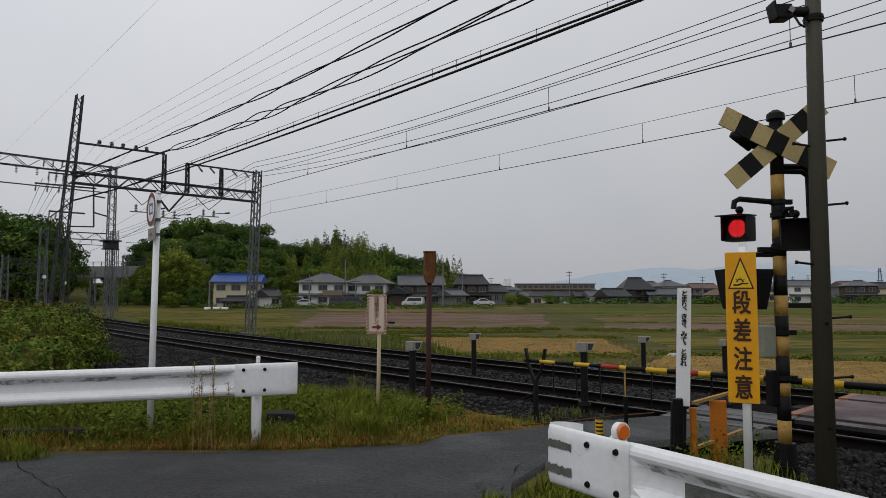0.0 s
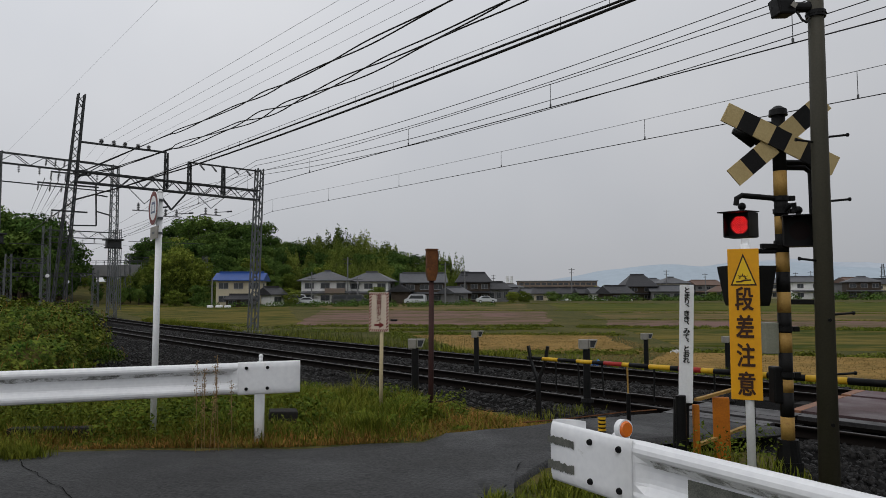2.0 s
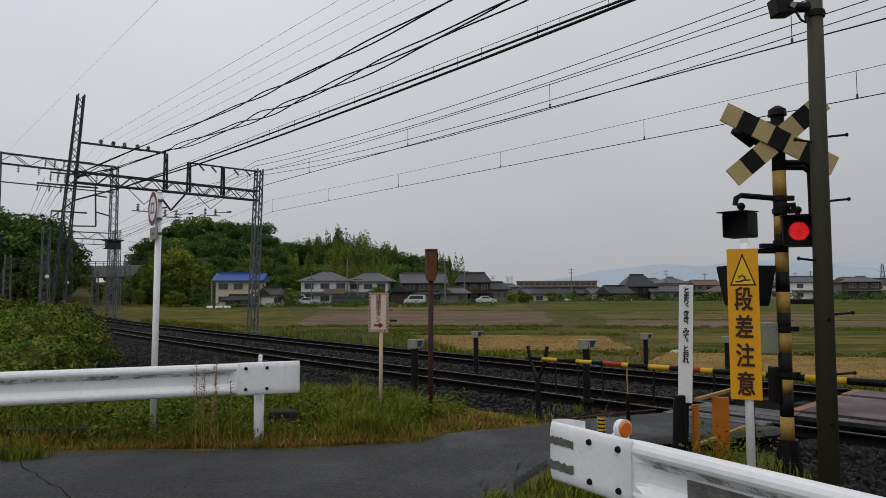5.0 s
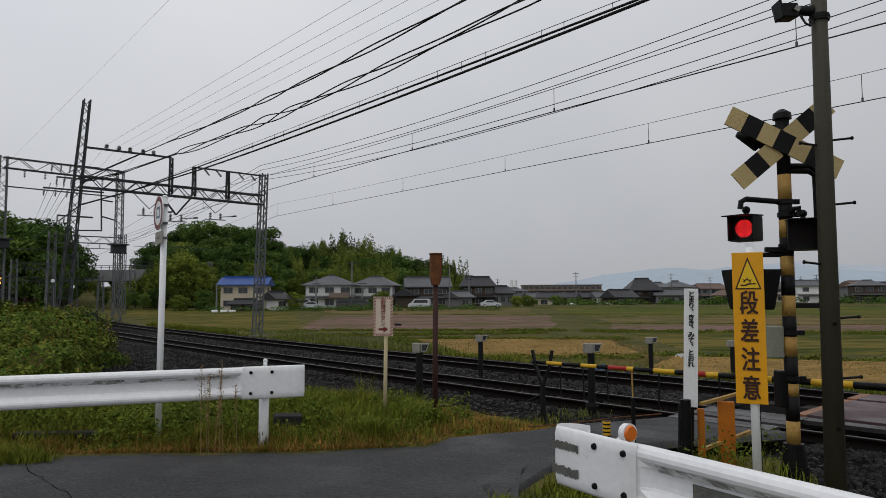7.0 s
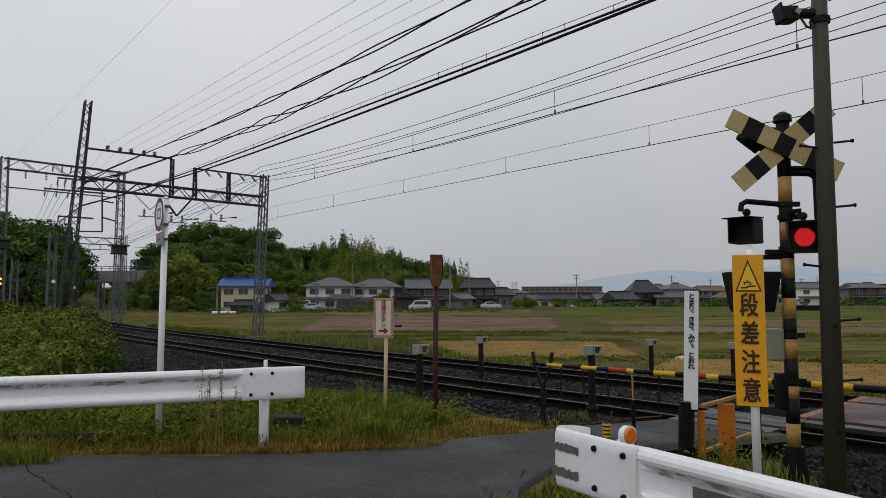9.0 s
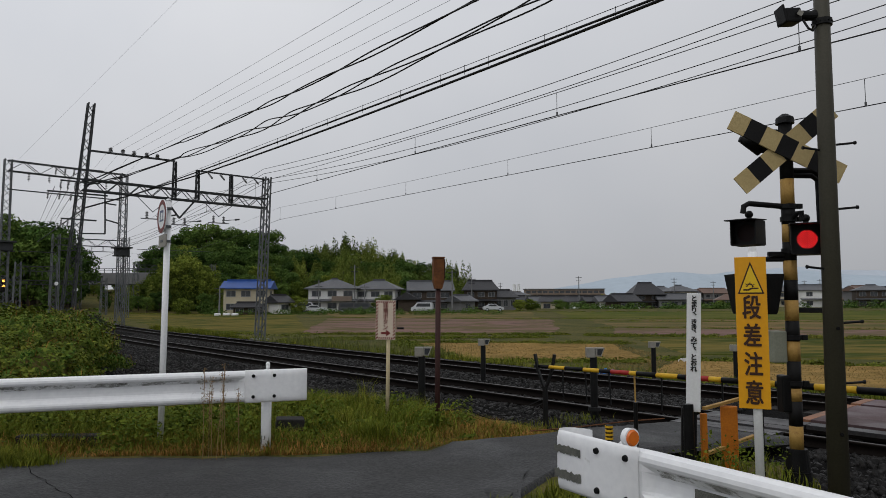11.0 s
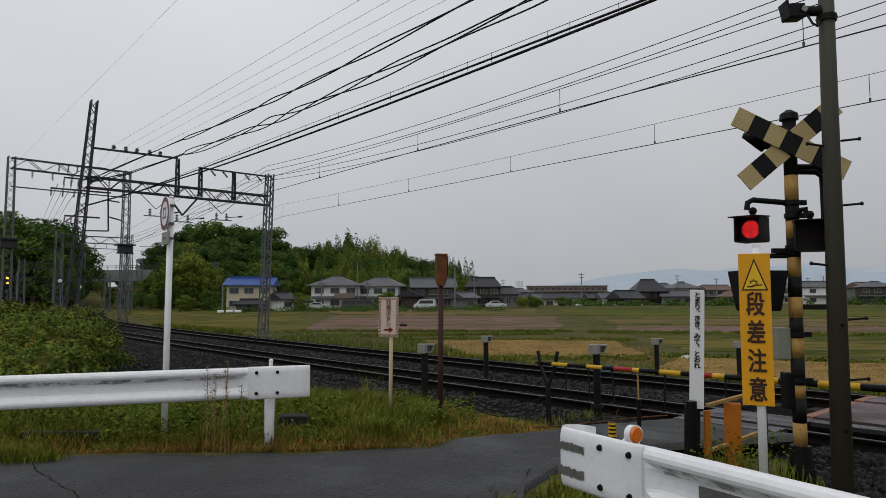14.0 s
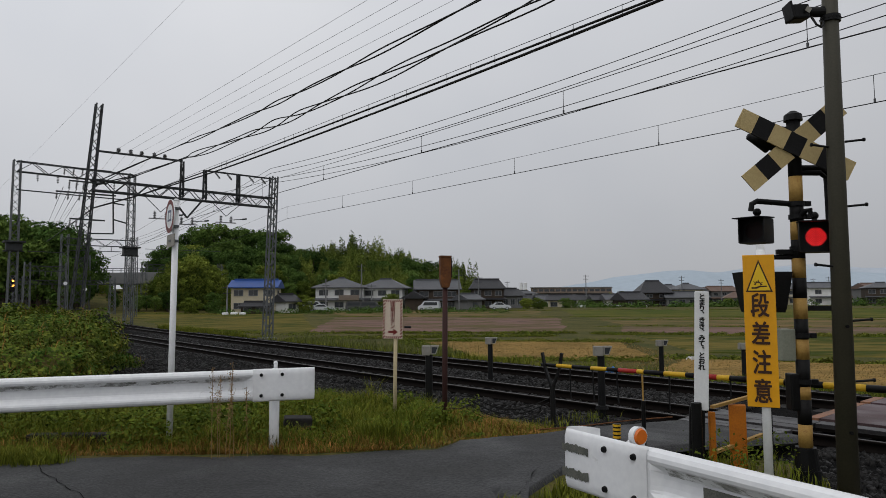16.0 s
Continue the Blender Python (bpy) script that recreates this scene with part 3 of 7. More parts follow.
# ---- guardrails ----
def guardrail(m, face, length, posts, label, scuffs=False):
    """Local x runs along the beam from its end plate; face: the side of y that the beam's face looks to."""
    g = thing("guardrail", m, label, "guardrail", "roadside guardrails")
    h = 0.17
    half = [(0.0, h), (0.034, h + 0.004), (0.06, 0.162), (0.074, 0.14), (0.077, 0.118), (0.07, 0.099), (0.031, 0.062), (0.021, 0.046), (0.018, 0.02)]
    level = [(0.06, h + 0.012), (0.07, h + 0.01), (0.076, 0.162), (0.082, 0.14), (0.084, 0.118), (0.084, 0.099), (0.084, 0.062), (0.084, 0.046), (0.084, 0.02)]
    prof, flat = ([*side, *[(y, -z) for y, z in side[::-1]]] for side in (half, level))
    bm = bmesh.new()
    t = 0.004

    def sheet(stations):
        for side in (0, 1):
            rows = [[bm.verts.new((x, face * (y - side * t), z)) for y, z in p] for x, p in stations]
            for r1, r2 in zip(rows, rows[1:]):
                for a in range(len(r1) - 1):
                    bm.faces.new((r1[a], r2[a], r2[a + 1], r1[a + 1]))
            for r in (rows[0], rows[-1]):
                ends.append(r)
        for a, b in ((0, 2), (1, 3)):
            ra, rb = ends[-4 + a], ends[-4 + b]
            for k in range(len(ra) - 1):
                bm.faces.new((ra[k], ra[k + 1], rb[k + 1], rb[k]))

    ends = []
    mixp = lambda f: [(a[0] * (1 - f) + b[0] * f, a[1] * (1 - f) + b[1] * f) for a, b in zip(flat, prof)]
    hollow = lambda f: [(b[0] + (a[0] - b[0]) * (1 - f) if abs(b[1]) < 0.07 else b[0], b[1]) for a, b in zip(flat, prof)]
    st = [(0.64, mixp(0.0)), (0.70, hollow(0.25)), (0.76, hollow(0.9)), (0.80, prof)] + [(0.8 + (length - 0.8) * k / 8, prof) for k in range(1, 9)]
    sheet(st)
    bmesh.ops.recalc_face_normals(bm, faces=bm.faces)
    beam = part("beam", bm, M_WHITE, g, "white W-shaped steel beam with grey streaks")
    beam.location.z = 0.715
    bm = bmesh.new()
    ends = []
    # end plate: flat, rounded at the corners, its lip turned back
    sl = [(0.0, 0.93, -0.035), (0.004, 0.985, -0.012), (0.02, 1.0, 0.0), (0.15, 1.0, 0.0), (0.4, 1.0, 0.0), (0.69, 1.0, 0.0)]
    sheet([(x, [(y + 0.005 + dy, z * k) for y, z in flat]) for x, k, dy in sl])
    bmesh.ops.recalc_face_normals(bm, faces=bm.faces)
    plate = part("end_plate", bm, M_WHITE, g, "flat white end plate, chipped paint", True)
    plate.location.z = 0.715
    if scuffs:
        # the end wraps round behind the plate
        bm = bmesh.new()
        pts = [(0.0, 0.05), (-0.03, 0.03), (-0.035, -0.02), (0.0, -0.07), (0.06, -0.10), (0.13, -0.11)]
        up = [bm.verts.new((x, face * y, h + 0.01)) for x, y in pts]
        dn = [bm.verts.new((x, face * y, -h - 0.01)) for x, y in pts]
        for a in range(len(pts) - 1):
            bm.faces.new((up[a], up[a + 1], dn[a + 1], dn[a]))
        bmesh.ops.solidify(bm, geom=bm.faces[:], thickness=0.005)
        lip = part("rounded_end", bm, M_WHITE, g, "rounded white end cap", True)
        lip.location.z = 0.715
        rnd = random.Random(5)
        for z0, dz in ((0.79, 0.075), (0.635, 0.08)):
            bm = bmesh.new()
            n = 44
            lo, hi = [], []
            for k in range(n + 1):
                x = -0.005 + 0.24 * k / n
                bite = 0.5 + 0.5 * noise.noise((x * 26, z0 * 9, 3)) + 0.35 * noise.noise((x * 90, z0 * 9, 5))
                lo.append(bm.verts.new((x, face * 0.094, z0 - dz / 2 + 0.012 * rnd.random() + 0.012 * max(0, 1 - bite))))
                hi.append(bm.verts.new((x, face * 0.094, z0 + dz / 2 - 0.03 * max(0.0, min(1.0, bite)))))
            for k in range(n):
                bm.faces.new((lo[k], lo[k + 1], hi[k + 1], hi[k]))
            part("worn_patch", bm, M_GRIME, g, "bare grey-green patch where tape has peeled off")
        bm = bmesh.new()
        box(bm, (1.52, face * 0.03, 0.70), (1.0, 0.006, 0.10))
        part("grimy_strip", bm, M_GRIME, g, "grimy olive strip of old tape in the beam's hollow")
    for x in (0.37, 0.60):
        for z in (0.115, -0.115):
            bm = bmesh.new()
            rod(bm, (x, face * 0.088, 0.715 + z), (x, face * 0.103, 0.715 + z), 0.02, 0.016, 12)
            part("bolt", bm, M_BLACK, g, "dark round bolt head")
    # patchy dark band under the upper swell of the beam
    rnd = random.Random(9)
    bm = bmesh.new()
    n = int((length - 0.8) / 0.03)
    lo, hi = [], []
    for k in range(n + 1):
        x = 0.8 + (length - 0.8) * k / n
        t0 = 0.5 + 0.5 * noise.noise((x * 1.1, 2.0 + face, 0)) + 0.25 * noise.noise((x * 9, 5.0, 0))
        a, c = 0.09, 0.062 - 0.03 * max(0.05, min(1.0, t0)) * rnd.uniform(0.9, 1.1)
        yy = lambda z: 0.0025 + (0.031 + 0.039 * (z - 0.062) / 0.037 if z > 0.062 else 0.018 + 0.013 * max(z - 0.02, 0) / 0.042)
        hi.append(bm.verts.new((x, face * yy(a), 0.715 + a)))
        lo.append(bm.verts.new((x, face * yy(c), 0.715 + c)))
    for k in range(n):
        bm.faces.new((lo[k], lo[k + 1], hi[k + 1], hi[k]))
    part("dark_band", bm, M_DARKBAND, g, "patchy dark band along the beam")
    for x in posts:
        bm = bmesh.new()
        rod(bm, (x, -face * 0.08, -0.25), (x, -face * 0.08, 0.86), 0.057, seg=20)
        rod(bm, (x, -face * 0.08, 0.86), (x, -face * 0.08, 0.885), 0.057, 0.03, seg=20)
        part("post", bm, M_WHITE, g, "white tubular post", True)
        rnd2 = random.Random(int(x * 100))
        bm = bmesh.new()
        for k in range(9):
            a0, z0, hh = rnd2.uniform(0, 6.28), rnd2.uniform(0.0, 0.38), rnd2.uniform(0.03, 0.11)
            ring0 = [(0.0582 * math.cos(a0 + q * 0.22 * rnd2.uniform(0.5, 1)), -face * 0.08 + 0.0582 * math.sin(a0 + q * 0.22)) for q in (0, 1)]
            vs4 = [bm.verts.new((x + px, py, z0 + dz2)) for (px, py), dz2 in ((ring0[0], 0), (ring0[1], hh * 0.3), (ring0[1], hh), (ring0[0], hh * 0.8))]
            bm.faces.new(vs4)
        part("paint_chips", bm, M_GRIME, g, "dark chips in the post's paint")["kind"] = "stuff"
        bm = bmesh.new()
        box(bm, (x, -face * 0.01, 0.715), (0.07, 0.09, 0.2), bevel=0.006)
        part("bracket", bm, M_WHITE, g)
    return g


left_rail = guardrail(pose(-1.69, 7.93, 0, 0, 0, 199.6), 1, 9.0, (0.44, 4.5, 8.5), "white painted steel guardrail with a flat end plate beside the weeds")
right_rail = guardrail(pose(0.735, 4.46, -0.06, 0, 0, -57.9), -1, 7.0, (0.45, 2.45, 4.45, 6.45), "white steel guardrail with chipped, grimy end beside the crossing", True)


def rail_reflector(m):
    g = thing("guardrail_reflector", m, "round orange reflector in a white holder on top of the guardrail", "reflector")
    bm = bmesh.new()
    rod(bm, (0, 0, 0), (0, 0, 0.05), 0.014)
    part("stem", bm, M_WHITECLEAN, g)
    bm = bmesh.new()
    rod(bm, (0, 0.03, 0.095), (0, -0.012, 0.095), 0.052, 0.056, 24)
    part("holder", bm, M_WHITECLEAN, g, "white round holder")
    bm = bmesh.new()
    rod(bm, (0, -0.0121, 0.095), (0, -0.026, 0.095), 0.047, 0.04, 24)
    part("lens", bm, M_REFLECT, g, "orange lens")


rail_reflector(pose(1.03, 3.98, 0.775, 0, 0, 30))


def rail_cap(m):
    g = thing("delineator_knob", m, "small white rounded knob on the guardrail's post", "delineator")
    bm = bmesh.new()
    rod(bm, (0, 0, 0), (0, 0, 0.07), 0.022, seg=14)
    bmesh.ops.create_uvsphere(bm, u_segments=14, v_segments=8, radius=0.026, matrix=Matrix.Translation((0, 0, 0.075)))
    part("knob", bm, M_WHITECLEAN, g, smooth=True)


rail_cap(pose(-2.12, 7.85, 0.87))


# ---- lettering ----
def glyphs(text, size, step, bold=0.0, along="down", squeeze=1.0):
    """Flat letters in the x-z plane, one under another, joined in one bmesh; the first stands at z = 0."""
    bm = bmesh.new()
    for k, ch in enumerate(text):
        cu = bpy.data.curves.new("lettering", "FONT")
        cu.body, cu.size, cu.align_x, cu.align_y, cu.extrude = ch, size, "CENTER", "CENTER", 0.0012
        ob = bpy.data.objects.new("lettering", cu)
        scene.collection.objects.link(ob)
        me = bpy.data.meshes.new_from_object(ob.evaluated_get(bpy.context.evaluated_depsgraph_get()))
        dx = size * 0.5 if ch == "\u3001" else 0
        dz = size * 0.55 if ch == "\u3001" else 0
        me.transform(Matrix.Translation((dx, 0, -k * step + dz)) @ pose(0, 0, 0, 90) @ Matrix.Diagonal((squeeze, 1, 1, 1)))
        for k2, (ox, oz) in enumerate(((0, 0), (bold, 0), (-bold, 0), (0, bold), (0, -bold), (bold * 0.7, bold * 0.7), (-bold * 0.7, bold * 0.7), (bold * 0.7, -bold * 0.7), (-bold * 0.7, -bold * 0.7))):
            if k2 and not bold:
                break
            me2 = me.copy()
            me2.transform(Matrix.Translation((ox, -0.0003 * k2, oz)))
            bm.from_mesh(me2)
            bpy.data.meshes.remove(me2)
        bpy.data.objects.remove(ob)
        bpy.data.meshes.remove(me)
        bpy.data.curves.remove(cu)
    return bm


def ring(bm, r0, r1, y, seg=40, mi=0):
    a = [bm.verts.new((r0 * math.cos(2 * math.pi * k / seg), y, r0 * math.sin(2 * math.pi * k / seg))) for k in range(seg)]
    b = [bm.verts.new((r1 * math.cos(2 * math.pi * k / seg), y, r1 * math.sin(2 * math.pi * k / seg))) for k in range(seg)]
    for k in range(seg):
        bm.faces.new((a[k], a[(k + 1) % seg], b[(k + 1) % seg], b[k])).material_index = mi
    return bm


def flat(bm, pts, y, mi=0):
    f = bm.faces.new([bm.verts.new((x, y, z)) for x, z in pts])
    f.material_index = mi
    return bm


# ---- yellow sign that warns of the step ----
def step_sign(m):
    g = thing("warning_sign", m, "tall amber sign board warning of a step, on a white post", "warning sign")
    bm = bmesh.new()
    rod(bm, (0.02, 0.03, -0.3), (0.02, 0.03, 2.08), 0.036, seg=20)
    part("post", bm, M_WHITECLEAN, g, "white steel post", True)
    bm = bmesh.new()
    box(bm, (0.02, 0.03, 2.10), (0.06, 0.04, 0.05), bevel=0.004)
    part("clamp", bm, M_WHITECLEAN, g)
    bm = bmesh.new()
    box(bm, (0, -0.012, 1.385), (0.25, 0.016, 1.30), bevel=0.004)
    part("board", bm, M_YELLOW, g, "amber yellow board")
    y = -0.0225
    bm = bmesh.new()
    flat(bm, [(-0.105, 1.715), (0.105, 1.715), (0.0, 1.995)], y, 0)
    flat(bm, [(-0.088, 1.727), (0.088, 1.727), (0.0, 1.963)], y - 0.001, 1)
    part("triangle", bm, (M_MARK, M_YELTRI), g, "dark-edged yellow warning triangle")
    bm = bmesh.new()
    wheel = [(-0.06, 1.742), (-0.02, 1.742), (0.01, 1.755), (0.06, 1.757), (0.06, 1.768), (0.005, 1.768), (-0.025, 1.756), (-0.06, 1.756)]
    flat(bm, wheel, y - 0.002)
    for k in range(7):
        a = radians(5 + k * 27)
        c = Vector((-0.008, 1.775))
        d = Vector((math.cos(a), math.sin(a)))
        e = Vector((-d.y, d.x)) * 0.0075
        p, q = c + d * 0.018, c + d * (0.05 if k % 2 else 0.038)
        flat(bm, [tuple(p - e), tuple(p + e), tuple(q)], y - 0.002)
    part("pictogram", bm, M_MARK, g, "burst over a step")
    bm = glyphs("段差注意", 0.215, 0.243, 0.0042, squeeze=0.7)
    ob = part("lettering", bm, M_MARK, g, "four dark brown characters, one below another")
    ob.location = (0.0, y - 0.001, 1.585)


step_sign(pose(2.595, 5.92, 0, 0, 0.1, -24))


# ---- white board of the crossing's motto ----
def motto_post(m):
    g = thing("crossing_motto_post", m, "white board with black brush characters, on a tarred post", "sign")
    bm = bmesh.new()
    box(bm, (0, 0.02, 0.12), (0.15, 0.10, 0.86), bevel=0.012)
    part("post", bm, M_CHARCOAL, g, "black tarred lower post")
    bm = bmesh.new()
    box(bm, (0.035, -0.035, 1.137), (0.14, 0.03, 1.24), bevel=0.006)
    flatten = [v for v in bm.verts if v.co.z > 1.74]
    for v in flatten:
        v.co.z -= 0.02 * abs(v.co.x - 0.035) / 0.07
    part("board", bm, M_WHITECLEAN, g, "white painted board")
    row = 0
    for phrase in ("とまり、", "きき、", "みて、", "とおれ"):
        bm = glyphs(phrase, 0.068, 0.0605, 0.0026)
        ob = part("lettering", bm, M_INK, g, "black brushed characters, one below another")
        ob.location = (0.035, -0.0525, 1.68 - 0.0605 * row)
        row += len(phrase)


motto_post(pose(2.445, 7.18, 0.0, 0, 2.0, -12))


# ---- orange fence and stumps by the barrier ----
def steel_fence():
    g = thing("steel_guard_fence", pose(2.95, 7.45, 0), "weathered orange steel posts and rails round the barrier machine", "fence")
    bm = bmesh.new()
    box(bm, (0.03, 0.0, 0.06), (0.17, 0.10, 0.93), rz=-20, bevel=0.01)
    part("post", bm, M_ORANGE, g, "broad orange channel post")
    bm = bmesh.new()
    box(bm, (-0.315, -0.2, 0.03), (0.06, 0.055, 0.9), bevel=0.006)
    part("post", bm, M_ORANGE, g, "slim orange post")
    for a, b in (((-0.31, -0.2, 0.53), (0.42, 0.3, 0.60)), ((-0.31, -0.2, 0.06), (0.42, 0.3, 0.15))):
        bm = bmesh.new()
        bar(bm, a, b, 0.045, 0.03)
        part("rail", bm, M_OCHRE, g)
    bm = bmesh.new()
    box(bm, (0.36, 0.02, 0.2), (0.075, 0.075, 0.95), bevel=0.008)
    part("post", bm, M_CHARCOAL, g, "mossy dark post")


steel_fence()


def stump(m, r, h, label, tape=False):
    g = thing("stump_post", m, label, "post")
    bm = bmesh.new()
    rod(bm, (0, 0, -0.3), (0, 0, h), r, r * 0.95, 16)
    part("stake", bm, M_BLACK, g)
    if tape:
        for k in range(4):
            bm = bmesh.new()
            rod(bm, (0, 0, h - 0.03 - k * 0.045), (0, 0, h - 0.005 - k * 0.045), r * 1.08, seg=16)
            part("band", bm, M_BARYEL, g, "yellow band")


stump(pose(2.1, 7.9, 0), 0.025, 0.5, "thin dark steel stake at the lane's edge")
stump(pose(1.86, 8.2, 0), 0.045, 0.19, "short black and yellow banded marker post", True)
stump(pose(2.42, 7.08, 0), 0.055, 0.6, "black tarred stump wound with wire")


# ---- crossing signal ----
SIGNAL_AT = (3.38, 6.82, -0.1)


def crossbuck_arm(g, ang, y):
    length, wide, n = 1.22, 0.20, 7
    arm = new("crossbuck_board")
    arm.parent = g
    arm.location = (-0.045, y, 3.285)
    arm["label"] = "cream and charcoal chequered board"
    for k in range(n):
        x0 = -length / 2 + k * length / n
        bm = bmesh.new()
        box(bm, (x0 + length / n / 2, 0, 0), (length / n - 0.001, 0.018, wide))
        bmesh.ops.transform(bm, matrix=pose(0, 0, 0, 0, ang, 0), verts=bm.verts)
        part("field", bm, M_CREAM if k % 2 == 0 else M_CHARCOAL, arm)


def lamp_head(g, at, turn, size):
    """A lamp housing; its lens disc turns a lit face or a dark face to the road."""
    head = new("lamp_head")
    head.parent = g
    head.matrix_basis = pose(*at, 0, 0, turn)
    head["label"] = "black square lamp housing with a hood"
    w = size
    bm = bmesh.new()
    # open box: back, sides, floor, roof
    box(bm, (0, 0.17, 0), (w, 0.012, w), mi=0)
    box(bm, (-w / 2, 0.06, 0), (0.012, 0.23, w), mi=0)
    box(bm, (w / 2, 0.06, 0), (0.012, 0.23, w), mi=0)
    box(bm, (0, 0.06, -w / 2), (w * 0.97, 0.23, 0.012), mi=0)
    part("housing", bm, M_BLACK, head)
    bm = bmesh.new()
    box(bm, (0, 0.01, w / 2 + 0.004), (w * 1.12, 0.36, 0.012), rx=3, bevel=0.004)
    part("hood", bm, M_BLACK, head, "flat black hood")
    bm = bmesh.new()
    ring(bm, 0.092, w / 2 * 1.38, 0.03, 32)
    bmesh.ops.delete(bm, geom=[], context="VERTS")
    for v in bm.verts:
        v.co.x = max(-w / 2 * 0.98, min(w / 2 * 0.98, v.co.x))
        v.co.z = max(-w / 2 * 0.98, min(w / 2 * 0.98, v.co.z))
    part("bezel", bm, M_BLACK, head)
    bm = bmesh.new()
    rod(bm, (0, 0.10, w / 2), (0, 0.10, w / 2 + 0.09), 0.025)
    bmesh.ops.create_uvsphere(bm, u_segments=12, v_segments=8, radius=0.04, matrix=Matrix.Translation((0, 0.10, w / 2 + 0.07)))
    part("hanger", bm, M_BLACK, head)
    disc = new("lens_disc")
    disc.parent = head
    bm = bmesh.new()
    r = 0.1
    for side, mi in ((-1, 1), (1, 2)):
        f = [bm.verts.new((r * math.cos(a), side * 0.006, r * math.sin(a))) for a in np.arange(28) * 2 * math.pi / 28]
        face = bm.faces.new(f)
        face.material_index = mi
    rod(bm, (0, -0.005, 0), (0, 0.005, 0), r * 1.01, seg=28, mi=0)
    for j in range(-7, 7):
        for k in range(-9, 10):
            x = k * 0.0098
            z = j * 0.0205 + 0.006 + abs(x) * 0.8
            if z < 0.003 or x * x + z * z > 0.09 ** 2 or k == 0:
                continue
            for up in ((z, -z) if z > 0.007 else (0.0,)):
                bmesh.ops.create_icosphere(bm, subdivisions=1, radius=0.005, matrix=Matrix.Translation((x, -0.007, up)))
                bm.faces.ensure_lookup_table()
                for f in bm.faces[-20:]:
                    f.material_index = 3
    me = bpy.data.meshes.new("lens_disc")
    bm.to_mesh(me)
    bm.free()
    for mm in (M_BLACK, M_LEDBACK, M_LEDOFF, M_LED):
        me.materials.append(mm)
    disc.parent = None
    bpy.data.objects.remove(disc)
    disc = new("lens_disc", me)
    disc.parent = head
    disc.location = (0, 0.05, 0)
    disc["label"] = "round lens with rows of red light points"
    return disc


def crossing_signal():
    g = thing("crossing_signal", pose(*SIGNAL_AT, 0, 0.3, 0), "level crossing signal with chequered crossbuck and paired red lamps", "crossing signal")
    top = 3.55
    edges = (0.31, 0.53, 0.77, 0.895, 1.16, 1.355, 1.555, 1.76, 1.96, 2.155, 2.34, 2.52, 2.72, 2.98, top)
    bm = bmesh.new()
    rod(bm, (0, 0, -0.35), (0, 0, 0.1), 0.16, 0.13, 20)
    rod(bm, (0, 0, 0.1), (0, 0, 0.31), 0.12, 0.095, 20)
    part("base_sleeve", bm, M_BLACK, g, "tarred flared base sleeve")
    for k, (a, b) in enumerate(zip(edges, edges[1:])):
        bm = bmesh.new()
        rod(bm, (0, 0, a), (0, 0, b - 0.0005), 0.064, seg=24)
        part("post_band", bm, M_OCHRE if k % 2 == 0 else M_CHARCOAL, g, "ochre band" if k % 2 == 0 else "charcoal band", True)
    bm = bmesh.new()
    rod(bm, (0, 0, top), (0, 0, top + 0.06), 0.09, 0.085, 20)
    rod(bm, (0, 0, top + 0.06), (0, 0, top + 0.10), 0.085, 0.03, 20)
    part("cap", bm, M_DARKSTEEL, g, "dark domed cap")
    crossbuck_arm(g, 27, -0.115)
    crossbuck_arm(g, -40, -0.095)
    bm = bmesh.new()
    rod(bm, (-0.32, 0.06, 3.49), (0, 0.02, 3.46), 0.035)
    rod(bm, (-0.42, 0.10, 3.42), (-0.2, 0.10, 3.34), 0.03, 0.10, 16)
    rod(bm, (-0.24, 0.10, 3.36), (-0.1, 0.10, 3.30), 0.06, 0.06, 16)
    part("loudspeaker", bm, M_DARKSTEEL, g, "dark horn loudspeaker behind the boards", True)
    # arms for the lamps
    for pts in (((0, 0, 2.70), (-0.40, -0.02, 2.73), (-0.455, -0.03, 2.70), (-0.465, -0.03, 2.63)), ((0, -0.03, 2.56), (0.04, -0.09, 2.62), (0.07, -0.12, 2.63), (0.075, -0.12, 2.55)), ((0, 0, 3.02), (0.26, 0.02, 3.02), (0.32, 0.02, 2.97), (0.325, 0.02, 2.3)), ((0, 0, 3.07), (0.28, 0.05, 3.08), (0.36, 0.05, 3.0), (0.365, 0.05, 2.6))):
        bm = bmesh.new()
        add_tube(bm, pts, 0.028, 10)
        part("lamp_arm", bm, M_BLACK, g)
    for z in (2.55, 2.68, 2.23, 1.37, 0.92):
        bm = bmesh.new()
        rod(bm, (0, 0, z), (0, 0, z + 0.045), 0.078, seg=20)
        box(bm, (0.1, -0.02, z + 0.022), (0.06, 0.04, 0.05), bevel=0.004)
        part("clamp", bm, M_DARKSTEEL, g)
    for x, y, z, w, turn in ((-0.03, 0.0, 2.22, 0.25, 0), (0.15, 0.03, 1.66, 0.35, 0)):
        bm = bmesh.new()
        box(bm, (x - 0.06 if z > 2 else x, y, z), (w, 0.05, 0.05), rz=turn, bevel=0.006)
        part("bracket", bm, M_DARKSTEEL, g)
    # direction indicator, seen from behind its hood
    bm = bmesh.new()
    rows = []
    for z, hw, dep in ((2.02, 0.235, 0.15), (1.98, 0.23, 0.15), (1.66, 0.18, 0.12), (1.62, 0.17, 0.11)):
        rows.append([bm.verts.new((-0.345 + sx * hw, 0.05 + sy * dep, z)) for sx, sy in ((-1, -1), (1, -1), (1, 1), (-1, 1))])
    for a, b in zip(rows, rows[1:]):
        for k in range(4):
            bm.faces.new((a[k], a[(k + 1) % 4], b[(k + 1) % 4], b[k]))
    bm.faces.new(rows[0])
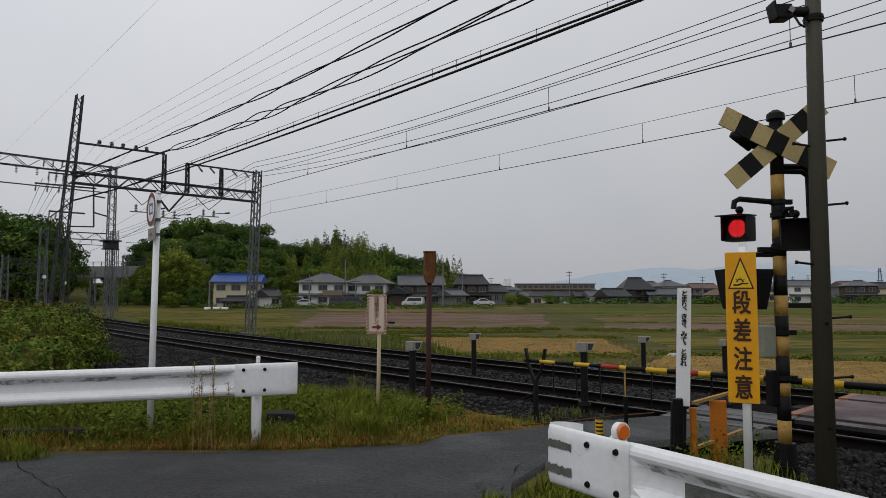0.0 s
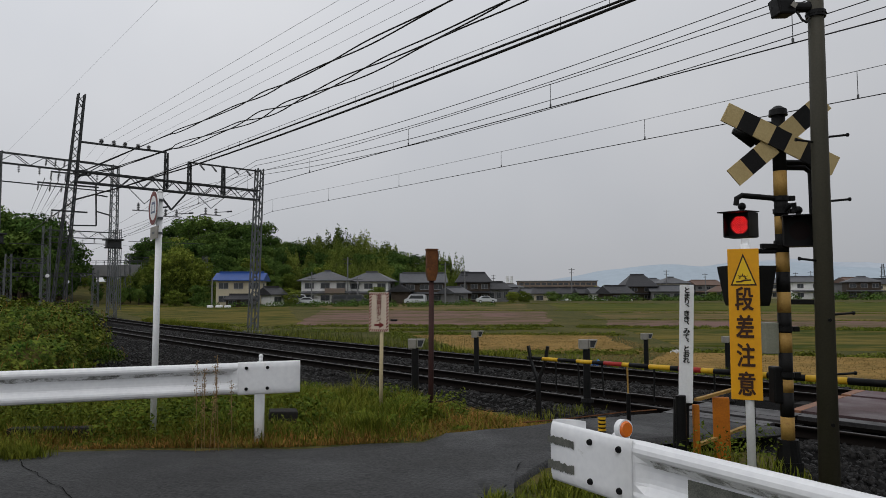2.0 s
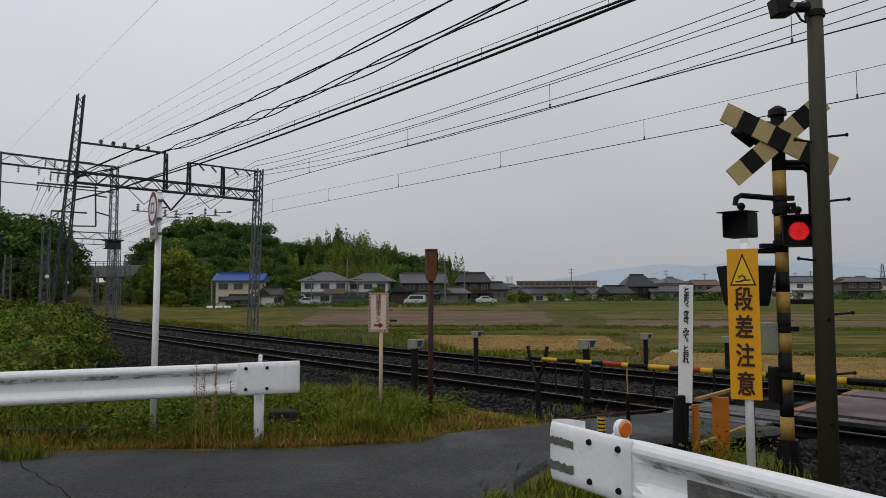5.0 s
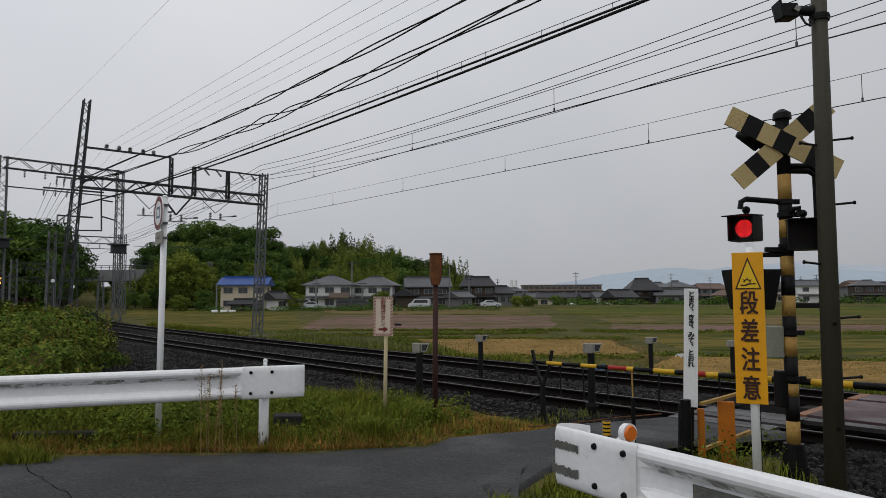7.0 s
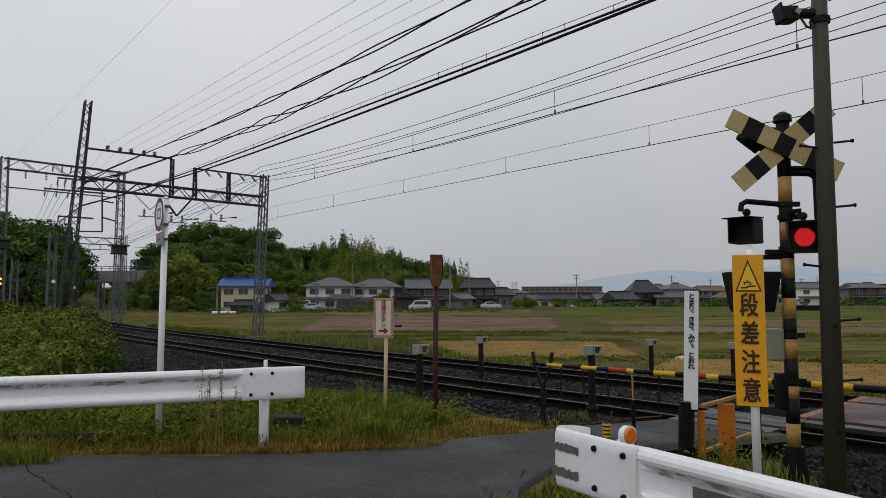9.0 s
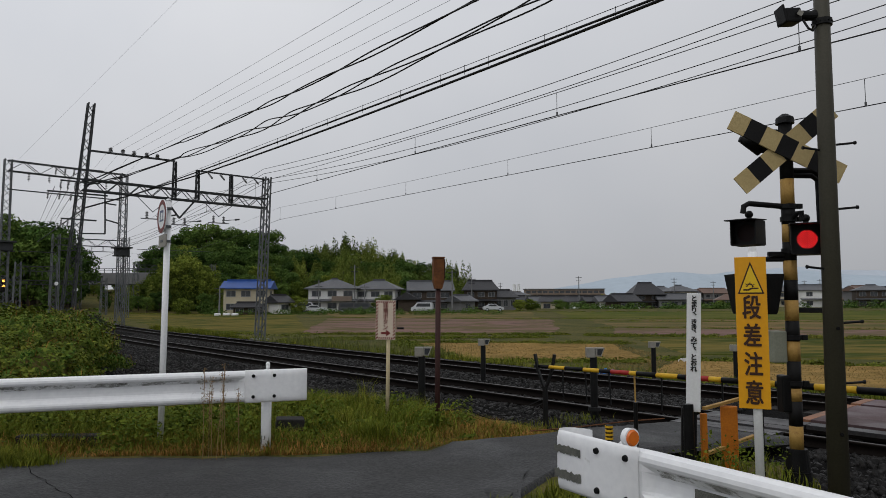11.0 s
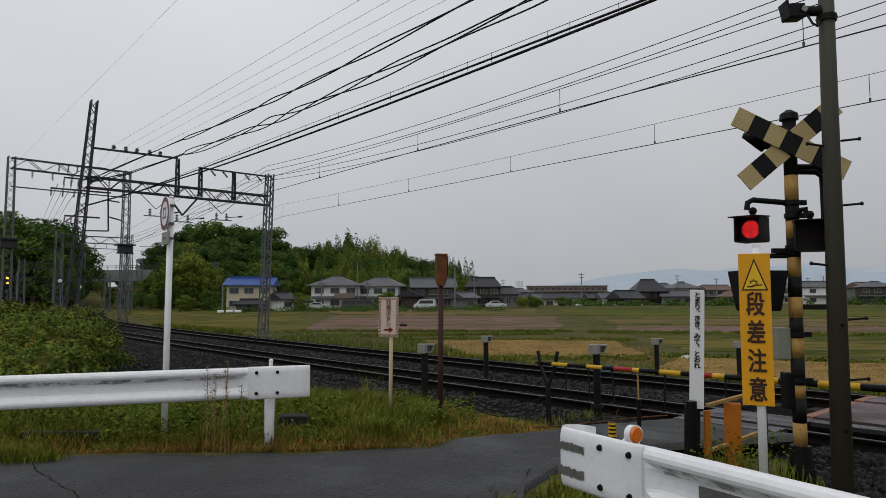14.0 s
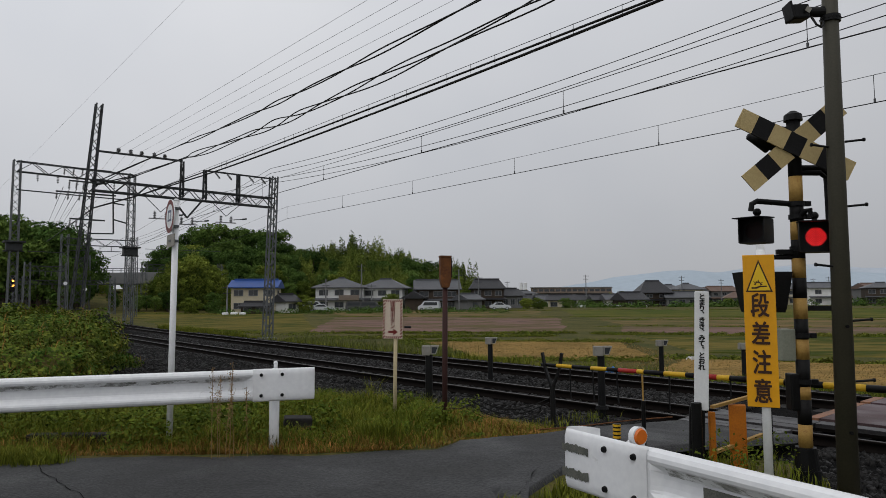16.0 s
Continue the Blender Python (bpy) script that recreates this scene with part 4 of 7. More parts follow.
    bm.faces.new(rows[-1])
    bmesh.ops.recalc_face_normals(bm, faces=bm.faces)
    part("direction_indicator", bm, M_BLACK, g, "black tapered indicator hood")
    bm = bmesh.new()
    rod(bm, (-0.36, 0.05, 2.17), (0, 0, 2.17), 0.025)
    rod(bm, (-0.36, 0.05, 2.0), (-0.36, 0.05, 2.18), 0.025)
    part("indicator_arm", bm, M_BLACK, g)
    # control cabinet and barrier gear at the post
    bm = bmesh.new()
    box(bm, (-0.155, 0.04, 1.30), (0.15, 0.16, 0.31), rz=8, bevel=0.012)
    part("cabinet", bm, M_BOX, g, "grey-green control cabinet, stained")
    bm = bmesh.new()
    box(bm, (-0.09, 0.03, 0.84), (0.09, 0.14, 0.36), bevel=0.02)
    part("drive_box", bm, M_BLACK, g, "black drive box")
    left = lamp_head(g, (-0.445, -0.02, 2.435), -47, 0.245)
    right = lamp_head(g, (0.075, -0.21, 2.355), -22, 0.29)
    return left, right


LENS_LEFT, LENS_RIGHT = crossing_signal()


# ---- barrier arm and its rest ----
def barrier_arm():
    a, b = Vector((1.28, 10.64, 0.66)), Vector((5.9, 5.5, 0.74))
    d = (b - a)
    g = thing("crossing_barrier", Matrix.Translation(a) @ d.to_track_quat("X", "Z").to_matrix().to_4x4(), "lowered crossing barrier banded yellow, black and red with hanging rods", "crossing barrier")
    x, k = 0.0, 0
    bands = (("black", 0.30, M_BLACK), ("yellow", 0.30, M_BARYEL), ("black", 0.34, M_BLACK), ("yellow", 0.28, M_BARYEL), ("black", 0.19, M_BLACK), ("red", 0.30, M_BARRED), ("yellow", 0.11, M_BARYEL), ("black", 0.30, M_BLACK), ("yellow", 0.31, M_BARYEL), ("black", 0.12, M_BLACK), ("red", 0.30, M_BARRED), ("yellow", 0.16, M_BARYEL), ("black", 0.22, M_BLACK))
    while x < d.length:
        nm, w, m = bands[k % len(bands)] if k < len(bands) else (("yellow", 0.42, M_BARYEL) if k % 2 else ("black", 0.42, M_BLACK))
        bm = bmesh.new()
        rod(bm, (x, 0, 0), (min(x + w, d.length) - 0.0005, 0, 0), 0.026 + 0.003 * x, seg=14)
        part("band", bm, m, g, nm + " band", True)
        x += w
        k += 1
    for k in range(9):
        bm = bmesh.new()
        xx = 0.55 + k * 0.41
        rod(bm, (xx, 0, -0.02), (xx + 0.02 * math.sin(k), 0, -0.46), 0.013, 0.01, 8)
        part("hanging_rod", bm, M_OCHRE if k in (3, 5) else M_DARKSTEEL, g)


barrier_arm()


def barrier_rest():
    g = thing("barrier_rest", pose(1.42, 10.5, -0.1, 0, 0, -30), "forked dark steel rest that holds the barrier arm's tip", "barrier rest")
    bm = bmesh.new()
    rod(bm, (0, 0, -0.3), (0, 0, 0.46), 0.04, seg=14)
    part("post", bm, M_CHARCOAL, g)
    for s, m in ((-1, M_DARKSTEEL), (1, M_CHARCOAL)):
        bm = bmesh.new()
        bar(bm, (0, 0, 0.40), (s * 0.11, 0, 0.70), 0.075, 0.03)
        bar(bm, (s * 0.11, 0, 0.69), (s * 0.16, 0, 0.95), 0.07, 0.03)
        part("prong", bm, m if s > 0 else M_DARKSTEEL, g)


barrier_rest()


# ---- obstacle detectors ----
def detector(m, h, label):
    g = thing("obstacle_detector", m, label, "obstacle detector", "obstacle detectors along the crossing")
    bm = bmesh.new()
    rod(bm, (0, 0, -0.4), (0, 0, h - 0.12), 0.065, 0.06, 16)
    rod(bm, (0, 0, 0.0), (0, 0, 0.06), 0.11, 0.1, 16)
    part("pipe", bm, M_DARKSTEEL, g, "dark pipe post")
    bm = bmesh.new()
    box(bm, (-0.05, 0, h - 0.045), (0.14, 0.16, 0.16), bevel=0.012)
    part("head", bm, M_BEIGE, g, "dirty beige sensor head")
    bm = bmesh.new()
    prism(bm, [(0.03, h - 0.105), (0.12, h - 0.105), (0.175, h + 0.035), (0.03, h + 0.035)], -0.075, 0.075)
    part("hood", bm, M_BEIGE, g, "slanted hood")
    bm = bmesh.new()
    flat(bm, [(0.05, h - 0.09), (0.11, h - 0.09), (0.15, h + 0.015), (0.05, h + 0.015)], -0.0755)
    part("sensor_window", bm, M_PANE, g, "dark sensor window")


detector(pose(-0.52, 11.7, -0.12), 0.97, "beige sensor head on a dark pipe in the ballast")
detector(pose(0.75, 16.6, -0.3), 1.02, "beige sensor head on a pipe between the two tracks")
detector(pose(2.36, 11.45, -0.15), 1.0, "beige sensor head on a dark pipe beside the barrier")
detector(pose(5.25, 17.9, -0.6), 1.17, "beige sensor head on a pipe at the field's edge")
detector(pose(7.15, 17.35, -0.6), 1.12, "beige sensor head on a pipe beyond the far track")


# ---- emergency button sign, rusted post, round sign ----
def emergency_sign(m):
    g = thing("emergency_sign", m, "cream sign with red striped edge for the emergency button", "sign")
    bm = bmesh.new()
    rod(bm, (0.04, 0.03, -0.3), (0.04, 0.03, 1.15), 0.028, seg=16)
    part("post", bm, M_BAMBOO, g, "pale yellow post", True)
    bm = bmesh.new()
    box(bm, (0, 0, 1.39), (0.292, 0.012, 0.575), bevel=0.003)
    part("board", bm, M_SIGNPINK, g, "cream board")
    bm = bmesh.new()
    y = -0.0075
    w, h0, h1, e = 0.144, 1.105, 1.675, 0.036
    n = 12
    for k in range(n):
        z = h0 + (h1 - h0) * k / n
        dz = (h1 - h0) / n
        for x0, x1 in ((-w, -w + e), (w - e, w)):
            flat(bm, [(x0, z), (x1, z + dz * 0.6), (x1, min(z + dz * 1.1, h1)), (x0, z + dz * 0.5)], y)
    for k in range(7):
        x = -w + e + (2 * w - 2 * e) * k / 7
        dx = (2 * w - 2 * e) / 7
        for z0, z1 in ((h0, h0 + e), (h1 - e, h1)):
            flat(bm, [(x, z0), (x + dx * 0.5, z0), (x + dx, z1), (x + dx * 0.5, z1)], y)
    part("striped_edge", bm, M_SIGNRED, g, "red slanted stripes")
    bm = glyphs("非常ボタン", 0.086, 0.08, 0.0018)
    ob = part("lettering", bm, M_SIGNRED, g, "red characters, one below another")
    ob.location = (0, y - 0.001, 1.60)
    bm = bmesh.new()
    flat(bm, [(-0.065, 1.183), (0.01, 1.183), (0.01, 1.15), (0.08, 1.2), (0.01, 1.25), (0.01, 1.217), (-0.065, 1.217)], y)
    part("arrow", bm, M_SIGNRED, g, "red arrow")
    bm = bmesh.new()
    bar(bm, (0.17, 0.02, 1.27), (0.27, 0.03, 1.27), 0.03)
    part("latch", bm, M_DARKSTEEL, g)


emergency_sign(pose(-0.99, 10.0, 0, 0, 0.6, -4))


def rusted_post(m):
    g = thing("rusted_button_post", m, "maroon rusted post with a rusty box head, beside the track", "post")
    bm = bmesh.new()
    rod(bm, (0, 0, -0.3), (0, 0, 1.85), 0.037, 0.036, 16)
    part("post", bm, M_RUSTPOST, g, smooth=True)
    bm = bmesh.new()
    prism(bm, [(-0.045, 1.83), (0.045, 1.83), (0.072, 1.93), (0.072, 2.24), (-0.072, 2.24), (-0.072, 1.93)], -0.06, 0.06)
    box(bm, (0, 0, 2.25), (0.16, 0.14, 0.02), bevel=0.004)
    part("head", bm, M_RUST, g, "rust-orange flaking box")
    bm = bmesh.new()
    box(bm, (0.08, 0, 2.1), (0.02, 0.06, 0.26), bevel=0.004)
    part("hinge", bm, M_DARKSTEEL, g)


rusted_post(pose(-0.2, 9.15, 0, 0, 0.5, 12))


def round_sign(m):
    g = thing("round_road_sign", m, "round red-rimmed road sign and plate on a white pole", "road sign")
    bm = bmesh.new()
    rod(bm, (0, 0, -0.3), (0, 0, 2.90), 0.037, seg=20)
    rod(bm, (0, 0, 2.90), (0, 0, 2.925), 0.041, 0.02, seg=20)
    part("pole", bm, M_WHITECLEAN, g, "white steel pole", True)
    disc = new("disc")
    disc.parent = g
    disc.matrix_basis = pose(-0.05, -0.05, 2.70, 0, 0, -53)
    bm = bmesh.new()
    rod(bm, (0, 0.006, 0), (0, -0.006, 0), 0.21, seg=40)
    part("back_plate", bm, M_WHITECLEAN, disc)
    bm = bmesh.new()
    ring(bm, 0.148, 0.205, -0.0075)
    part("rim", bm, M_SIGNRED, disc, "faded red rim")
    bm = bmesh.new()
    for c, s in (((0, 0.06), (0.16, 0.03)), ((-0.06, 0.0), (0.03, 0.12)), ((0.06, 0.0), (0.03, 0.12)), ((0, -0.05), (0.18, 0.025))):
        flat(bm, [(c[0] - s[0] / 2, c[1] - s[1] / 2), (c[0] + s[0] / 2, c[1] - s[1] / 2), (c[0] + s[0] / 2, c[1] + s[1] / 2), (c[0] - s[0] / 2, c[1] + s[1] / 2)], -0.0078)
    part("mark", bm, M_BLUEINK, disc, "slate blue mark")
    bm = bmesh.new()
    box(bm, (-0.03, -0.06, 2.40), (0.34, 0.012, 0.15), rz=-53, bevel=0.003)
    part("sub_plate", bm, M_BEIGE, g, "dirty white plate")
    for z in (2.58, 2.80, 2.40):
        bm = bmesh.new()
        box(bm, (-0.01, -0.02, z), (0.1, 0.1, 0.03), rz=-53, bevel=0.004)
        part("clamp", bm, M_GALV, g)


round_sign(pose(-3.49, 8.2, 0, 0, 0.3, 0))


# ---- steel pole with floodlight ----
def lamp_pole(m):
    g = thing("utility_pole", m, "olive-brown round pole with step bolts, bands and a floodlight", "utility pole")
    bm = bmesh.new()
    rod(bm, (0, 0, -0.4), (0, 0, 7.6), 0.093, 0.054, 28)
    part("shaft", bm, M_CONCPOLE, g, smooth=True)
    for z in (4.38, 6.2):
        bm = bmesh.new()
        rod(bm, (0, 0, z), (0, 0, z + 0.06), 0.088, seg=24)
        for k in range(14):
            a = 2 * math.pi * k / 14
            rod(bm, (0.086 * math.cos(a), 0.086 * math.sin(a), z + 0.03), (0.094 * math.cos(a), 0.094 * math.sin(a), z + 0.03), 0.009, seg=8)
        part("band", bm, M_DARKSTEEL, g, "pierced steel band")
    for k, (z, s) in enumerate(((3.22, 1), (3.17, -1), (2.61, 1), (2.05, -1), (1.55, 1), (1.0, 1), (3.8, 1))):
        bm = bmesh.new()
        rod(bm, (s * 0.08, -0.02, z), (s * 0.24, -0.04, z + 0.015), 0.011, seg=8)
        rod(bm, (s * 0.235, -0.04, z + 0.015), (s * 0.25, -0.04, z + 0.016), 0.018, seg=8)
        if k not in (6,):
            part("step_bolt", bm, M_DARKSTEEL, g)
        else:
            bm.free()
    for z in (1.5, 0.55):
        bm = bmesh.new()
        rod(bm, (-0.01, -0.09, z), (-0.01, -0.105, z), 0.016, seg=10)
        part("bolt_hole", bm, M_BLACK, g)
    lampt = new("floodlight")
    lampt.parent = g
    lampt.location.z = 0.09
    lampt["label"] = "black floodlight on a bracket"
    bm = bmesh.new()
    box(bm, (-0.325, -0.02, 4.365), (0.17, 0.15, 0.14), rz=10, ry=-6, bevel=0.018)
    part("housing", bm, M_BLACK, lampt)
    bm = bmesh.new()
    box(bm, (-0.405, -0.03, 4.375), (0.02, 0.17, 0.165), ry=-12, bevel=0.005)
    part("visor", bm, M_BLACK, lampt)
    bm = bmesh.new()
    rod(bm, (-0.22, 0, 4.39), (-0.06, 0, 4.39), 0.05, 0.045, 14)
    rod(bm, (-0.15, 0, 4.38), (-0.06, 0, 4.42), 0.035)
    part("bracket", bm, M_DARKSTEEL, lampt)
    bm = bmesh.new()
    add_tube(bm, [(-0.2, -0.04, 4.33), (-0.17, -0.07, 4.24), (-0.12, -0.06, 4.22), (-0.08, -0.03, 4.27), (-0.07, 0, 4.33)], 0.011, 8)
    part("cable_loop", bm, M_WIRE, lampt, "black cable loop")
    bm = bmesh.new()
    box(bm, (-0.26, -0.11, 4.37), (0.05, 0.005, 0.05), ry=30)
    part("label_plate", bm, M_BEIGE, lampt)


lamp_pole(pose(3.515, 6.35, -0.1, 0, 0.6, 0))


# ---- catenary gantries ----
def lattice(bm, a, b, w0, w1, bay=0.55, chord=0.05, brace=0.028):
    """A square lattice mast from a to b, of width w0 below and w1 above."""
    a, b = Vector(a), Vector(b)
    d = b - a
    n = max(2, int(d.length / bay))
    q = d.to_track_quat("Z", "Y").to_matrix()
    if abs(d.normalized().z) > 0.8:
        q = pose(0, 0, 0, 0, 0, 42).to_3x3()
    corners = ((-1, -1), (1, -1), (1, 1), (-1, 1))
    at = lambda k, c: a + d * (k / n) + q @ Vector((c[0], c[1], 0)) * ((w0 + (w1 - w0) * k / n) / 2)
    for c in corners:
        bar(bm, at(0, c), at(n, c), chord)
    for k in range(n):
        for j in range(4):
            c, e = corners[j], corners[(j + 1) % 4]
            if (k + j) % 2:
                c, e = e, c
            bar(bm, at(k, c), at(k + 1, e), brace)
    return bm


def truss(bm, a, b, h, w, bay=0.6, chord=0.06, brace=0.035):
    """A lattice beam between a and b (upper chord's line), h deep and w wide."""
    a, b = Vector(a), Vector(b)
    d = b - a
    n = int(d.length / bay)
    side = Vector((-d.y, d.x, 0)).normalized() * w / 2
    for s in (-1, 1):
        for z in (0, -h):
            bar(bm, a + side * s + Vector((0, 0, z)), b + side * s + Vector((0, 0, z)), chord)
        for k in range(n):
            p, q = a + d * (k / n) + side * s, a + d * ((k + 1) / n) + side * s
            z0, z1 = (0, -h) if k % 2 else (-h, 0)
            bar(bm, p + Vector((0, 0, z0)), q + Vector((0, 0, z1)), brace)
    for k in range(n + 1):
        p = a + d * (k / n)
        bar(bm, p + side, p - side, brace)
    return bm


def insulator(bm, top, drop=(0, 0, -0.35), r=0.06, discs=4):
    top, drop = Vector(top), Vector(drop)
    rod(bm, top, top + drop, 0.015, seg=6)
    for k in range(discs):
        p = top + drop * ((k + 0.8) / (discs + 1))
        rod(bm, p, p + drop.normalized() * 0.05, r, r * 0.5, 8)
    return bm


GA, GB = Vector((-17.62, 31.8, 0)), Vector((-10.6, 38.18, 0))


def on_gantry(f, z):
    p = GA.lerp(GB, f)
    return Vector((p.x, p.y, z))


def main_gantry():
    g = thing("catenary_gantry", Matrix.Identity(4), "grey lattice steel gantry over both tracks with arms and insulators", "catenary gantry", "catenary gantries")
    bm = bmesh.new()
    lattice(bm, (-18.25, 31.75, -0.5), (-17.44, 31.96, 11.3), 0.5, 0.27, 0.4, 0.06, 0.03)
    part("mast", bm, M_GALVDARK, g, "tall leaning lattice mast")
    bm = bmesh.new()
    lattice(bm, (-10.78, 38.05, -0.7), (-10.56, 38.2, 8.8), 0.42, 0.33, 0.42, 0.07, 0.032)
    part("mast", bm, M_GALV, g, "lattice mast")
    bm = bmesh.new()
    box(bm, (-10.78, 38.05, -0.6), (0.8, 0.8, 0.5), rz=42, bevel=0.03)
    part("footing", bm, M_CONCRETE, g, "concrete footing")
    bm = bmesh.new()
    truss(bm, on_gantry(0, 7.55), on_gantry(1, 7.52), 0.52, 0.42, 0.5, 0.068, 0.036)
    part("beam", bm, M_GALVDARK, g, "lattice cross beam")
    for f, z0, z1 in ((0.455, 7.1, 9.0), (0.583, 7.1, 8.7), (0.78, 7.1, 8.68)):
        bm = bmesh.new()
        lattice(bm, on_gantry(f, z0), on_gantry(f, z1), 0.16, 0.12, 0.5, 0.05, 0.025)
        part("horn", bm, M_GALVDARK, g)
    bm = bmesh.new()
    bar(bm, on_gantry(0.03, 8.98), on_gantry(0.455, 9.02), 0.09)
    part("arm", bm, M_GALVDARK, g)
    bm = bmesh.new()
    bar(bm, on_gantry(0.583, 8.66), on_gantry(1.0, 8.66), 0.08)
    part("arm", bm, M_GALVDARK, g)
    for f in (0.125, 0.185, 0.24, 0.305, 0.36):
        bm = bmesh.new()
        insulator(bm, on_gantry(f, 9.02), (0, 0, 0.26), 0.11, 3)
        part("insulator", bm, M_PORCELAIN, g, "grey pin insulator")
    for f in (0.64, 0.71, 0.845, 0.92):
        bm = bmesh.new()
        insulator(bm, on_gantry(f, 8.64), (0.35, -0.15, -0.4), 0.06, 5)
        part("insulator", bm, M_PORCELAIN, g)
    # side brackets on the tall mast
    for z, l in ((8.02, 1.5), (6.85, 1.9), (5.6, 1.1), (7.4, 1.2)):
        bm = bmesh.new()
        bar(bm, (-17.6 - l * 0.6, 31.7 - l * 0.45, z), (-17.6 + l * 0.45, 31.8 + l * 0.35, z), 0.07)
        part("cross_arm", bm, M_GALVDARK, g)
        for k in range(3):
            bm = bmesh.new()
            insulator(bm, (-17.6 - l * (0.58 - 0.2 * k), 31.7 - l * (0.43 - 0.15 * k), z - 0.02), (-0.1, 0.1, -0.35), 0.055, 4)
            part("insulator", bm, M_PORCELAIN, g)
    bm = bmesh.new()
    for a, b in (((-16.9, 32.5, 7.0), (-16.85, 32.55, 5.0)), ((-16.85, 32.55, 5.0), (-17.7, 31.8, 4.95)), ((-16.87, 32.5, 5.7), (-16.4, 32.9, 5.55)), ((-16.9, 32.5, 6.5), (-16.5, 32.85, 6.45))):
        bar(bm, a, b, 0.06)
    part("cantilever", bm, M_GALVDARK, g)
    # drop brackets for the contact wires
    for f, w, zb in ((0.487, 0.085, 6.05), (0.345, 0.09, 6.25), (0.71, 0.09, 6.3)):
        heavy = 0.08 if f == 0.487 else 0.03
        bm = bmesh.new()
        bar(bm, on_gantry(f - w, 7.05), on_gantry(f, zb), heavy)
        bar(bm, on_gantry(f + w, 7.05), on_gantry(f, zb), heavy)
        part("drop_bracket", bm, M_GALVDARK, g)
        bm = bmesh.new()
        insulator(bm, on_gantry(f - 0.03, zb + 0.05), (0, 0, -0.42), 0.09, 4)
        insulator(bm, on_gantry(f + 0.03, zb + 0.05), (0, 0, -0.42), 0.09, 4)
        bar(bm, on_gantry(f - 0.06, zb - 0.36), on_gantry(f + 0.06, zb - 0.34), 0.05)
        part("insulator", bm, M_PORCELAIN, g)
        bm = bmesh.new()
        p = on_gantry(f + 0.1, zb - 0.1)
        rod(bm, on_gantry(f + 0.02, zb - 0.2), p, 0.02)
        rod(bm, p, p + Vector((0.3, -0.3, -0.02)), 0.045, seg=8)
        part("registration_arm", bm, M_GALVDARK, g)


main_gantry()


def far_gantry(a, b, z, h, w, label, base=-0.4, extra=(), crown=0.5, platform=0.0):
    g = thing("catenary_gantry", Matrix.Identity(4), label, "catenary gantry", "catenary gantries")
    a, b = Vector((*a, 0)), Vector((*b, 0))
    for p in (a, b):
        bm = bmesh.new()
        lattice(bm, (p.x, p.y, base), (p.x, p.y, z + crown), w * 1.3, w, w * 1.2, 0.075, 0.04)
        part("mast", bm, M_GALV, g)
        if platform:
            bm = bmesh.new()
            box(bm, (p.x, p.y, platform), (1.5, 1.3, 0.12), rz=42)
            box(bm, (p.x, p.y, platform - 0.75), (1.5, 0.12, 0.1), rz=42)
            box(bm, (p.x, p.y, platform - 0.4), (1.15, 0.7, 0.7), rz=42, bevel=0.08)
            part("switch_platform", bm, M_GALVDARK, g, "dark platform with a switch box")
    bm = bmesh.new()
    truss(bm, a + Vector((0, 0, z)), b + Vector((0, 0, z)), h, w, h * 1.2, 0.075, 0.05)
    part("beam", bm, M_GALVDARK, g)
    for dz in extra:
        bm = bmesh.new()
        bar(bm, a + Vector((0, 0, z + dz)), b + Vector((0, 0, z + dz)), 0.09)
        part("tie_bar", bm, M_GALVDARK, g)
    n = 6
    for k in range(1, n):
        p = a.lerp(b, k / n)
        bm = bmesh.new()
        insulator(bm, (p.x, p.y, z - h), (0, 0, -0.7), 0.12, 4)
        part("insulator", bm, M_PORCELAIN, g)
    return g


far_gantry((-36.1, 54.0), (-29.75, 60.5), 13.25, 0.85, 0.5, "tall grey lattice gantry behind the first one", extra=(-2.35,), crown=0.1, platform=6.6)
far_gantry((-52.0, 88.0), (-45.2, 93.0), 10.2, 0.9, 0.8, "distant grey lattice gantry over the tracks", extra=(-1.6,))
far_gantry((-53.0, 82.0), (-50.0, 84.5), 6.2, 0.6, 0.6, "distant low lattice gantry before dark trees", base=0.0, extra=(1.8,))
far_gantry((-56.5, 86.0), (-47.5, 92.0), 4.6, 0.5, 0.6, "distant low lattice gantry with signals", base=0.0)
far_gantry((-61.0, 130.0), (-49.0, 138.0), 9.0, 0.9, 0.8, "far lattice gantry near the viaduct", extra=(3.0,))
far_gantry((-73.0, 112.0), (-65.0, 117.0), 9.5, 0.8, 0.8, "far lattice gantry before the wooded slope", base=0.0, extra=(-2.5, 1.8))


def rail_signal(m, label, lights):
    g = thing("railway_signal", m, label, "railway signal", "railway signals")
    bm = bmesh.new()
    rod(bm, (0, 0, -1), (0, 0, 4.2), 0.08)
    part("post", bm, M_GALVDARK, g)
    bm = bmesh.new()
    box(bm, (0, 0, 4.6), (0.5, 0.2, 1.5), bevel=0.1)
    part("backboard", bm, M_BLACK, g)
    for z in lights:
        bm = bmesh.new()
        rod(bm, (0, -0.11, z), (0, -0.16, z), 0.11, seg=16)
        part("light", bm, M_AMBERLAMP, g, "lit amber light")


rail_signal(pose(-40.0, 60.0, -1.2, 0, 0, 25), "black railway signal with two amber lights lit", (4.4, 4.85))


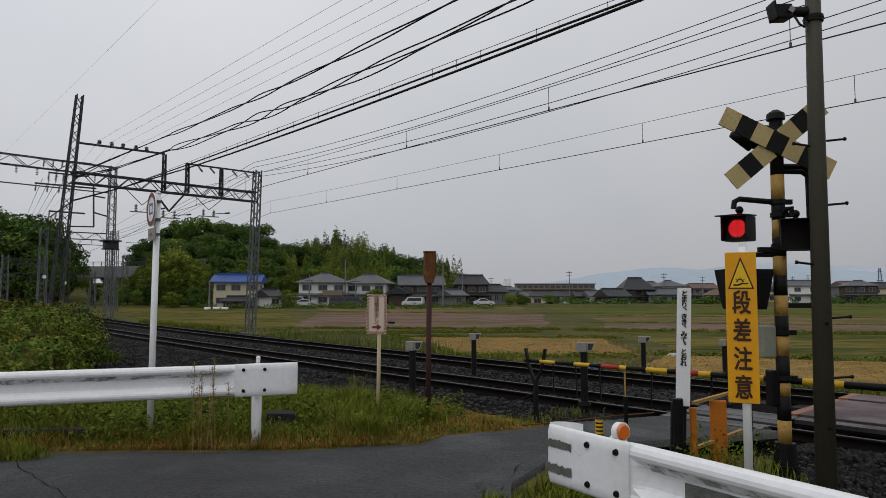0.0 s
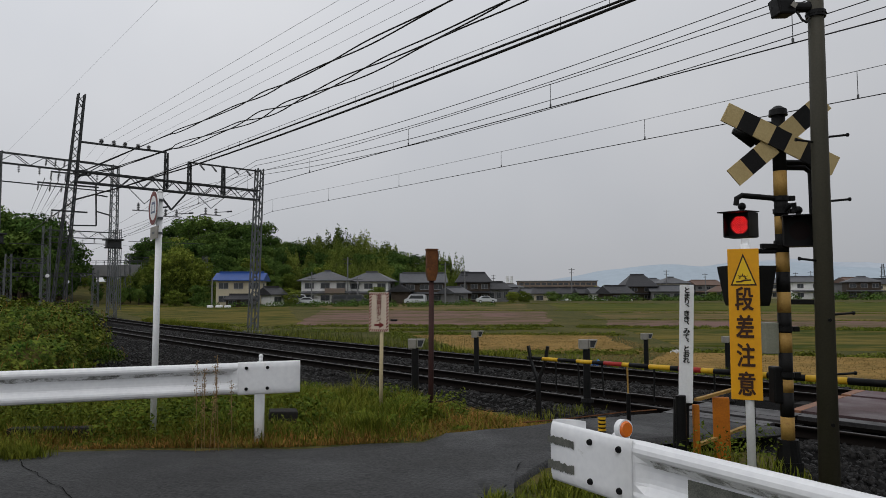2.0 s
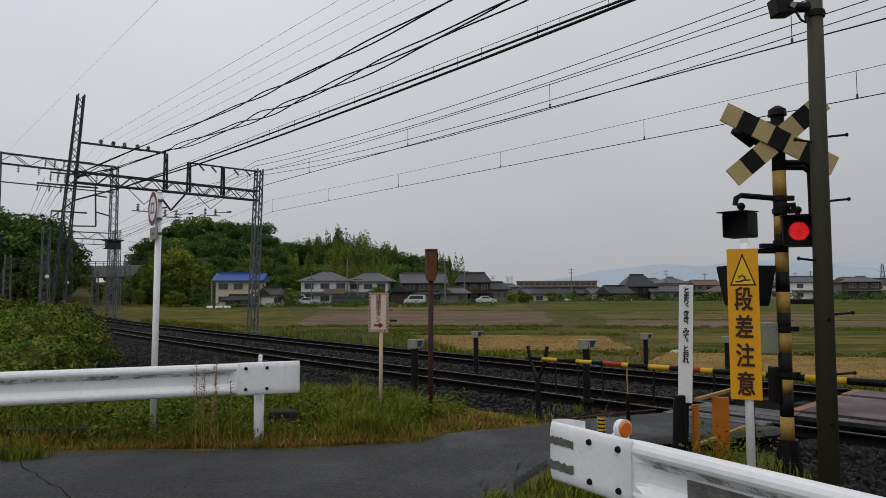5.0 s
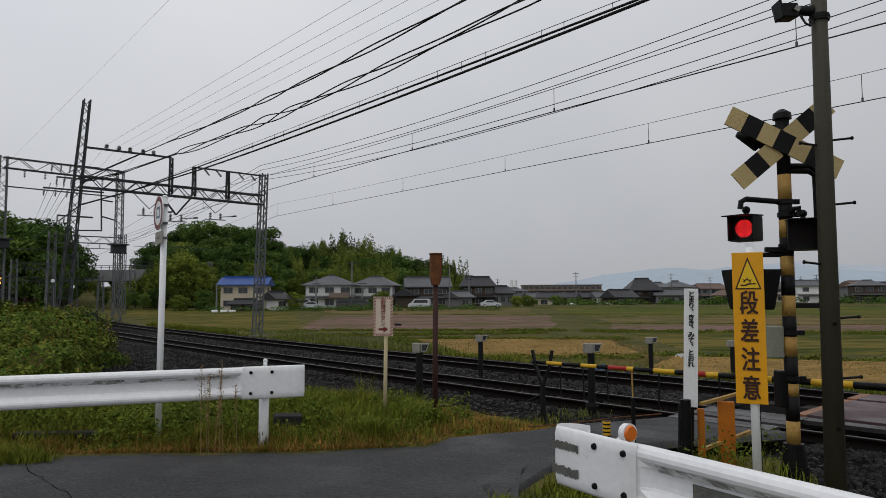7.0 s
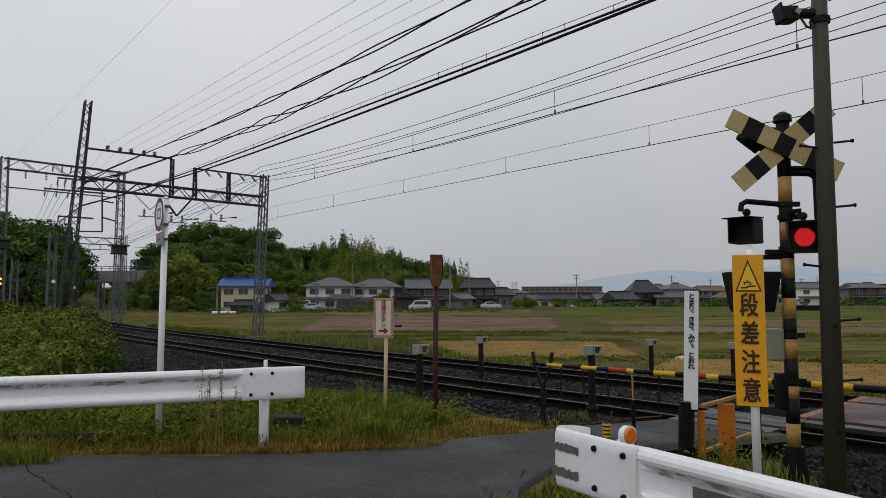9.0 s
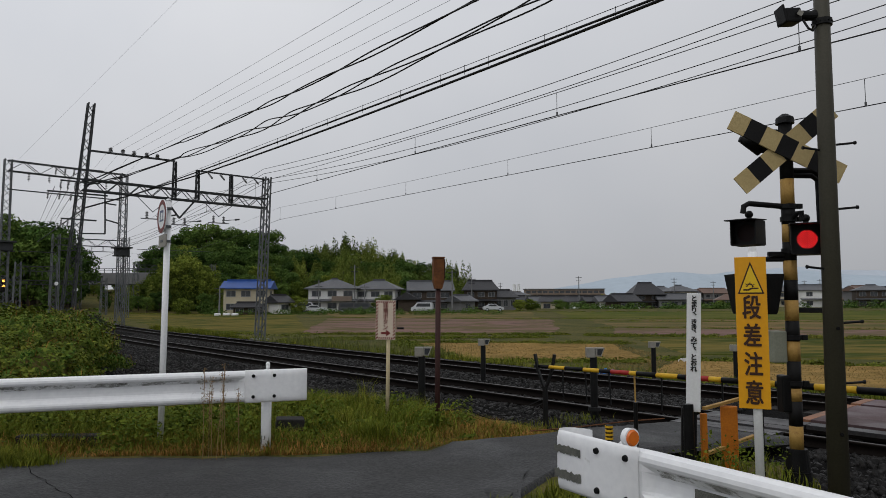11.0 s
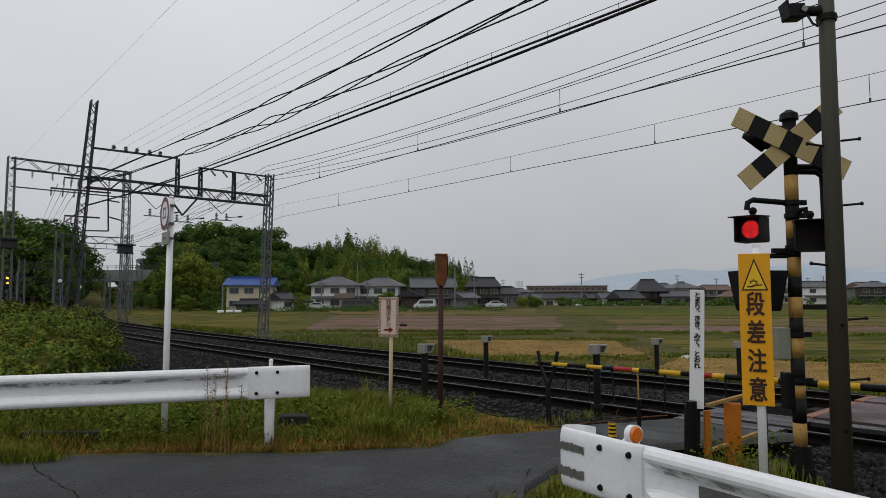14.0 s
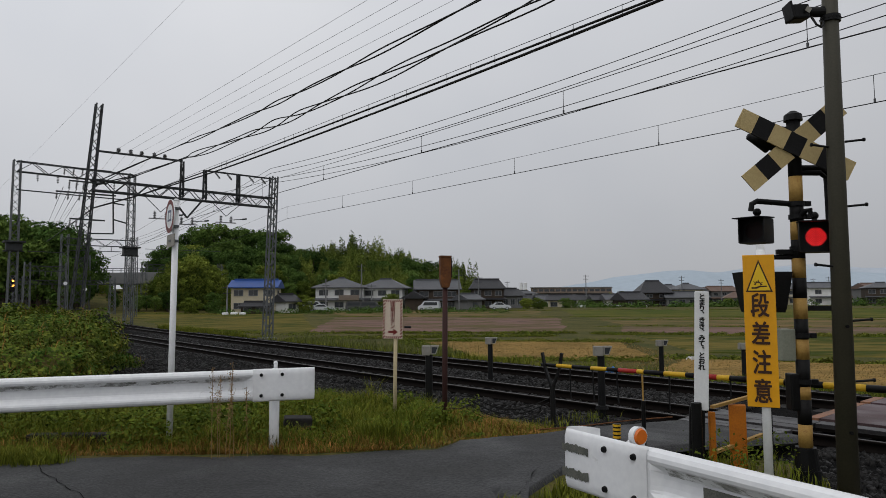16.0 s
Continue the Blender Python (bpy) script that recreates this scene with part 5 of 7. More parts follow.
def disc_sign(m, label):
    g = thing("track_disc_sign", m, label, "track sign", "track signs")
    bm = bmesh.new()
    rod(bm, (0, 0, -1.5), (0, 0, 2.0), 0.05)
    part("post", bm, M_GALVDARK, g)
    bm = bmesh.new()
    rod(bm, (0, -0.05, 2.0), (0, -0.09, 2.0), 0.17, seg=20)
    part("plate", bm, M_WHITECLEAN, g, "white plate")


for p in ((-37.6, 64, 1.5), (-37.9, 68, 1.0)):
    disc_sign(pose(*p, 0, 0, 20), "small white disc on a post beside the track")


# ---- overhead wires ----
def run_wire(name, a, b, r, label, beyond=1.2, back=True, via=(), sag=0.0, strands=1, twist=0.0, material=None, period=2.6, category="overhead wire", dz=-0.6):
    """A wire through a (at the gantry) and b, carried on past b over the lane, and back to the next gantry."""
    a, b = Vector(a), Vector(b)
    e = a + (b - a) * (1 + beyond)
    pts = []
    pts += [Vector(p) for p in via]
    if back and not via:
        k = a + Vector((-25.7, 36, dz))
        for i in range(8):
            f = i / 8
            p = k.lerp(a, f)
            p += Vector((0.75, 1.0, 0)) * (-1.2 * 4 * f * (1 - f) * 0.25)
            p.z -= 4 * 0.7 * f * (1 - f)
            pts.append(p)
    n = 60
    for i in range(n + 1):
        f = i / n
        p = a.lerp(e, f)
        p.z -= 4 * sag * f * (1 - f)
        pts.append(p)
    g = thing(name, Matrix.Identity(4), label, category, "overhead wires along the line")
    if strands == 1:
        bm = bmesh.new()
        add_tube(bm, pts, r, 6)
        part("conductor", bm, material or M_WIRE, g)
        return g
    dense = []
    for p, q in zip(pts, pts[1:]):
        m = max(1, int((q - p).length / 0.35))
        dense += [p.lerp(q, i / m) for i in range(m)]
    dense.append(pts[-1])
    for s in range(strands):
        out, run = [], 0.0
        for i, p in enumerate(dense):
            if i:
                run += (p - dense[i - 1]).length
            ph = 2 * math.pi * (run / period + s / strands) + 0.8 * math.sin(run * 0.37)
            am = twist * (1 + 0.35 * math.sin(run * 0.83 + 1.3)) * (0.35 if back and run < (43 if not via else 6) else 1.0)
            out.append(p + Vector((am * 0.75 * math.cos(ph), am * 0.66 * math.cos(ph), am * math.sin(ph))))
        bm = bmesh.new()
        add_tube(bm, out, r, 6)
        part("strand", bm, material or M_WIRE, g)
    return g


def wires():
    run_wire("power_cable", (-14.46, 34.67, 9.9), (0.54, 17.61, 10.55), 0.024, "black cable of two loosely twisted strands", strands=2, twist=0.055, period=8.5, sag=0.9, via=((-17.62, 31.9, 7.46), (-17.25, 32.3, 7.7)))
    run_wire("power_cable", (-14.43, 34.7, 9.14), (2.06, 15.95, 10.15), 0.022, "black cable of three loosely twisted strands", strands=3, twist=0.12, period=11.0, sag=1.25, via=((-17.61, 31.9, 7.3), (-16.23, 33.0, 7.89)))
    down = ((-43.28, 70, 8.08), (-17.52, 31.9, 6.19), (-15.74, 33.2, 7.05))
    run_wire("signal_cable", (-13.53, 35.52, 8.43), (4.54, 14.99, 8.96), 0.038, "thick black cable hung below its carrier wire", sag=0.57, via=down)
    run_wire("signal_cable", (-13.53, 35.52, 8.61), (4.54, 14.99, 8.59), 0.032, "black cable hung below its carrier wire", sag=0.11, via=down[1:])
    g = run_wire("carrier_wire", (-13.53, 35.52, 8.735), (4.54, 14.99, 8.63), 0.009, "thin carrier wire with short hanger loops", via=down[2:])
    for k in range(4):
        run_wire("bracket_wire", (-18.67 + k * 0.27, 31.3 + k * 0.1, 7.12 - k * 0.03), (-49.3 + k * 0.52, 80, 11.5 - k * 0.18), 0.014, "dark wire led from the mast's bracket to the next gantry", back=False, beyond=0.0)
    a, b = Vector((-13.53, 35.52, 8.735)), Vector((4.54, 14.99, 8.63))
    for k in range(24):
        p = a.lerp(b, (k + 0.4 + 0.3 * math.sin(k * 2.3)) / 20)
        bm = bmesh.new()
        rod(bm, p + Vector((0, 0, 0.03)), p - Vector((0, 0, 0.26)), 0.008, seg=5)
        part("hanger", bm, M_WIRE, g)
    for a, b in (((-16.76, 32.58, 9.22), (-2.52, 16.4, 9.01)), ((-16.36, 32.95, 9.22), (-1.74, 16.33, 8.98)), ((-15.95, 33.32, 9.22), (-1.11, 16.46, 9.04)), ((-15.47, 33.75, 9.23), (-0.34, 16.56, 9.08))):
        run_wire("thin_line_wire", a, b, 0.0045, "thin grey line wire on pin insulators", material=M_COPPER)
    run_wire("thin_line_wire", (-79.6, 110.3, 17.5), (-16.87, 39.05, 19.18), 0.006, "single high thin wire", back=False, material=M_COPPER, beyond=0.6)
    for a, b, sag in (((-10.72, 38.07, 9.25), (8.1, 16.69, 10.74), 1.64), ((-10.72, 38.07, 8.97), (8.1, 16.69, 10.61), 1.77), ((-10.71, 38.08, 8.62), (8.79, 15.92, 10.13), 1.94), ((-10.71, 38.08, 8.4), (8.79, 15.92, 9.99), 2.08)):
        run_wire("feeder_wire", a, b, 0.012, "black feeder wire above the tracks", sag=sag)
    sets = (((-14.2, 34.9, 6.99), (2.08, 13.1, 6.62), 0.87, (-14.2, 34.9, 5.94), (2.08, 13.1, 5.07), -0.23, 0.007, 0.01, (0.17, 0.4, 0.603, 0.815, 1.0, 1.173)),
            ((-9.96, 38.76, 7.13), (4.6, 15.4, 5.96), 0.32, (-9.96, 38.76, 6.42), (4.6, 15.4, 5.15), -0.03, 0.005, 0.009, (0.005, 0.31, 0.564, 0.8, 1.0, 1.17)))
    hang = lambda p, q, sag, f: p.lerp(q, f) - Vector((0, 0, 4 * sag * f / 2.2 * (1 - f / 2.2)))
    for am, bmm, sm, ac, bc, sc, r1, r2, drops in sets:
        run_wire("messenger_wire", am, bmm, r1, "dark messenger wire over a track", dz=0, sag=sm)
        g = run_wire("contact_wire", ac, bc, r2, "dark contact wire hung by droppers over a track", dz=0, sag=sc)
        am, bmm, ac, bc = (Vector(v) for v in (am, bmm, ac, bc))
        for f in drops:
            p, q = hang(am, bmm, sm, f), hang(ac, bc, sc, f)
            bm = bmesh.new()
            rod(bm, p, q, 0.006, seg=5)
            rod(bm, q + Vector((0, 0, 0.07)), q, 0.018, seg=6)
            part("dropper", bm, M_COPPER, g)



wires()


# ---- fields ----
def field(name, corners, material, label, lift=0.03, rough=0.02):
    bm = bmesh.new()
    a, b, c, d = (Vector(p) for p in corners)
    n = 34
    rows = []
    for j in range(n + 1):
        row = []
        for i in range(n + 1):
            p = a.lerp(b, i / n).lerp(d.lerp(c, i / n), j / n)
            p += Vector((noise.noise((p.x * 0.2, p.y * 0.2, 1)), noise.noise((p.x * 0.2, p.y * 0.2, 5)))) * 0.6
            p += Vector((noise.noise((p.x * 0.9, p.y * 0.9, 1)), noise.noise((p.x * 0.9, p.y * 0.9, 5)))) * 0.25
            up = -0.2 if i in (0, n) or j in (0, n) else lift + rough * noise.noise((p.x * 0.9, p.y * 0.9, 2))
            row.append(bm.verts.new((p.x, p.y, ground_z(p.x, p.y) + up)))
        rows.append(row)
    for r1, r2 in zip(rows, rows[1:]):
        for i in range(n):
            bm.faces.new((r1[i], r1[i + 1], r2[i + 1], r2[i]))
    bm.normal_update()
    if sum(f.normal.z for f in bm.faces) < 0:
        bmesh.ops.reverse_faces(bm, faces=bm.faces)
    tagged(to_ob(name, bm, material, smooth=True), label, "field", kind="structure")


field("field_fallow", [(-12, 51), (8, 47.5), (13, 84), (-18, 96)], M_FIELDPINK, "fallow field with dull mauve weeds", 0.04)
field("field_straw", [(0.5, 27.8), (7.6, 26.8), (9.4, 37.5), (-3.0, 39.5)], M_FIELDSTRAW, "field of cut tan straw", 0.045)
field("field_straw_near", [(5.0, 21.4), (13.2, 16.2), (19, 22.5), (8.4, 27.4)], M_FIELDSTRAW, "second field of cut tan straw beyond the track", 0.045)
field("field_olive", [(-26, 62), (-9, 46), (-27, 120), (-62, 120)], M_FIELDGREEN, "olive green rice stubble field", 0.035)
field("field_tan_far", [(-17, 98), (12, 88), (16, 128), (-26, 124)], M_FIELDTAN, "far strip of tan and olive stubble", 0.04)
field("field_green", [(14, 88), (85, 66), (125, 130), (17, 132)], M_FIELDFRESH, "fresh green field", 0.04)
field("field_brown_mid", [(13, 58), (62, 45), (74, 62), (14, 76)], M_FIELDTAN, "olive and tan weedy field", 0.038)
field("field_mauve_strip", [(10, 46), (44, 35), (58, 44), (12, 57)], M_FIELDPINK, "strip of mauve-brown bare earth", 0.04)
field("field_mauve_far", [(14, 77), (76, 62), (83, 66), (15, 87)], M_FIELDTAN, "narrow tan-brown strip between green fields", 0.042)
field("field_green_near", [(10, 30), (30, 22), (42, 34), (10.5, 45)], M_FIELDGREEN, "weedy olive field beyond the straw", 0.04)


# ---- trees ----
def leaf_cloud(rng, lobes, n, size, flat_up=0.35):
    """Small leaf sprays (quads) over the shells of the lobes, each ((x, y, z), (rx, ry, rz))."""
    vol = np.array([r[0] * r[1] + r[0] * r[2] for _, r in lobes], float)
    pick = rng.choice(len(lobes), n, p=vol / vol.sum())
    c = np.array([l[0] for l in lobes])[pick]
    r = np.array([l[1] for l in lobes])[pick]
    d = rng.normal(size=(n, 3))
    d /= np.linalg.norm(d, axis=1)[:, None]
    p = c + d * r * rng.uniform(0.55, 1.08, (n, 1)) ** 0.6
    nor = d + rng.normal(scale=0.7, size=(n, 3)) + np.array((0, 0, flat_up))
    nor /= np.linalg.norm(nor, axis=1)[:, None]
    u = np.cross(nor, rng.normal(size=(n, 3)))
    u /= np.linalg.norm(u, axis=1)[:, None]
    w = np.cross(nor, u)
    s = size * rng.uniform(0.5, 1.3, (n, 1))
    v = np.stack((p - u * s, p + w * s * 0.55 + nor * s * 0.12, p + u * s, p - w * s * 0.55 + nor * s * 0.12), 1)
    return v.reshape(-1, 3), np.arange(4 * n).reshape(-1, 4)


def make_tree(kind, seed):
    rng = np.random.default_rng(seed)
    name = {"broad": "broadleaf_tree", "bamboo": "bamboo_clump", "bright": "fresh_green_tree"}[kind]
    label = {"broad": "dark green broadleaf tree on the wooded slope", "bamboo": "tall feathery bamboo on the wooded slope", "bright": "fresh yellow-green leafy tree at the slope's foot"}[kind]
    g = thing(name, pose(0, -300, -50), label, "tree", "trees of the wooded slope")
    if kind == "bamboo":
        for k in range(3):
            bm = bmesh.new()
            x, y = rng.normal(scale=0.8, size=2)
            lean = rng.normal(scale=0.5, size=2)
            add_tube(bm, [(x, y, -1), (x, y, 3), (x + lean[0] * 0.3, y + lean[1] * 0.3, 5.5), (x + lean[0] * 0.6, y + lean[1] * 0.6, 6.5)], 0.07, 5)
            part("culm", bm, M_BARK, g)
        lobes = []
        for k in range(22):
            x, y = rng.normal(scale=1.5, size=2)
            t = rng.uniform(6.5, 9.6)
            lx, ly = rng.normal(scale=0.5, size=2)
            for q, (f, r) in enumerate(((0.15, 1.1), (0.38, 1.15), (0.6, 1.05), (0.78, 0.9), (0.9, 0.65), (0.98, 0.35))):
                lobes.append(((x + lx * f * f, y + ly * f * f, t * f), (r, r, t * 0.1)))
        v, f = leaf_cloud(rng, lobes, 7500, 0.2, 0.0)
        m = M_BAMBOOLEAF
    else:
        bm = bmesh.new()
        rod(bm, (0, 0, -1), (0, 0, 4.0), 0.35, 0.2, 8)
        for k in range(5):
            a = k * 1.3
            rod(bm, (0, 0, 2.5 + 0.4 * k), (2.0 * math.cos(a), 2.0 * math.sin(a), 5 + 0.6 * k), 0.14, 0.05, 6)
        part("trunk", bm, M_BARK, g)
        lobes = [((0, 0, 6.0), (2.0, 2.0, 1.9)), ((0, 0, 3.0), (2.2, 2.2, 1.6))]
        for k in range(24):
            a, e = rng.uniform(0, 6.28), rng.uniform(-1.0, 1.35)
            rr = rng.uniform(2.0, 3.3)
            size = rng.uniform(0.55, 1.3)
            lobes.append(((rr * math.cos(a) * math.cos(e), rr * math.sin(a) * math.cos(e), 6 + 0.95 * rr * math.sin(e)), (size, size, size * 0.75)))
        v, f = leaf_cloud(rng, lobes, 4600, 0.2)
        m = M_CROWN if kind == "broad" else M_CROWNBRIGHT
    mesh_np("crown", v, f, m, g)
    return g


def forest():
    rng = random.Random(3)
    kinds = {"broad": [make_tree("broad", s) for s in (1, 2, 3)], "bamboo": [make_tree("bamboo", s) for s in (4, 5, 6)], "bright": [make_tree("bright", s) for s in (7, 8)]}
    used = set()

    def plant(kind, x, y, top, sink=0.02):
        z = ground_z(x, y)
        h = max(3.0, top - z)
        k = h / 9.6
        src = rng.choice(kinds[kind])
        w = k * rng.uniform(0.85, 1.15) if kind != "bamboo" else max(k * 0.8, 0.7)
        w *= 1 + sink
        m = pose(x, y, z - sink * h, 0, 0, rng.uniform(0, 360)) @ Matrix.Diagonal((w, w, k, 1))
        if src.name in used:
            copy_thing(src, m @ Matrix.Diagonal([1 / v for v in src.scale] + [1]))
        else:
            used.add(src.name)
            src.matrix_basis = m

    skyline = ((-94, 7), (-88, 12), (-85.5, 17), (-82, 20.5), (-77, 23), (-70, 24), (-61, 23.4), (-54, 22.8), (-50, 20.4), (-45.5, 19), (-37, 18.8), (-29, 19.4), (-21, 18.0), (-13, 15.8), (-7, 13.0), (0.5, 12.8), (5, 8), (8, 6))
    for row, y in enumerate((190, 178, 166, 156, 149)):
        x = -90.0 + row * 1.3
        while x < 6:
            ref = x * 190 / y
            top = (lerp(ref, skyline) - 1.65) * y / 190 + 1.65
            top *= (1.0, 0.88, 0.74, 0.6, 0.44)[row] * rng.uniform(0.86, 1.05)
            if ref < -44:
                kind = "broad" if rng.random() < 0.93 else "bright"
            else:
                kind = "bamboo" if rng.random() < 0.7 else "broad"
            if row >= 3 and rng.random() < 0.3:
                kind = "bright"
            if row < 4 or x < -33 or rng.random() < 0.5:
                plant(kind, x, y + rng.uniform(-3, 3), max(top, 5))
            x += rng.uniform(2.6, 3.7) if row else rng.uniform(2.2, 3.2)
    # lighter scrub down the slope's left flank
    for k in range(70):
        u, y = rng.uniform(-0.485, -0.34), rng.uniform(126, 144)
        top = lerp(u, ((-0.485, 2.5), (-0.44, 7.5), (-0.41, 11.5), (-0.38, 12.5), (-0.34, 6.0))) * rng.uniform(0.45, 1.0)
        plant("bright" if rng.random() < 0.55 else "bamboo", u * y, y, top)
    # dark wood behind the gantries
    for k in range(95):
        x = rng.uniform(-108, -60)
        y = rng.uniform(108, 132)
        if x / y < -0.555:
            plant("broad", x, y, lerp(x / y, ((-0.72, 19.5), (-0.64, 19.5), (-0.58, 16), (-0.555, 10))) * rng.uniform(0.6, 1.0) * y / 115)
    for k in range(10):
        plant("broad", rng.uniform(-62, -52), rng.uniform(118, 126), rng.uniform(2.5, 4.2))
    # garden trees by the houses
    for x, y, t in ((-31.0, 122, 4.8), (-28.5, 121, 4.6), (-12.5, 126, 4.9), (-43, 119, 5), (-46, 116, 4), (44.5, 190, 6.4), (42.5, 196, 5.0), (14, 143, 3.4), (17, 146, 3.6), (25, 160, 3.5), (70, 178, 3.0), (95, 170, 3.4), (118, 175, 4.0)):
        plant(rng.choice(("broad", "bright")), x, y, t, 0.3)


forest()


# ---- houses ----
def window(g, w, h, m, mullion=True):
    win = new("window")
    win.parent = g
    win.matrix_basis = m
    bm = bmesh.new()
    for c, s in (((0, 0, h / 2), (w + 0.12, 0.08, 0.07)), ((0, 0, -h / 2), (w + 0.12, 0.12, 0.07)), ((-w / 2, 0, 0), (0.07, 0.08, h)), ((w / 2, 0, 0), (0.07, 0.08, h))):
        box(bm, c, s)
    if mullion:
        box(bm, (0, -0.005, 0), (0.05, 0.05, h))
    part("window_frame", bm, M_FRAME, win)
    bm = bmesh.new()
    box(bm, (0, 0.01, 0), (w - 0.02, 0.03, h - 0.02))
    part("pane", bm, M_PANE, win)


def hip_roof(bm, w, d, z, h, over, ridge):
    x, y = w / 2 + over, d / 2 + over
    lo = [bm.verts.new(p) for p in ((-x, -y, z), (x, -y, z), (x, y, z), (-x, y, z))]
    lo2 = [bm.verts.new(p) for p in ((-x, -y, z - 0.18), (x, -y, z - 0.18), (x, y, z - 0.18), (-x, y, z - 0.18))]
    r = [bm.verts.new((-ridge / 2, 0, z + h)), bm.verts.new((ridge / 2, 0, z + h))]
    bm.faces.new((lo[0], lo[1], r[1], r[0]))
    bm.faces.new((lo[2], lo[3], r[0], r[1]))
    bm.faces.new((lo[1], lo[2], r[1]))
    bm.faces.new((lo[3], lo[0], r[0]))
    for k in range(4):
        bm.faces.new((lo[k], lo2[k], lo2[(k + 1) % 4], lo[(k + 1) % 4]))
    bm.faces.new(lo2)
    bmesh.ops.recalc_face_normals(bm, faces=bm.faces)


def house(m, w, d, h, roof_h, wall, roof, label, ridge=None, storeys=2, skirt=True, balcony=None, over=0.6, category="house", windows=3, panels=False):
    g = thing("house", m, label, category, "houses of the village")
    ridge = w * 0.35 if ridge is None else ridge
    bm = bmesh.new()
    box(bm, (0, 0, h / 2 - 0.5), (w, d, h + 1))
    if ridge >= w:
        for s in (-1, 1):
            f = bm.faces.new([bm.verts.new(p) for p in ((s * w / 2, -d / 2, h), (s * w / 2, d / 2, h), (s * w / 2, 0, h + roof_h * 0.97))])
    part("wall", bm, wall, g)
    bm = bmesh.new()
    hip_roof(bm, w, d, h, roof_h, over, ridge if ridge < w else w + 2 * over)
    bar(bm, (-ridge / 2, 0, h + roof_h + 0.08), (ridge / 2, 0, h + roof_h + 0.08), 0.3, 0.35)
    part("roof", bm, roof, g)
    if panels:
        bm = bmesh.new()
        box(bm, (0, -d * 0.26, h + roof_h * 0.52), (w * 0.42, d * 0.3, 0.1), rx=math.degrees(math.atan2(roof_h, d / 2 + over)))
        part("solar_panel", bm, M_PANE, g, "dark solar panel")
    if skirt and storeys == 2:
        bm = bmesh.new()
        zz = h * 0.5
        box(bm, (0, -d / 2 - 0.55, zz), (w + 0.8, 1.3, 0.14), rx=16)
        part("eaves_roof", bm, roof, g, "low tiled eaves roof")
    hs = h / storeys
    for s in range(storeys):
        for k in range(windows):
            x = -w / 2 + w * (k + 0.5) / windows
            window(g, min(1.7, w / windows * 0.62), hs * 0.45, pose(x, -d / 2 - 0.02, hs * (s + 0.55)))
        window(g, 1.2, hs * 0.4, pose(w / 2 + 0.02, 0, hs * (s + 0.55), 0, 0, 90))
    if balcony:
        bm = bmesh.new()
        box(bm, (balcony, -d / 2 - 0.7, h * 0.56), (w * 0.42, 1.3, 1.0), bevel=0.05)
        part("balcony", bm, M_WALLTAN, g, "tan balcony")
    return g


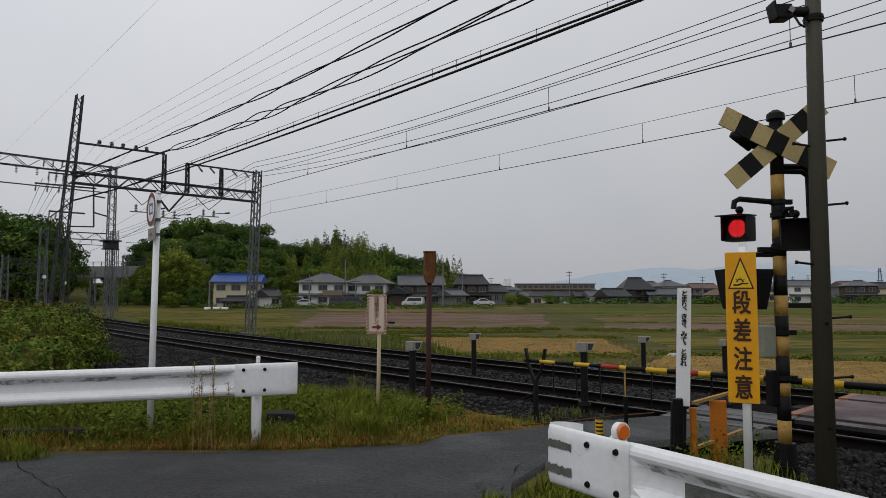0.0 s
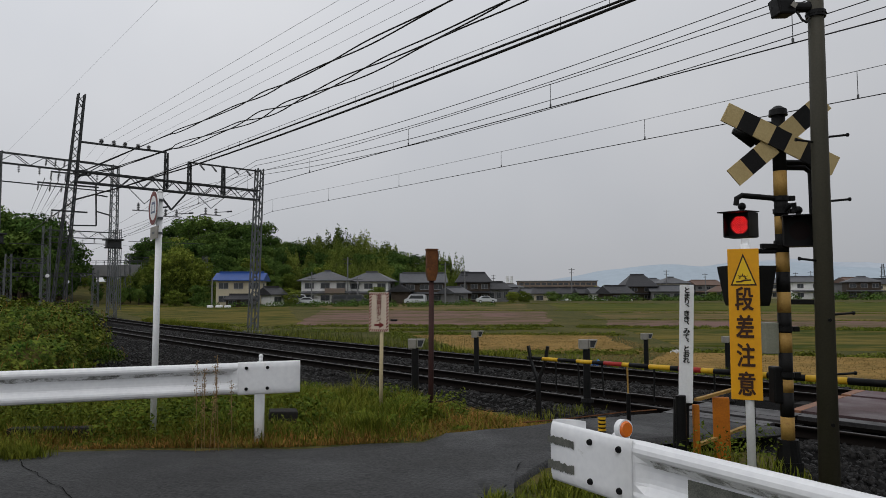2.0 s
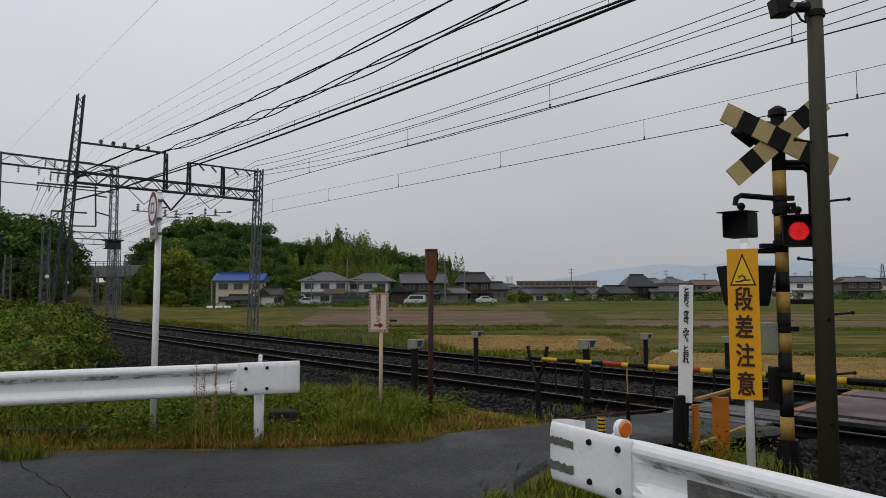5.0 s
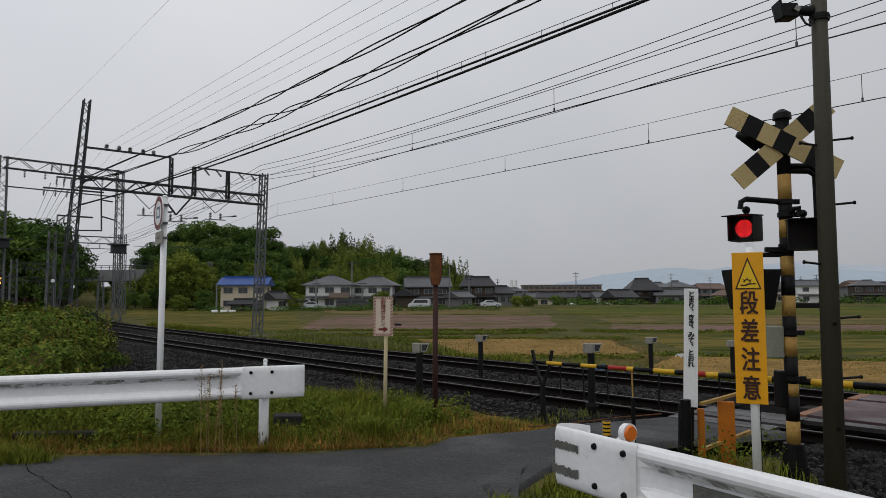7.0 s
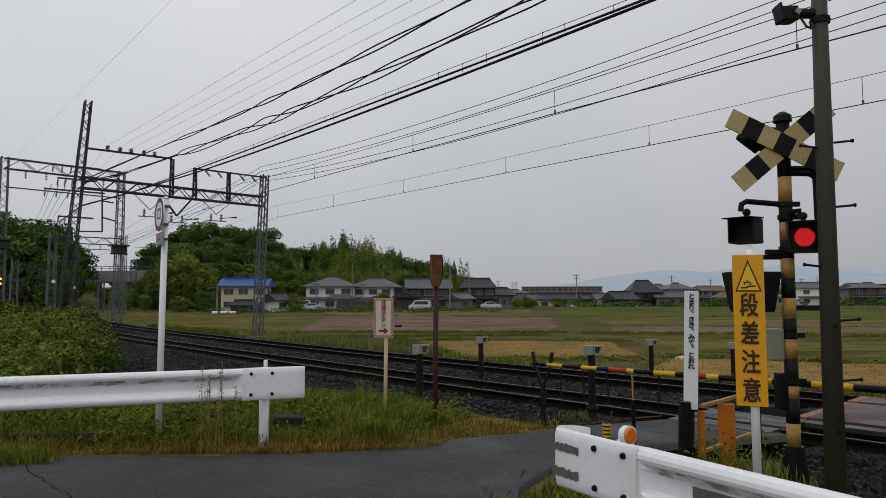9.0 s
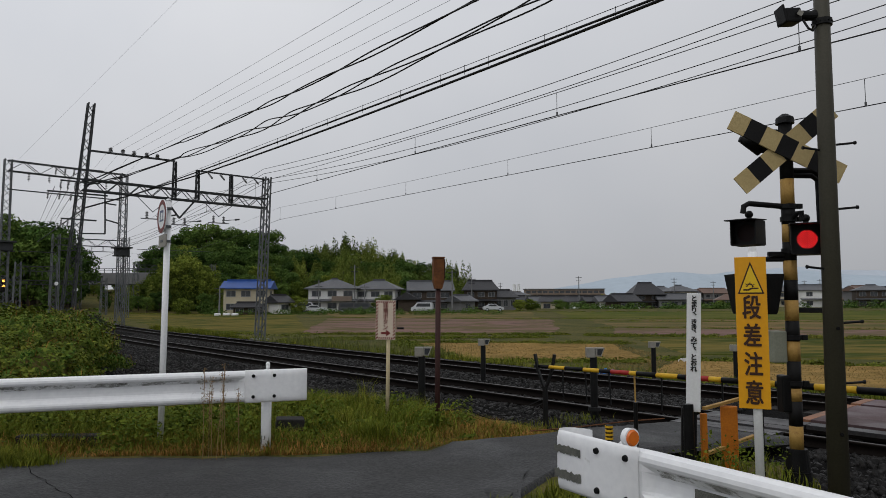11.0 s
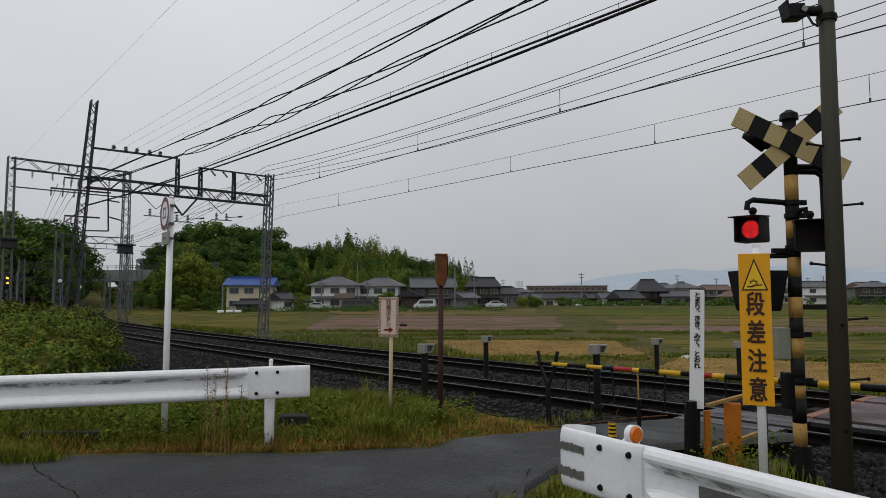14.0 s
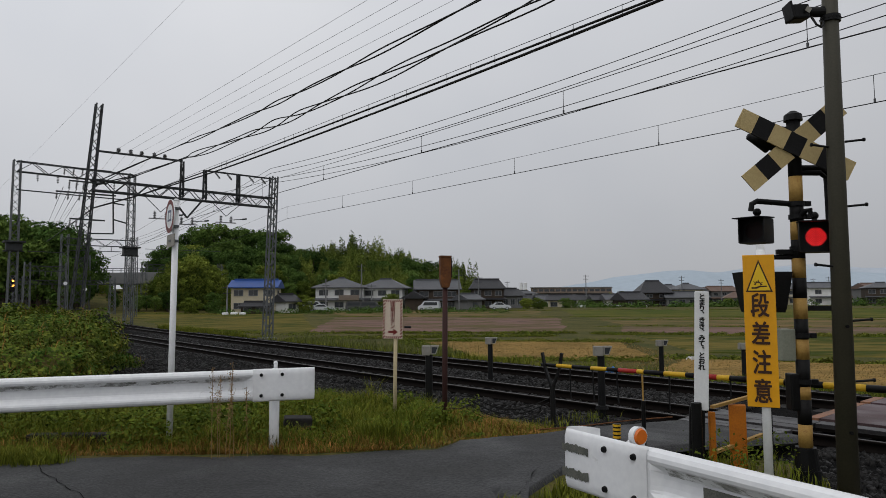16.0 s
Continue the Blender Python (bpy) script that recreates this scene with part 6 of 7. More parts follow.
def village():
    house(pose(-36.0, 120, -0.3, 0, 0, 4), 7.6, 5, 4.5, 1.3, M_WALLCREAM, M_ROOFBLUE, "cream two-storey house with a bright blue roof", ridge=7.7, skirt=False, windows=3)
    house(pose(-34.6, 115, -0.3, 0, 0, 3), 4.2, 3, 1.2, 0.7, M_WALLBROWN, M_ROOFDARK, "low brown shed with a dark tiled roof", ridge=3.9, storeys=1, windows=2)
    house(pose(-30.4, 119, -0.3, 0, 0, 60), 3.2, 2.8, 2.0, 1.2, M_WALLWHITE, M_ROOFDARK, "small white gabled outbuilding", ridge=3.3, storeys=1, windows=1)
    house(pose(-23.6, 136, -0.3, 0, 0, 3), 9.2, 7.5, 4.7, 1.9, M_WALLWHITE, M_ROOFGREY, "white two-storey house with a grey hipped roof and tan balcony", ridge=1.2, balcony=2.0, over=0.8)
    house(pose(-15.0, 139, -0.3, 0, 0, -6), 8.0, 7, 4.6, 1.8, M_WALLWHITE, M_ROOFGREY, "white two-storey house with solar panels on its hipped roof", ridge=2.5, over=0.8, panels=True)
    house(pose(-4.6, 140, -0.3, 0, 0, 6), 8.4, 7, 4.3, 1.9, M_WALLBROWN, M_ROOFGREY, "brown timber house with a grey gabled roof", ridge=8.6)
    house(pose(-8.6, 136, -0.3, 0, 0, 80), 4, 3.6, 2.6, 1.3, M_WALLBROWN, M_ROOFDARK, "dark brown timber barn", ridge=4.2, storeys=1, windows=1)
    house(pose(6.2, 151, -0.3, 0, 0, 2), 6.8, 6, 4.6, 2.0, M_WALLBROWN, M_ROOFDARK, "dark timber farmhouse with a black tiled roof", ridge=5.5)
    house(pose(10.6, 153, -0.3, 0, 0, 30), 5.5, 5, 3.0, 1.6, M_WALLGREY, M_ROOFDARK, "grey gabled house beside the farmhouse", ridge=5.6, storeys=1)
    house(pose(1.8, 137, -0.3, 0, 0, 50), 4.5, 3.5, 2.2, 1.1, M_WALLGREY, M_ROOFGREY, "small grey shed with a pitched roof", ridge=4.6, storeys=1, windows=1)
    house(pose(54.5, 193, -0.4, 0, 0, 0), 7.2, 7, 4.0, 3.3, M_WALLBROWN, M_ROOFDARK, "temple-like hall with a high dark tiled roof", ridge=4.0, over=1.2, windows=2)
    house(pose(62.5, 190, -0.4, 0, 0, -4), 11, 6, 2.6, 1.6, M_WALLGREY, M_ROOFGREY, "long low house with a grey tiled roof", ridge=11.2, storeys=1, windows=4)
    house(pose(66.3, 200, -0.4, 0, 0, 8), 7.5, 7, 5.0, 1.7, M_WALLCREAM, M_ROOFGREY, "cream two-storey house with a grey roof", ridge=2.0)
    rng = random.Random(11)
    walls = (("white", M_WALLWHITE), ("cream", M_WALLCREAM), ("brown timber", M_WALLBROWN), ("grey", M_WALLGREY))
    roofs = (("grey", M_ROOFGREY), ("dark", M_ROOFDARK), ("grey", M_ROOFGREY), ("brown", M_ROOFBROWN))
    x = 0.085
    while x < 0.74:
        y = rng.uniform(235, 330) if x > 0.28 else rng.uniform(300, 400) if x < 0.11 else rng.uniform(425, 520)
        if x > 0.4:
            y = rng.uniform(205, 300)
        (wn1, wm), (rn, rm) = rng.choice(walls), rng.choice(roofs)
        st = rng.choice((1, 2, 2))
        w = rng.uniform(7, 12)
        gable = rng.random() < 0.5
        house(pose(x * y, y, -0.5, 0, 0, rng.uniform(-25, 25)), w, rng.uniform(6, 8), 2.7 * st, rng.uniform(1.4, 2.2), wm, rm, f"{wn1} {'two-storey' if st == 2 else 'single-storey'} village house with a {rn} {'gabled' if gable else 'hipped'} roof", ridge=w + 0.1 if gable else w * 0.3, storeys=st, windows=rng.choice((2, 3)))
        x += rng.uniform(0.009, 0.022)
    for k in range(15):
        u = 0.05 + k * 0.0165 + rng.uniform(-0.004, 0.004)
        y = rng.uniform(172, 225)
        (wn1, wm), (rn, rm) = rng.choice(walls), rng.choice(roofs[:2])
        w = rng.uniform(6, 10)
        house(pose(u * y, y, -0.8, 0, 0, rng.uniform(-20, 20)), w, 6, 2.5, rng.uniform(1.2, 1.9), wm, rm, f"low {wn1} village house with a {rn} gabled roof", ridge=w + 0.1, storeys=1, windows=2)
    # long apartment block
    g = thing("apartment_block", pose(68.8, 420, -2.6), "long brown five-storey apartment block with rows of balconies", "apartment block")
    bm = bmesh.new()
    box(bm, (0, 0, 5.6), (48, 10, 12.2))
    part("wall", bm, M_WALLTAN, g)
    bm = bmesh.new()
    box(bm, (0, 0, 11.95), (49, 11, 0.5))
    part("roof", bm, M_CONCRETE, g)
    for s in range(4):
        for k in range(14):
            bm = bmesh.new()
            box(bm, (-22.3 + k * 3.42, -5.1, 1.9 + s * 2.75), (2.6, 0.1, 1.5))
            part("window", bm, M_PANE, g)
        bm = bmesh.new()
        box(bm, (0, -5.6, 0.75 + s * 2.75), (47.6, 1.2, 0.9))
        part("balcony", bm, M_WALLTAN if s % 2 else M_WALLGREY, g)
    for k, x in enumerate((36.6, 38.9)):
        g = thing("white_chimney", pose(x, 400, -0.5), "tall white chimney far behind the roofs", "chimney", "pair of white chimneys")
        bm = bmesh.new()
        rod(bm, (0, 0, 0), (0, 0, 12.5), 0.95, 0.9, 20)
        part("stack", bm, M_WHITECLEAN, g)


village()


# ---- poles of the village ----
def village_pole(x, y, h, label="grey concrete utility pole among the houses", r=0.17):
    g = thing("utility_pole", pose(x, y, -0.6), label, "utility pole", "utility poles of the village")
    bm = bmesh.new()
    rod(bm, (0, 0, 0), (0, 0, h), r, r * 0.6, 8)
    part("shaft", bm, M_CONCRETE if r < 0.2 else M_GALVDARK, g)
    for z, w in ((h - 0.4, 1.8), (h - 1.3, 1.4)):
        bm = bmesh.new()
        bar(bm, (-w / 2, 0, z), (w / 2, 0, z), 0.12)
        part("cross_arm", bm, M_GALVDARK, g)


for x, y, h in ((-19.0, 132, 9.5), (-38.5, 112, 5), (-25.2, 128, 6.5), (0.0, 134, 8.5), (36.3, 195, 9.5), (63.5, 195, 9.0), (4.2, 146, 7.5), (113, 210, 9), (134, 260, 10), (-16.5, 128, 5.5), (88, 230, 9), (17, 240, 9)):
    village_pole(x, y, h)


def pylon(m):
    g = thing("power_pylon", m, "grey lattice transmission tower far away", "power pylon")
    bm = bmesh.new()
    lattice(bm, (0, 0, 0), (0, 0, 27), 5, 1.2, 3.2, 0.35, 0.22)
    part("tower", bm, M_GALV, g)
    for z, w in ((16, 8), (20, 7), (24, 6)):
        bm = bmesh.new()
        bar(bm, (-w / 2, 0, z), (w / 2, 0, z), 0.4)
        part("cross_arm", bm, M_GALV, g)


pylon(pose(380, 590, -0.5, 0, 0, 20))


# ---- parked cars ----
def car(m, paint, label, van=False):
    g = thing("parked_car", m, label, "car", "cars parked by the houses")
    bm = bmesh.new()
    if van:
        out = [(-2.0, 0.35), (-2.05, 0.9), (-1.95, 1.75), (-1.7, 1.88), (0.9, 1.88), (1.5, 1.15), (2.0, 0.98), (2.1, 0.5), (2.0, 0.3)]
    else:
        out = [(-2.1, 0.32), (-2.15, 0.75), (-2.0, 0.98), (-1.45, 1.05), (-0.9, 1.45), (0.35, 1.48), (1.0, 1.02), (1.95, 0.86), (2.15, 0.6), (2.1, 0.3)]
    prism(bm, out, -0.82, 0.82)
    bmesh.ops.bevel(bm, geom=bm.edges[:], offset=0.07, segments=2, affect="EDGES")
    part("body", bm, paint, g, smooth=False)
    for s in (-1, 1):
        bm = bmesh.new()
        if van:
            prism(bm, [(-1.7, 1.1), (1.1, 1.1), (0.75, 1.7), (-1.65, 1.7)], s * 0.815, s * 0.83)
        else:
            prism(bm, [(-1.25, 1.02), (0.8, 1.0), (0.3, 1.38), (-0.8, 1.36)], s * 0.815, s * 0.83)
        part("side_window", bm, M_PANE, g)
        for x in (-1.3, 1.3):
            bm = bmesh.new()
            rod(bm, (x, s * 0.68, 0.32), (x, s * 0.86, 0.32), 0.32, seg=18)
            w = part("wheel", bm, M_TYRE, g)
            bm = bmesh.new()
            rod(bm, (x, s * 0.855, 0.32), (x, s * 0.87, 0.32), 0.19, seg=14)
            part("rim", bm, M_CARPAINT, w)


for x, y, rz, paint, van, label in ((-24.9, 123, 12, M_CARPAINT, False, "silver saloon car parked by the field"), (-27.6, 128, 20, M_CARPAINT, True, "silver-grey van parked by a hedge"), (-19.2, 127, 8, M_CARDARK, True, "dark grey van under the carport"), (-16.5, 127, 0, M_CARDARK, True, "dark car beside the white house"), (-5.6, 128, 170, M_CARPAINT, True, "white van parked by the brown house"), (8.3, 138, 5, M_CARPAINT, False, "white car parked by the farmhouse")):
    car(pose(x, y, ground_z(x, y), 0, 0, rz), paint, label, van)


# ---- viaduct and hills ----
def viaduct():
    g = thing("viaduct", pose(-78, 158, 0, 0, 0, -6), "grey concrete road viaduct on square piers", "viaduct")
    bm = bmesh.new()
    box(bm, (-10, 0, 7.2), (70, 9, 2.6), bevel=0.1)
    part("deck", bm, M_CONCRETE, g)
    for x in (-38, -22, -6, 10):
        bm = bmesh.new()
        box(bm, (x, 0, 2.5), (1.6, 5, 8.5), bevel=0.1)
        part("pier", bm, M_CONCRETE, g)
    for k in range(35):
        bm = bmesh.new()
        box(bm, (-43 + k * 2, -4.3, 9.0), (0.12, 0.12, 1.0))
        part("rail_post", bm, M_GALVDARK, g)
    bm = bmesh.new()
    box(bm, (-10, -4.3, 9.45), (70, 0.1, 0.12))
    box(bm, (-10, -4.3, 9.0), (70, 0.08, 0.08))
    part("railing", bm, M_GALVDARK, g)


viaduct()


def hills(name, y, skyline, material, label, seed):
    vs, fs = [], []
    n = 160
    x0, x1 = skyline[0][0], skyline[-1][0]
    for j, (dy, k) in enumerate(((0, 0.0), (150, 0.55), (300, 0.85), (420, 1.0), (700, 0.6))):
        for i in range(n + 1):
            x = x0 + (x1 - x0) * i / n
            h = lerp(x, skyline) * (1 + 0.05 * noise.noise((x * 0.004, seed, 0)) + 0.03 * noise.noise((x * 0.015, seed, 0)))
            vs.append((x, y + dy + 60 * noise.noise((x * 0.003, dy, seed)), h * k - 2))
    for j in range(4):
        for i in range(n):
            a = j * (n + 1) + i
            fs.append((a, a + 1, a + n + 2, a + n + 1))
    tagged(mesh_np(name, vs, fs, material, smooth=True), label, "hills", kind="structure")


hills("backdrop_hills", 3300, ((-3200, 40), (-600, 50), (0, 30), (300, 40), (500, 66), (730, 104), (870, 128), (1005, 145), (1145, 156), (1283, 162), (1420, 152), (1560, 168), (1700, 172), (1834, 176), (1970, 166), (2160, 146), (2600, 130), (3200, 100)), M_MOUNT, "blue-grey hills with rain haze put into their colour and faint glow", 3.0)
hills("backdrop_far_hills", 3800, ((-3500, 60), (-500, 70), (200, 50), (700, 84), (1100, 120), (1600, 165), (1900, 205), (2200, 208), (2800, 180), (3500, 120)), M_MOUNTFAR, "paler far ridge behind the hills, haze put into its colour and faint glow", 7.0)


# ---- low white sheets in the far grass ----
def white_sheet(x, y, w):
    g = thing("covered_bundle", pose(x, y, ground_z(x, y)), "low bundle under a white sheet in the far grass", "bundle", "white bundles in the grass")
    bm = bmesh.new()
    box(bm, (0, 0, 0.2), (w, 0.7, 0.44), bevel=0.15)
    part("sheet", bm, M_WHITECLEAN, g)


for x, y, w in ((-37.4, 108, 0.9), (-36.1, 108.5, 1.1), (-34.6, 108, 1.0), (30, 170, 3.5), (39, 172, 4.0), (45, 168, 2.5)):
    white_sheet(x, y, w)


# ---- crushed stone on the bed ----
def stones(name, n, s0, s1, v0, v1, size, seed, label, keep):
    rng = np.random.default_rng(seed)
    out = []
    while len(out) < n:
        s = s0 + (s1 - s0) * rng.random() ** 1.5
        v = rng.uniform(v0, v1)
        if v < bed_edge(s) - 0.15 or not keep(s, v):
            continue
        p = on_track(s, v)
        z = -0.345 if v < -1.3 or v > 5 else -0.34 if min(abs(v), abs(v - SPACING)) < 0.8 else -0.315
        z -= max(0.0, v - 5.2) * 0.35
        out.append((p.x, p.y, z + rng.uniform(0.0, 0.025)))
    c = np.array(out)[:, None, :]
    cube = np.array([(x, y, z) for x in (-1, 1) for y in (-1, 1) for z in (-1, 1)], float)
    half = size * rng.uniform(0.55, 1.25, (n, 1, 1)) * rng.uniform(0.6, 1.15, (n, 1, 3))
    v = cube[None] * half * rng.uniform(0.55, 1.15, (n, 8, 3))
    q = rng.normal(size=(n, 4))
    q /= np.linalg.norm(q, axis=1)[:, None]
    w, x, y, z = q.T
    R = np.stack((1 - 2 * (y * y + z * z), 2 * (x * y - w * z), 2 * (x * z + w * y), 2 * (x * y + w * z), 1 - 2 * (x * x + z * z), 2 * (y * z - w * x), 2 * (x * z - w * y), 2 * (y * z + w * x), 1 - 2 * (x * x + y * y)), 1).reshape(n, 3, 3)
    v = np.einsum("nij,nkj->nki", R, v) + c
    quad = np.array(((0, 1, 3, 2), (4, 6, 7, 5), (0, 4, 5, 1), (2, 3, 7, 6), (0, 2, 6, 4), (1, 5, 7, 3)))
    f = (np.arange(n)[:, None, None] * 8 + quad[None]).reshape(-1, 4)
    ob = mesh_np(name, v.reshape(-1, 3), f, M_STONE)
    tagged(ob, label, "ballast", kind="stuff")


def off_rail(s, v):
    for off in (0.0, SPACING):
        for side in (-1, 1):
            if abs(v - off - side * GAUGE / 2) < 0.09:
                return False
    return not (s < 11.15 and -1.1 < v < 4.2)


def off_road(s, v):
    p = on_track(s, v)
    return p.y < lerp(p.x, ((0.95, 6.5), (1.9, 7.4), (3.0, 8.1), (4.55, 8.95), (5.2, 9.3), (6.0, 30)))


stones("ballast_stones", 34000, 10.5, 40, -5.2, 5.6, 0.042, 1, "dark wet crushed stone round the sleepers", off_rail)
stones("ballast_stones_near", 15000, 2.5, 11.2, -4.0, 0.1, 0.04, 2, "dark wet crushed stone beside the crossing", lambda s, v: off_road(s, v) and not (abs(v + GAUGE / 2) < 0.09))


# ---- grass and weeds ----
ROAD_EDGE = ((-16, 7.2), (-8, 7.35), (-4.8, 7.48), (-3.33, 7.6), (-1.77, 7.62), (-0.29, 7.92), (-0.03, 8.3), (1.27, 8.77), (1.62, 9.15), (2.45, 9.73), (3.22, 10.42))


def blades(name, points, heights, width, material, label, seed, lean=0.35, category="grass"):
    rng = np.random.default_rng(seed)
    p = np.asarray(points, float)
    h = np.asarray(heights, float)[:, None]
    n = len(p)
    a = rng.uniform(0, 2 * np.pi, n)
    d = np.stack((np.cos(a), np.sin(a), np.zeros(n)), 1)
    side = np.stack((-np.sin(a), np.cos(a), np.zeros(n)), 1) * width * rng.uniform(0.6, 1.4, (n, 1))
    k = lean * rng.uniform(0.2, 1.6, (n, 1)) * h
    up = np.array((0, 0, 1.0))
    m1 = p + up * h * 0.55 + d * k * 0.3
    tip = p + up * h * (1 - 0.25 * lean) + d * k
    v = np.stack((p - side, p + side, m1 - side * 0.8, m1 + side * 0.8, tip), 1).reshape(-1, 3)
    f = (np.arange(n)[:, None, None] * 5 + np.array(((0, 1, 2), (1, 3, 2), (2, 3, 4)))[None]).reshape(-1, 3)
    return tagged(mesh_np(name, v, f, material), label, category, kind="stuff")


def leaves(name, pts, nor, size, material, label, seed, category="weeds"):
    rng = np.random.default_rng(seed)
    p, nor = np.asarray(pts, float), np.asarray(nor, float)
    n = len(p)
    nor = nor + rng.normal(scale=0.55, size=(n, 3))
    nor /= np.linalg.norm(nor, axis=1)[:, None]
    u = np.cross(nor, rng.normal(size=(n, 3)))
    u /= np.linalg.norm(u, axis=1)[:, None]
    w = np.cross(nor, u)
    s = size * rng.uniform(0.5, 1.4, (n, 1))
    droop = -nor * s * 0.25
    v = np.stack((p - u * s, p + w * s * 0.6 - u * s * 0.2, p + u * s + droop, p - w * s * 0.6 - u * s * 0.2), 1).reshape(-1, 3)
    f = (np.arange(n)[:, None, None] * 4 + np.array(((0, 3, 2), (0, 2, 1)))[None]).reshape(-1, 3)
    return tagged(mesh_np(name, v, f, material), label, category, kind="stuff")


def verge():
    rng = random.Random(8)
    green, gh, straw, sh = [], [], [], []
    while len(green) < 70000:
        x = rng.uniform(-9.5, 2.9)
        e = lerp(x, ROAD_EDGE)
        y = e + 4.6 * rng.random() ** 1.5 - 0.03
        v, s = across(x, y)
        be = bed_edge(s)
        if v > be + 0.55 * noise.noise((x * 0.8, y * 0.8, 0)):
            continue
        clump = 0.5 + 0.8 * noise.noise((x * 1.6, y * 1.6, 4)) + 0.4 * noise.noise((x * 5, y * 5, 9))
        if rng.random() > clump + 0.45:
            continue
        d = y - e
        tall = lerp(x, ((-9, 0.28), (-3, 0.26), (-0.6, 0.25), (-0.1, 0.18), (0.2, 0.13), (2.9, 0.09)))
        tall *= lerp(d, ((0, 0.35), (0.35, 0.8), (0.9, 1.1)))
        h = tall * rng.uniform(0.45, 1.35) * (0.75 + 0.5 * clump)
        z = max(ground_z(x, y), -0.4) - 0.02
        dry = lerp(d, ((0, 0.82), (0.25, 0.55), (0.5, 0.18), (1.2, 0.06))) if x < -0.2 else 0.75
        if rng.random() < dry:
            straw.append((x, y, z))
            sh.append(h * 0.9)
        else:
            green.append((x, y, z))
            gh.append(h)
    # tufts that have crept out on the asphalt, and rank clumps by the posts
    for cx, cy, r, hh, n in ((-4.75, 7.25, 0.35, 0.16, 1500), (-4.35, 7.1, 0.22, 0.13, 800), (-5.3, 7.15, 0.4, 0.15, 1200), (-0.95, 8.2, 0.25, 0.3, 700), (-1.5, 11.6, 0.12, 0.55, 40), (-0.2, 9.0, 0.2, 0.3, 500), (0.5, 9.3, 0.4, 0.13, 400), (1.25, 9.7, 0.5, 0.12, 160), (1.9, 10.3, 0.4, 0.12, 110)):
        for k in range(n):
            x, y = cx + rng.gauss(0, r * 0.5), cy + rng.gauss(0, r * 0.4)
            green.append((x, y, -0.02 if y < 9 else -0.12))
            gh.append(hh * rng.uniform(0.4, 1.2))
    blades("verge_grass", green, gh, 0.004, M_GRASS, "rank green grass on the verge", 1, 0.5)
    blades("dry_verge_grass", straw, sh, 0.0035, M_STRAW, "tan dry grass along the lane's edge", 2, 0.8)
    # by the near guardrail and the signs
    pts, hs = [], []
    while len(pts) < 6000:
        x, y = rng.uniform(0.3, 3.4), rng.uniform(4.4, 7.4)
        if y > 5.6 + (x - 0.45) * 1.05 + 0.1 or (x > 3.25 and y < 7):
            continue
        c = 0.5 + noise.noise((x * 2, y * 2, 2))
        if rng.random() < (c + 0.3) * (1.0 if x < 1.5 else 0.16):
            pts.append((x, y, -0.03))
            hs.append(rng.uniform(0.05, 0.16) * (0.6 + c) * (1.0 if x < 1.5 else 0.7))
    blades("roadside_grass", pts, hs, 0.005, M_GRASS, "short green grass round the signs and guardrail", 3, 0.5)
    # reeds and weeds on the field's side of the tracks
    pts, hs, p2, h2 = [], [], [], []
    while len(pts) < 15000:
        s = rng.uniform(6, 52)
        v = 5.9 + abs(rng.gauss(0, 0.55)) + (rng.uniform(0, 2.0) if 22 < s < 34 else 0)
        p = on_track(s, v)
        c = 0.5 + noise.noise((p.x * 0.7, p.y * 0.7, 3))
        if rng.random() > c + 0.35:
            continue
        z = ground_z(p.x, p.y) - 0.02
        if 21 < s < 33 and rng.random() < 0.35:
            p2.append((p.x, p.y, z))
            h2.append(rng.uniform(0.5, 1.0))
        else:
            pts.append((p.x, p.y, z))
            hs.append(rng.uniform(0.2, 0.55) * (0.6 + c))
    blades("bank_weeds", pts, hs, 0.012, M_GRASS, "green weeds along the far bank of the tracks", 4, 0.5, "weeds")
    blades("pale_reeds", p2, h2, 0.007, M_REED, "pale green reeds along the far bank of the tracks", 5, 0.3, "reeds")
    # weedy balks between the fields, in low clumps
    rng2 = np.random.default_rng(66)
    P, N = [], []
    lines = (((0.3, 27.6), (7.6, 26.6)), ((9.6, 37.5), (-3, 39.8)), ((-3, 39.8), (0.3, 27.6)), ((8.4, 27.8), (22, 21.5)), ((5, 21.2), (13.2, 16.0)), ((-12, 50.6), (8, 47.2)), ((9, 46), (44, 34.6)), ((10, 45), (30, 38)), ((11, 57.5), (60, 44.5)), ((14, 76.5), (74, 62)), ((14, 88), (85, 66)), ((-10, 46), (-26, 62)), ((-20, 97), (13, 87)), ((-27, 124), (17, 130)), ((17, 132), (125, 130)), ((-30, 105), (-60, 118)), ((-11, 42), (0, 44)), ((-9, 44), (6, 44)))
    for (ax, ay), (bx, by) in lines:
        far = math.hypot((ax + bx) / 2, (ay + by) / 2)
        for k in range(int(math.hypot(bx - ax, by - ay) * (7 if far < 55 else 2.2))):
            t = rng2.random()
            spread = 0.22 if far < 55 else 0.35
            cx, cy = ax + (bx - ax) * t + rng2.normal(0, spread), ay + (by - ay) * t + rng2.normal(0, spread)
            if across(cx, cy)[0] < 6.3:
                continue
            m = 110 if far < 55 else 60
            r = rng2.uniform(0.2, 0.7) * (1 if far < 55 else 1.8)
            h = rng2.uniform(0.06, 0.24)
            d = rng2.normal(size=(m, 3))
            d[:, 2] = np.abs(d[:, 2])
            d /= np.linalg.norm(d, axis=1)[:, None]
            P.append(np.array((cx, cy, ground_z(cx, cy) + 0.02)) + d * np.array((r, r * 0.6, h)) * rng2.uniform(0.4, 1.05, (m, 1)))
            N.append(d + np.array((0, 0, 0.6)))
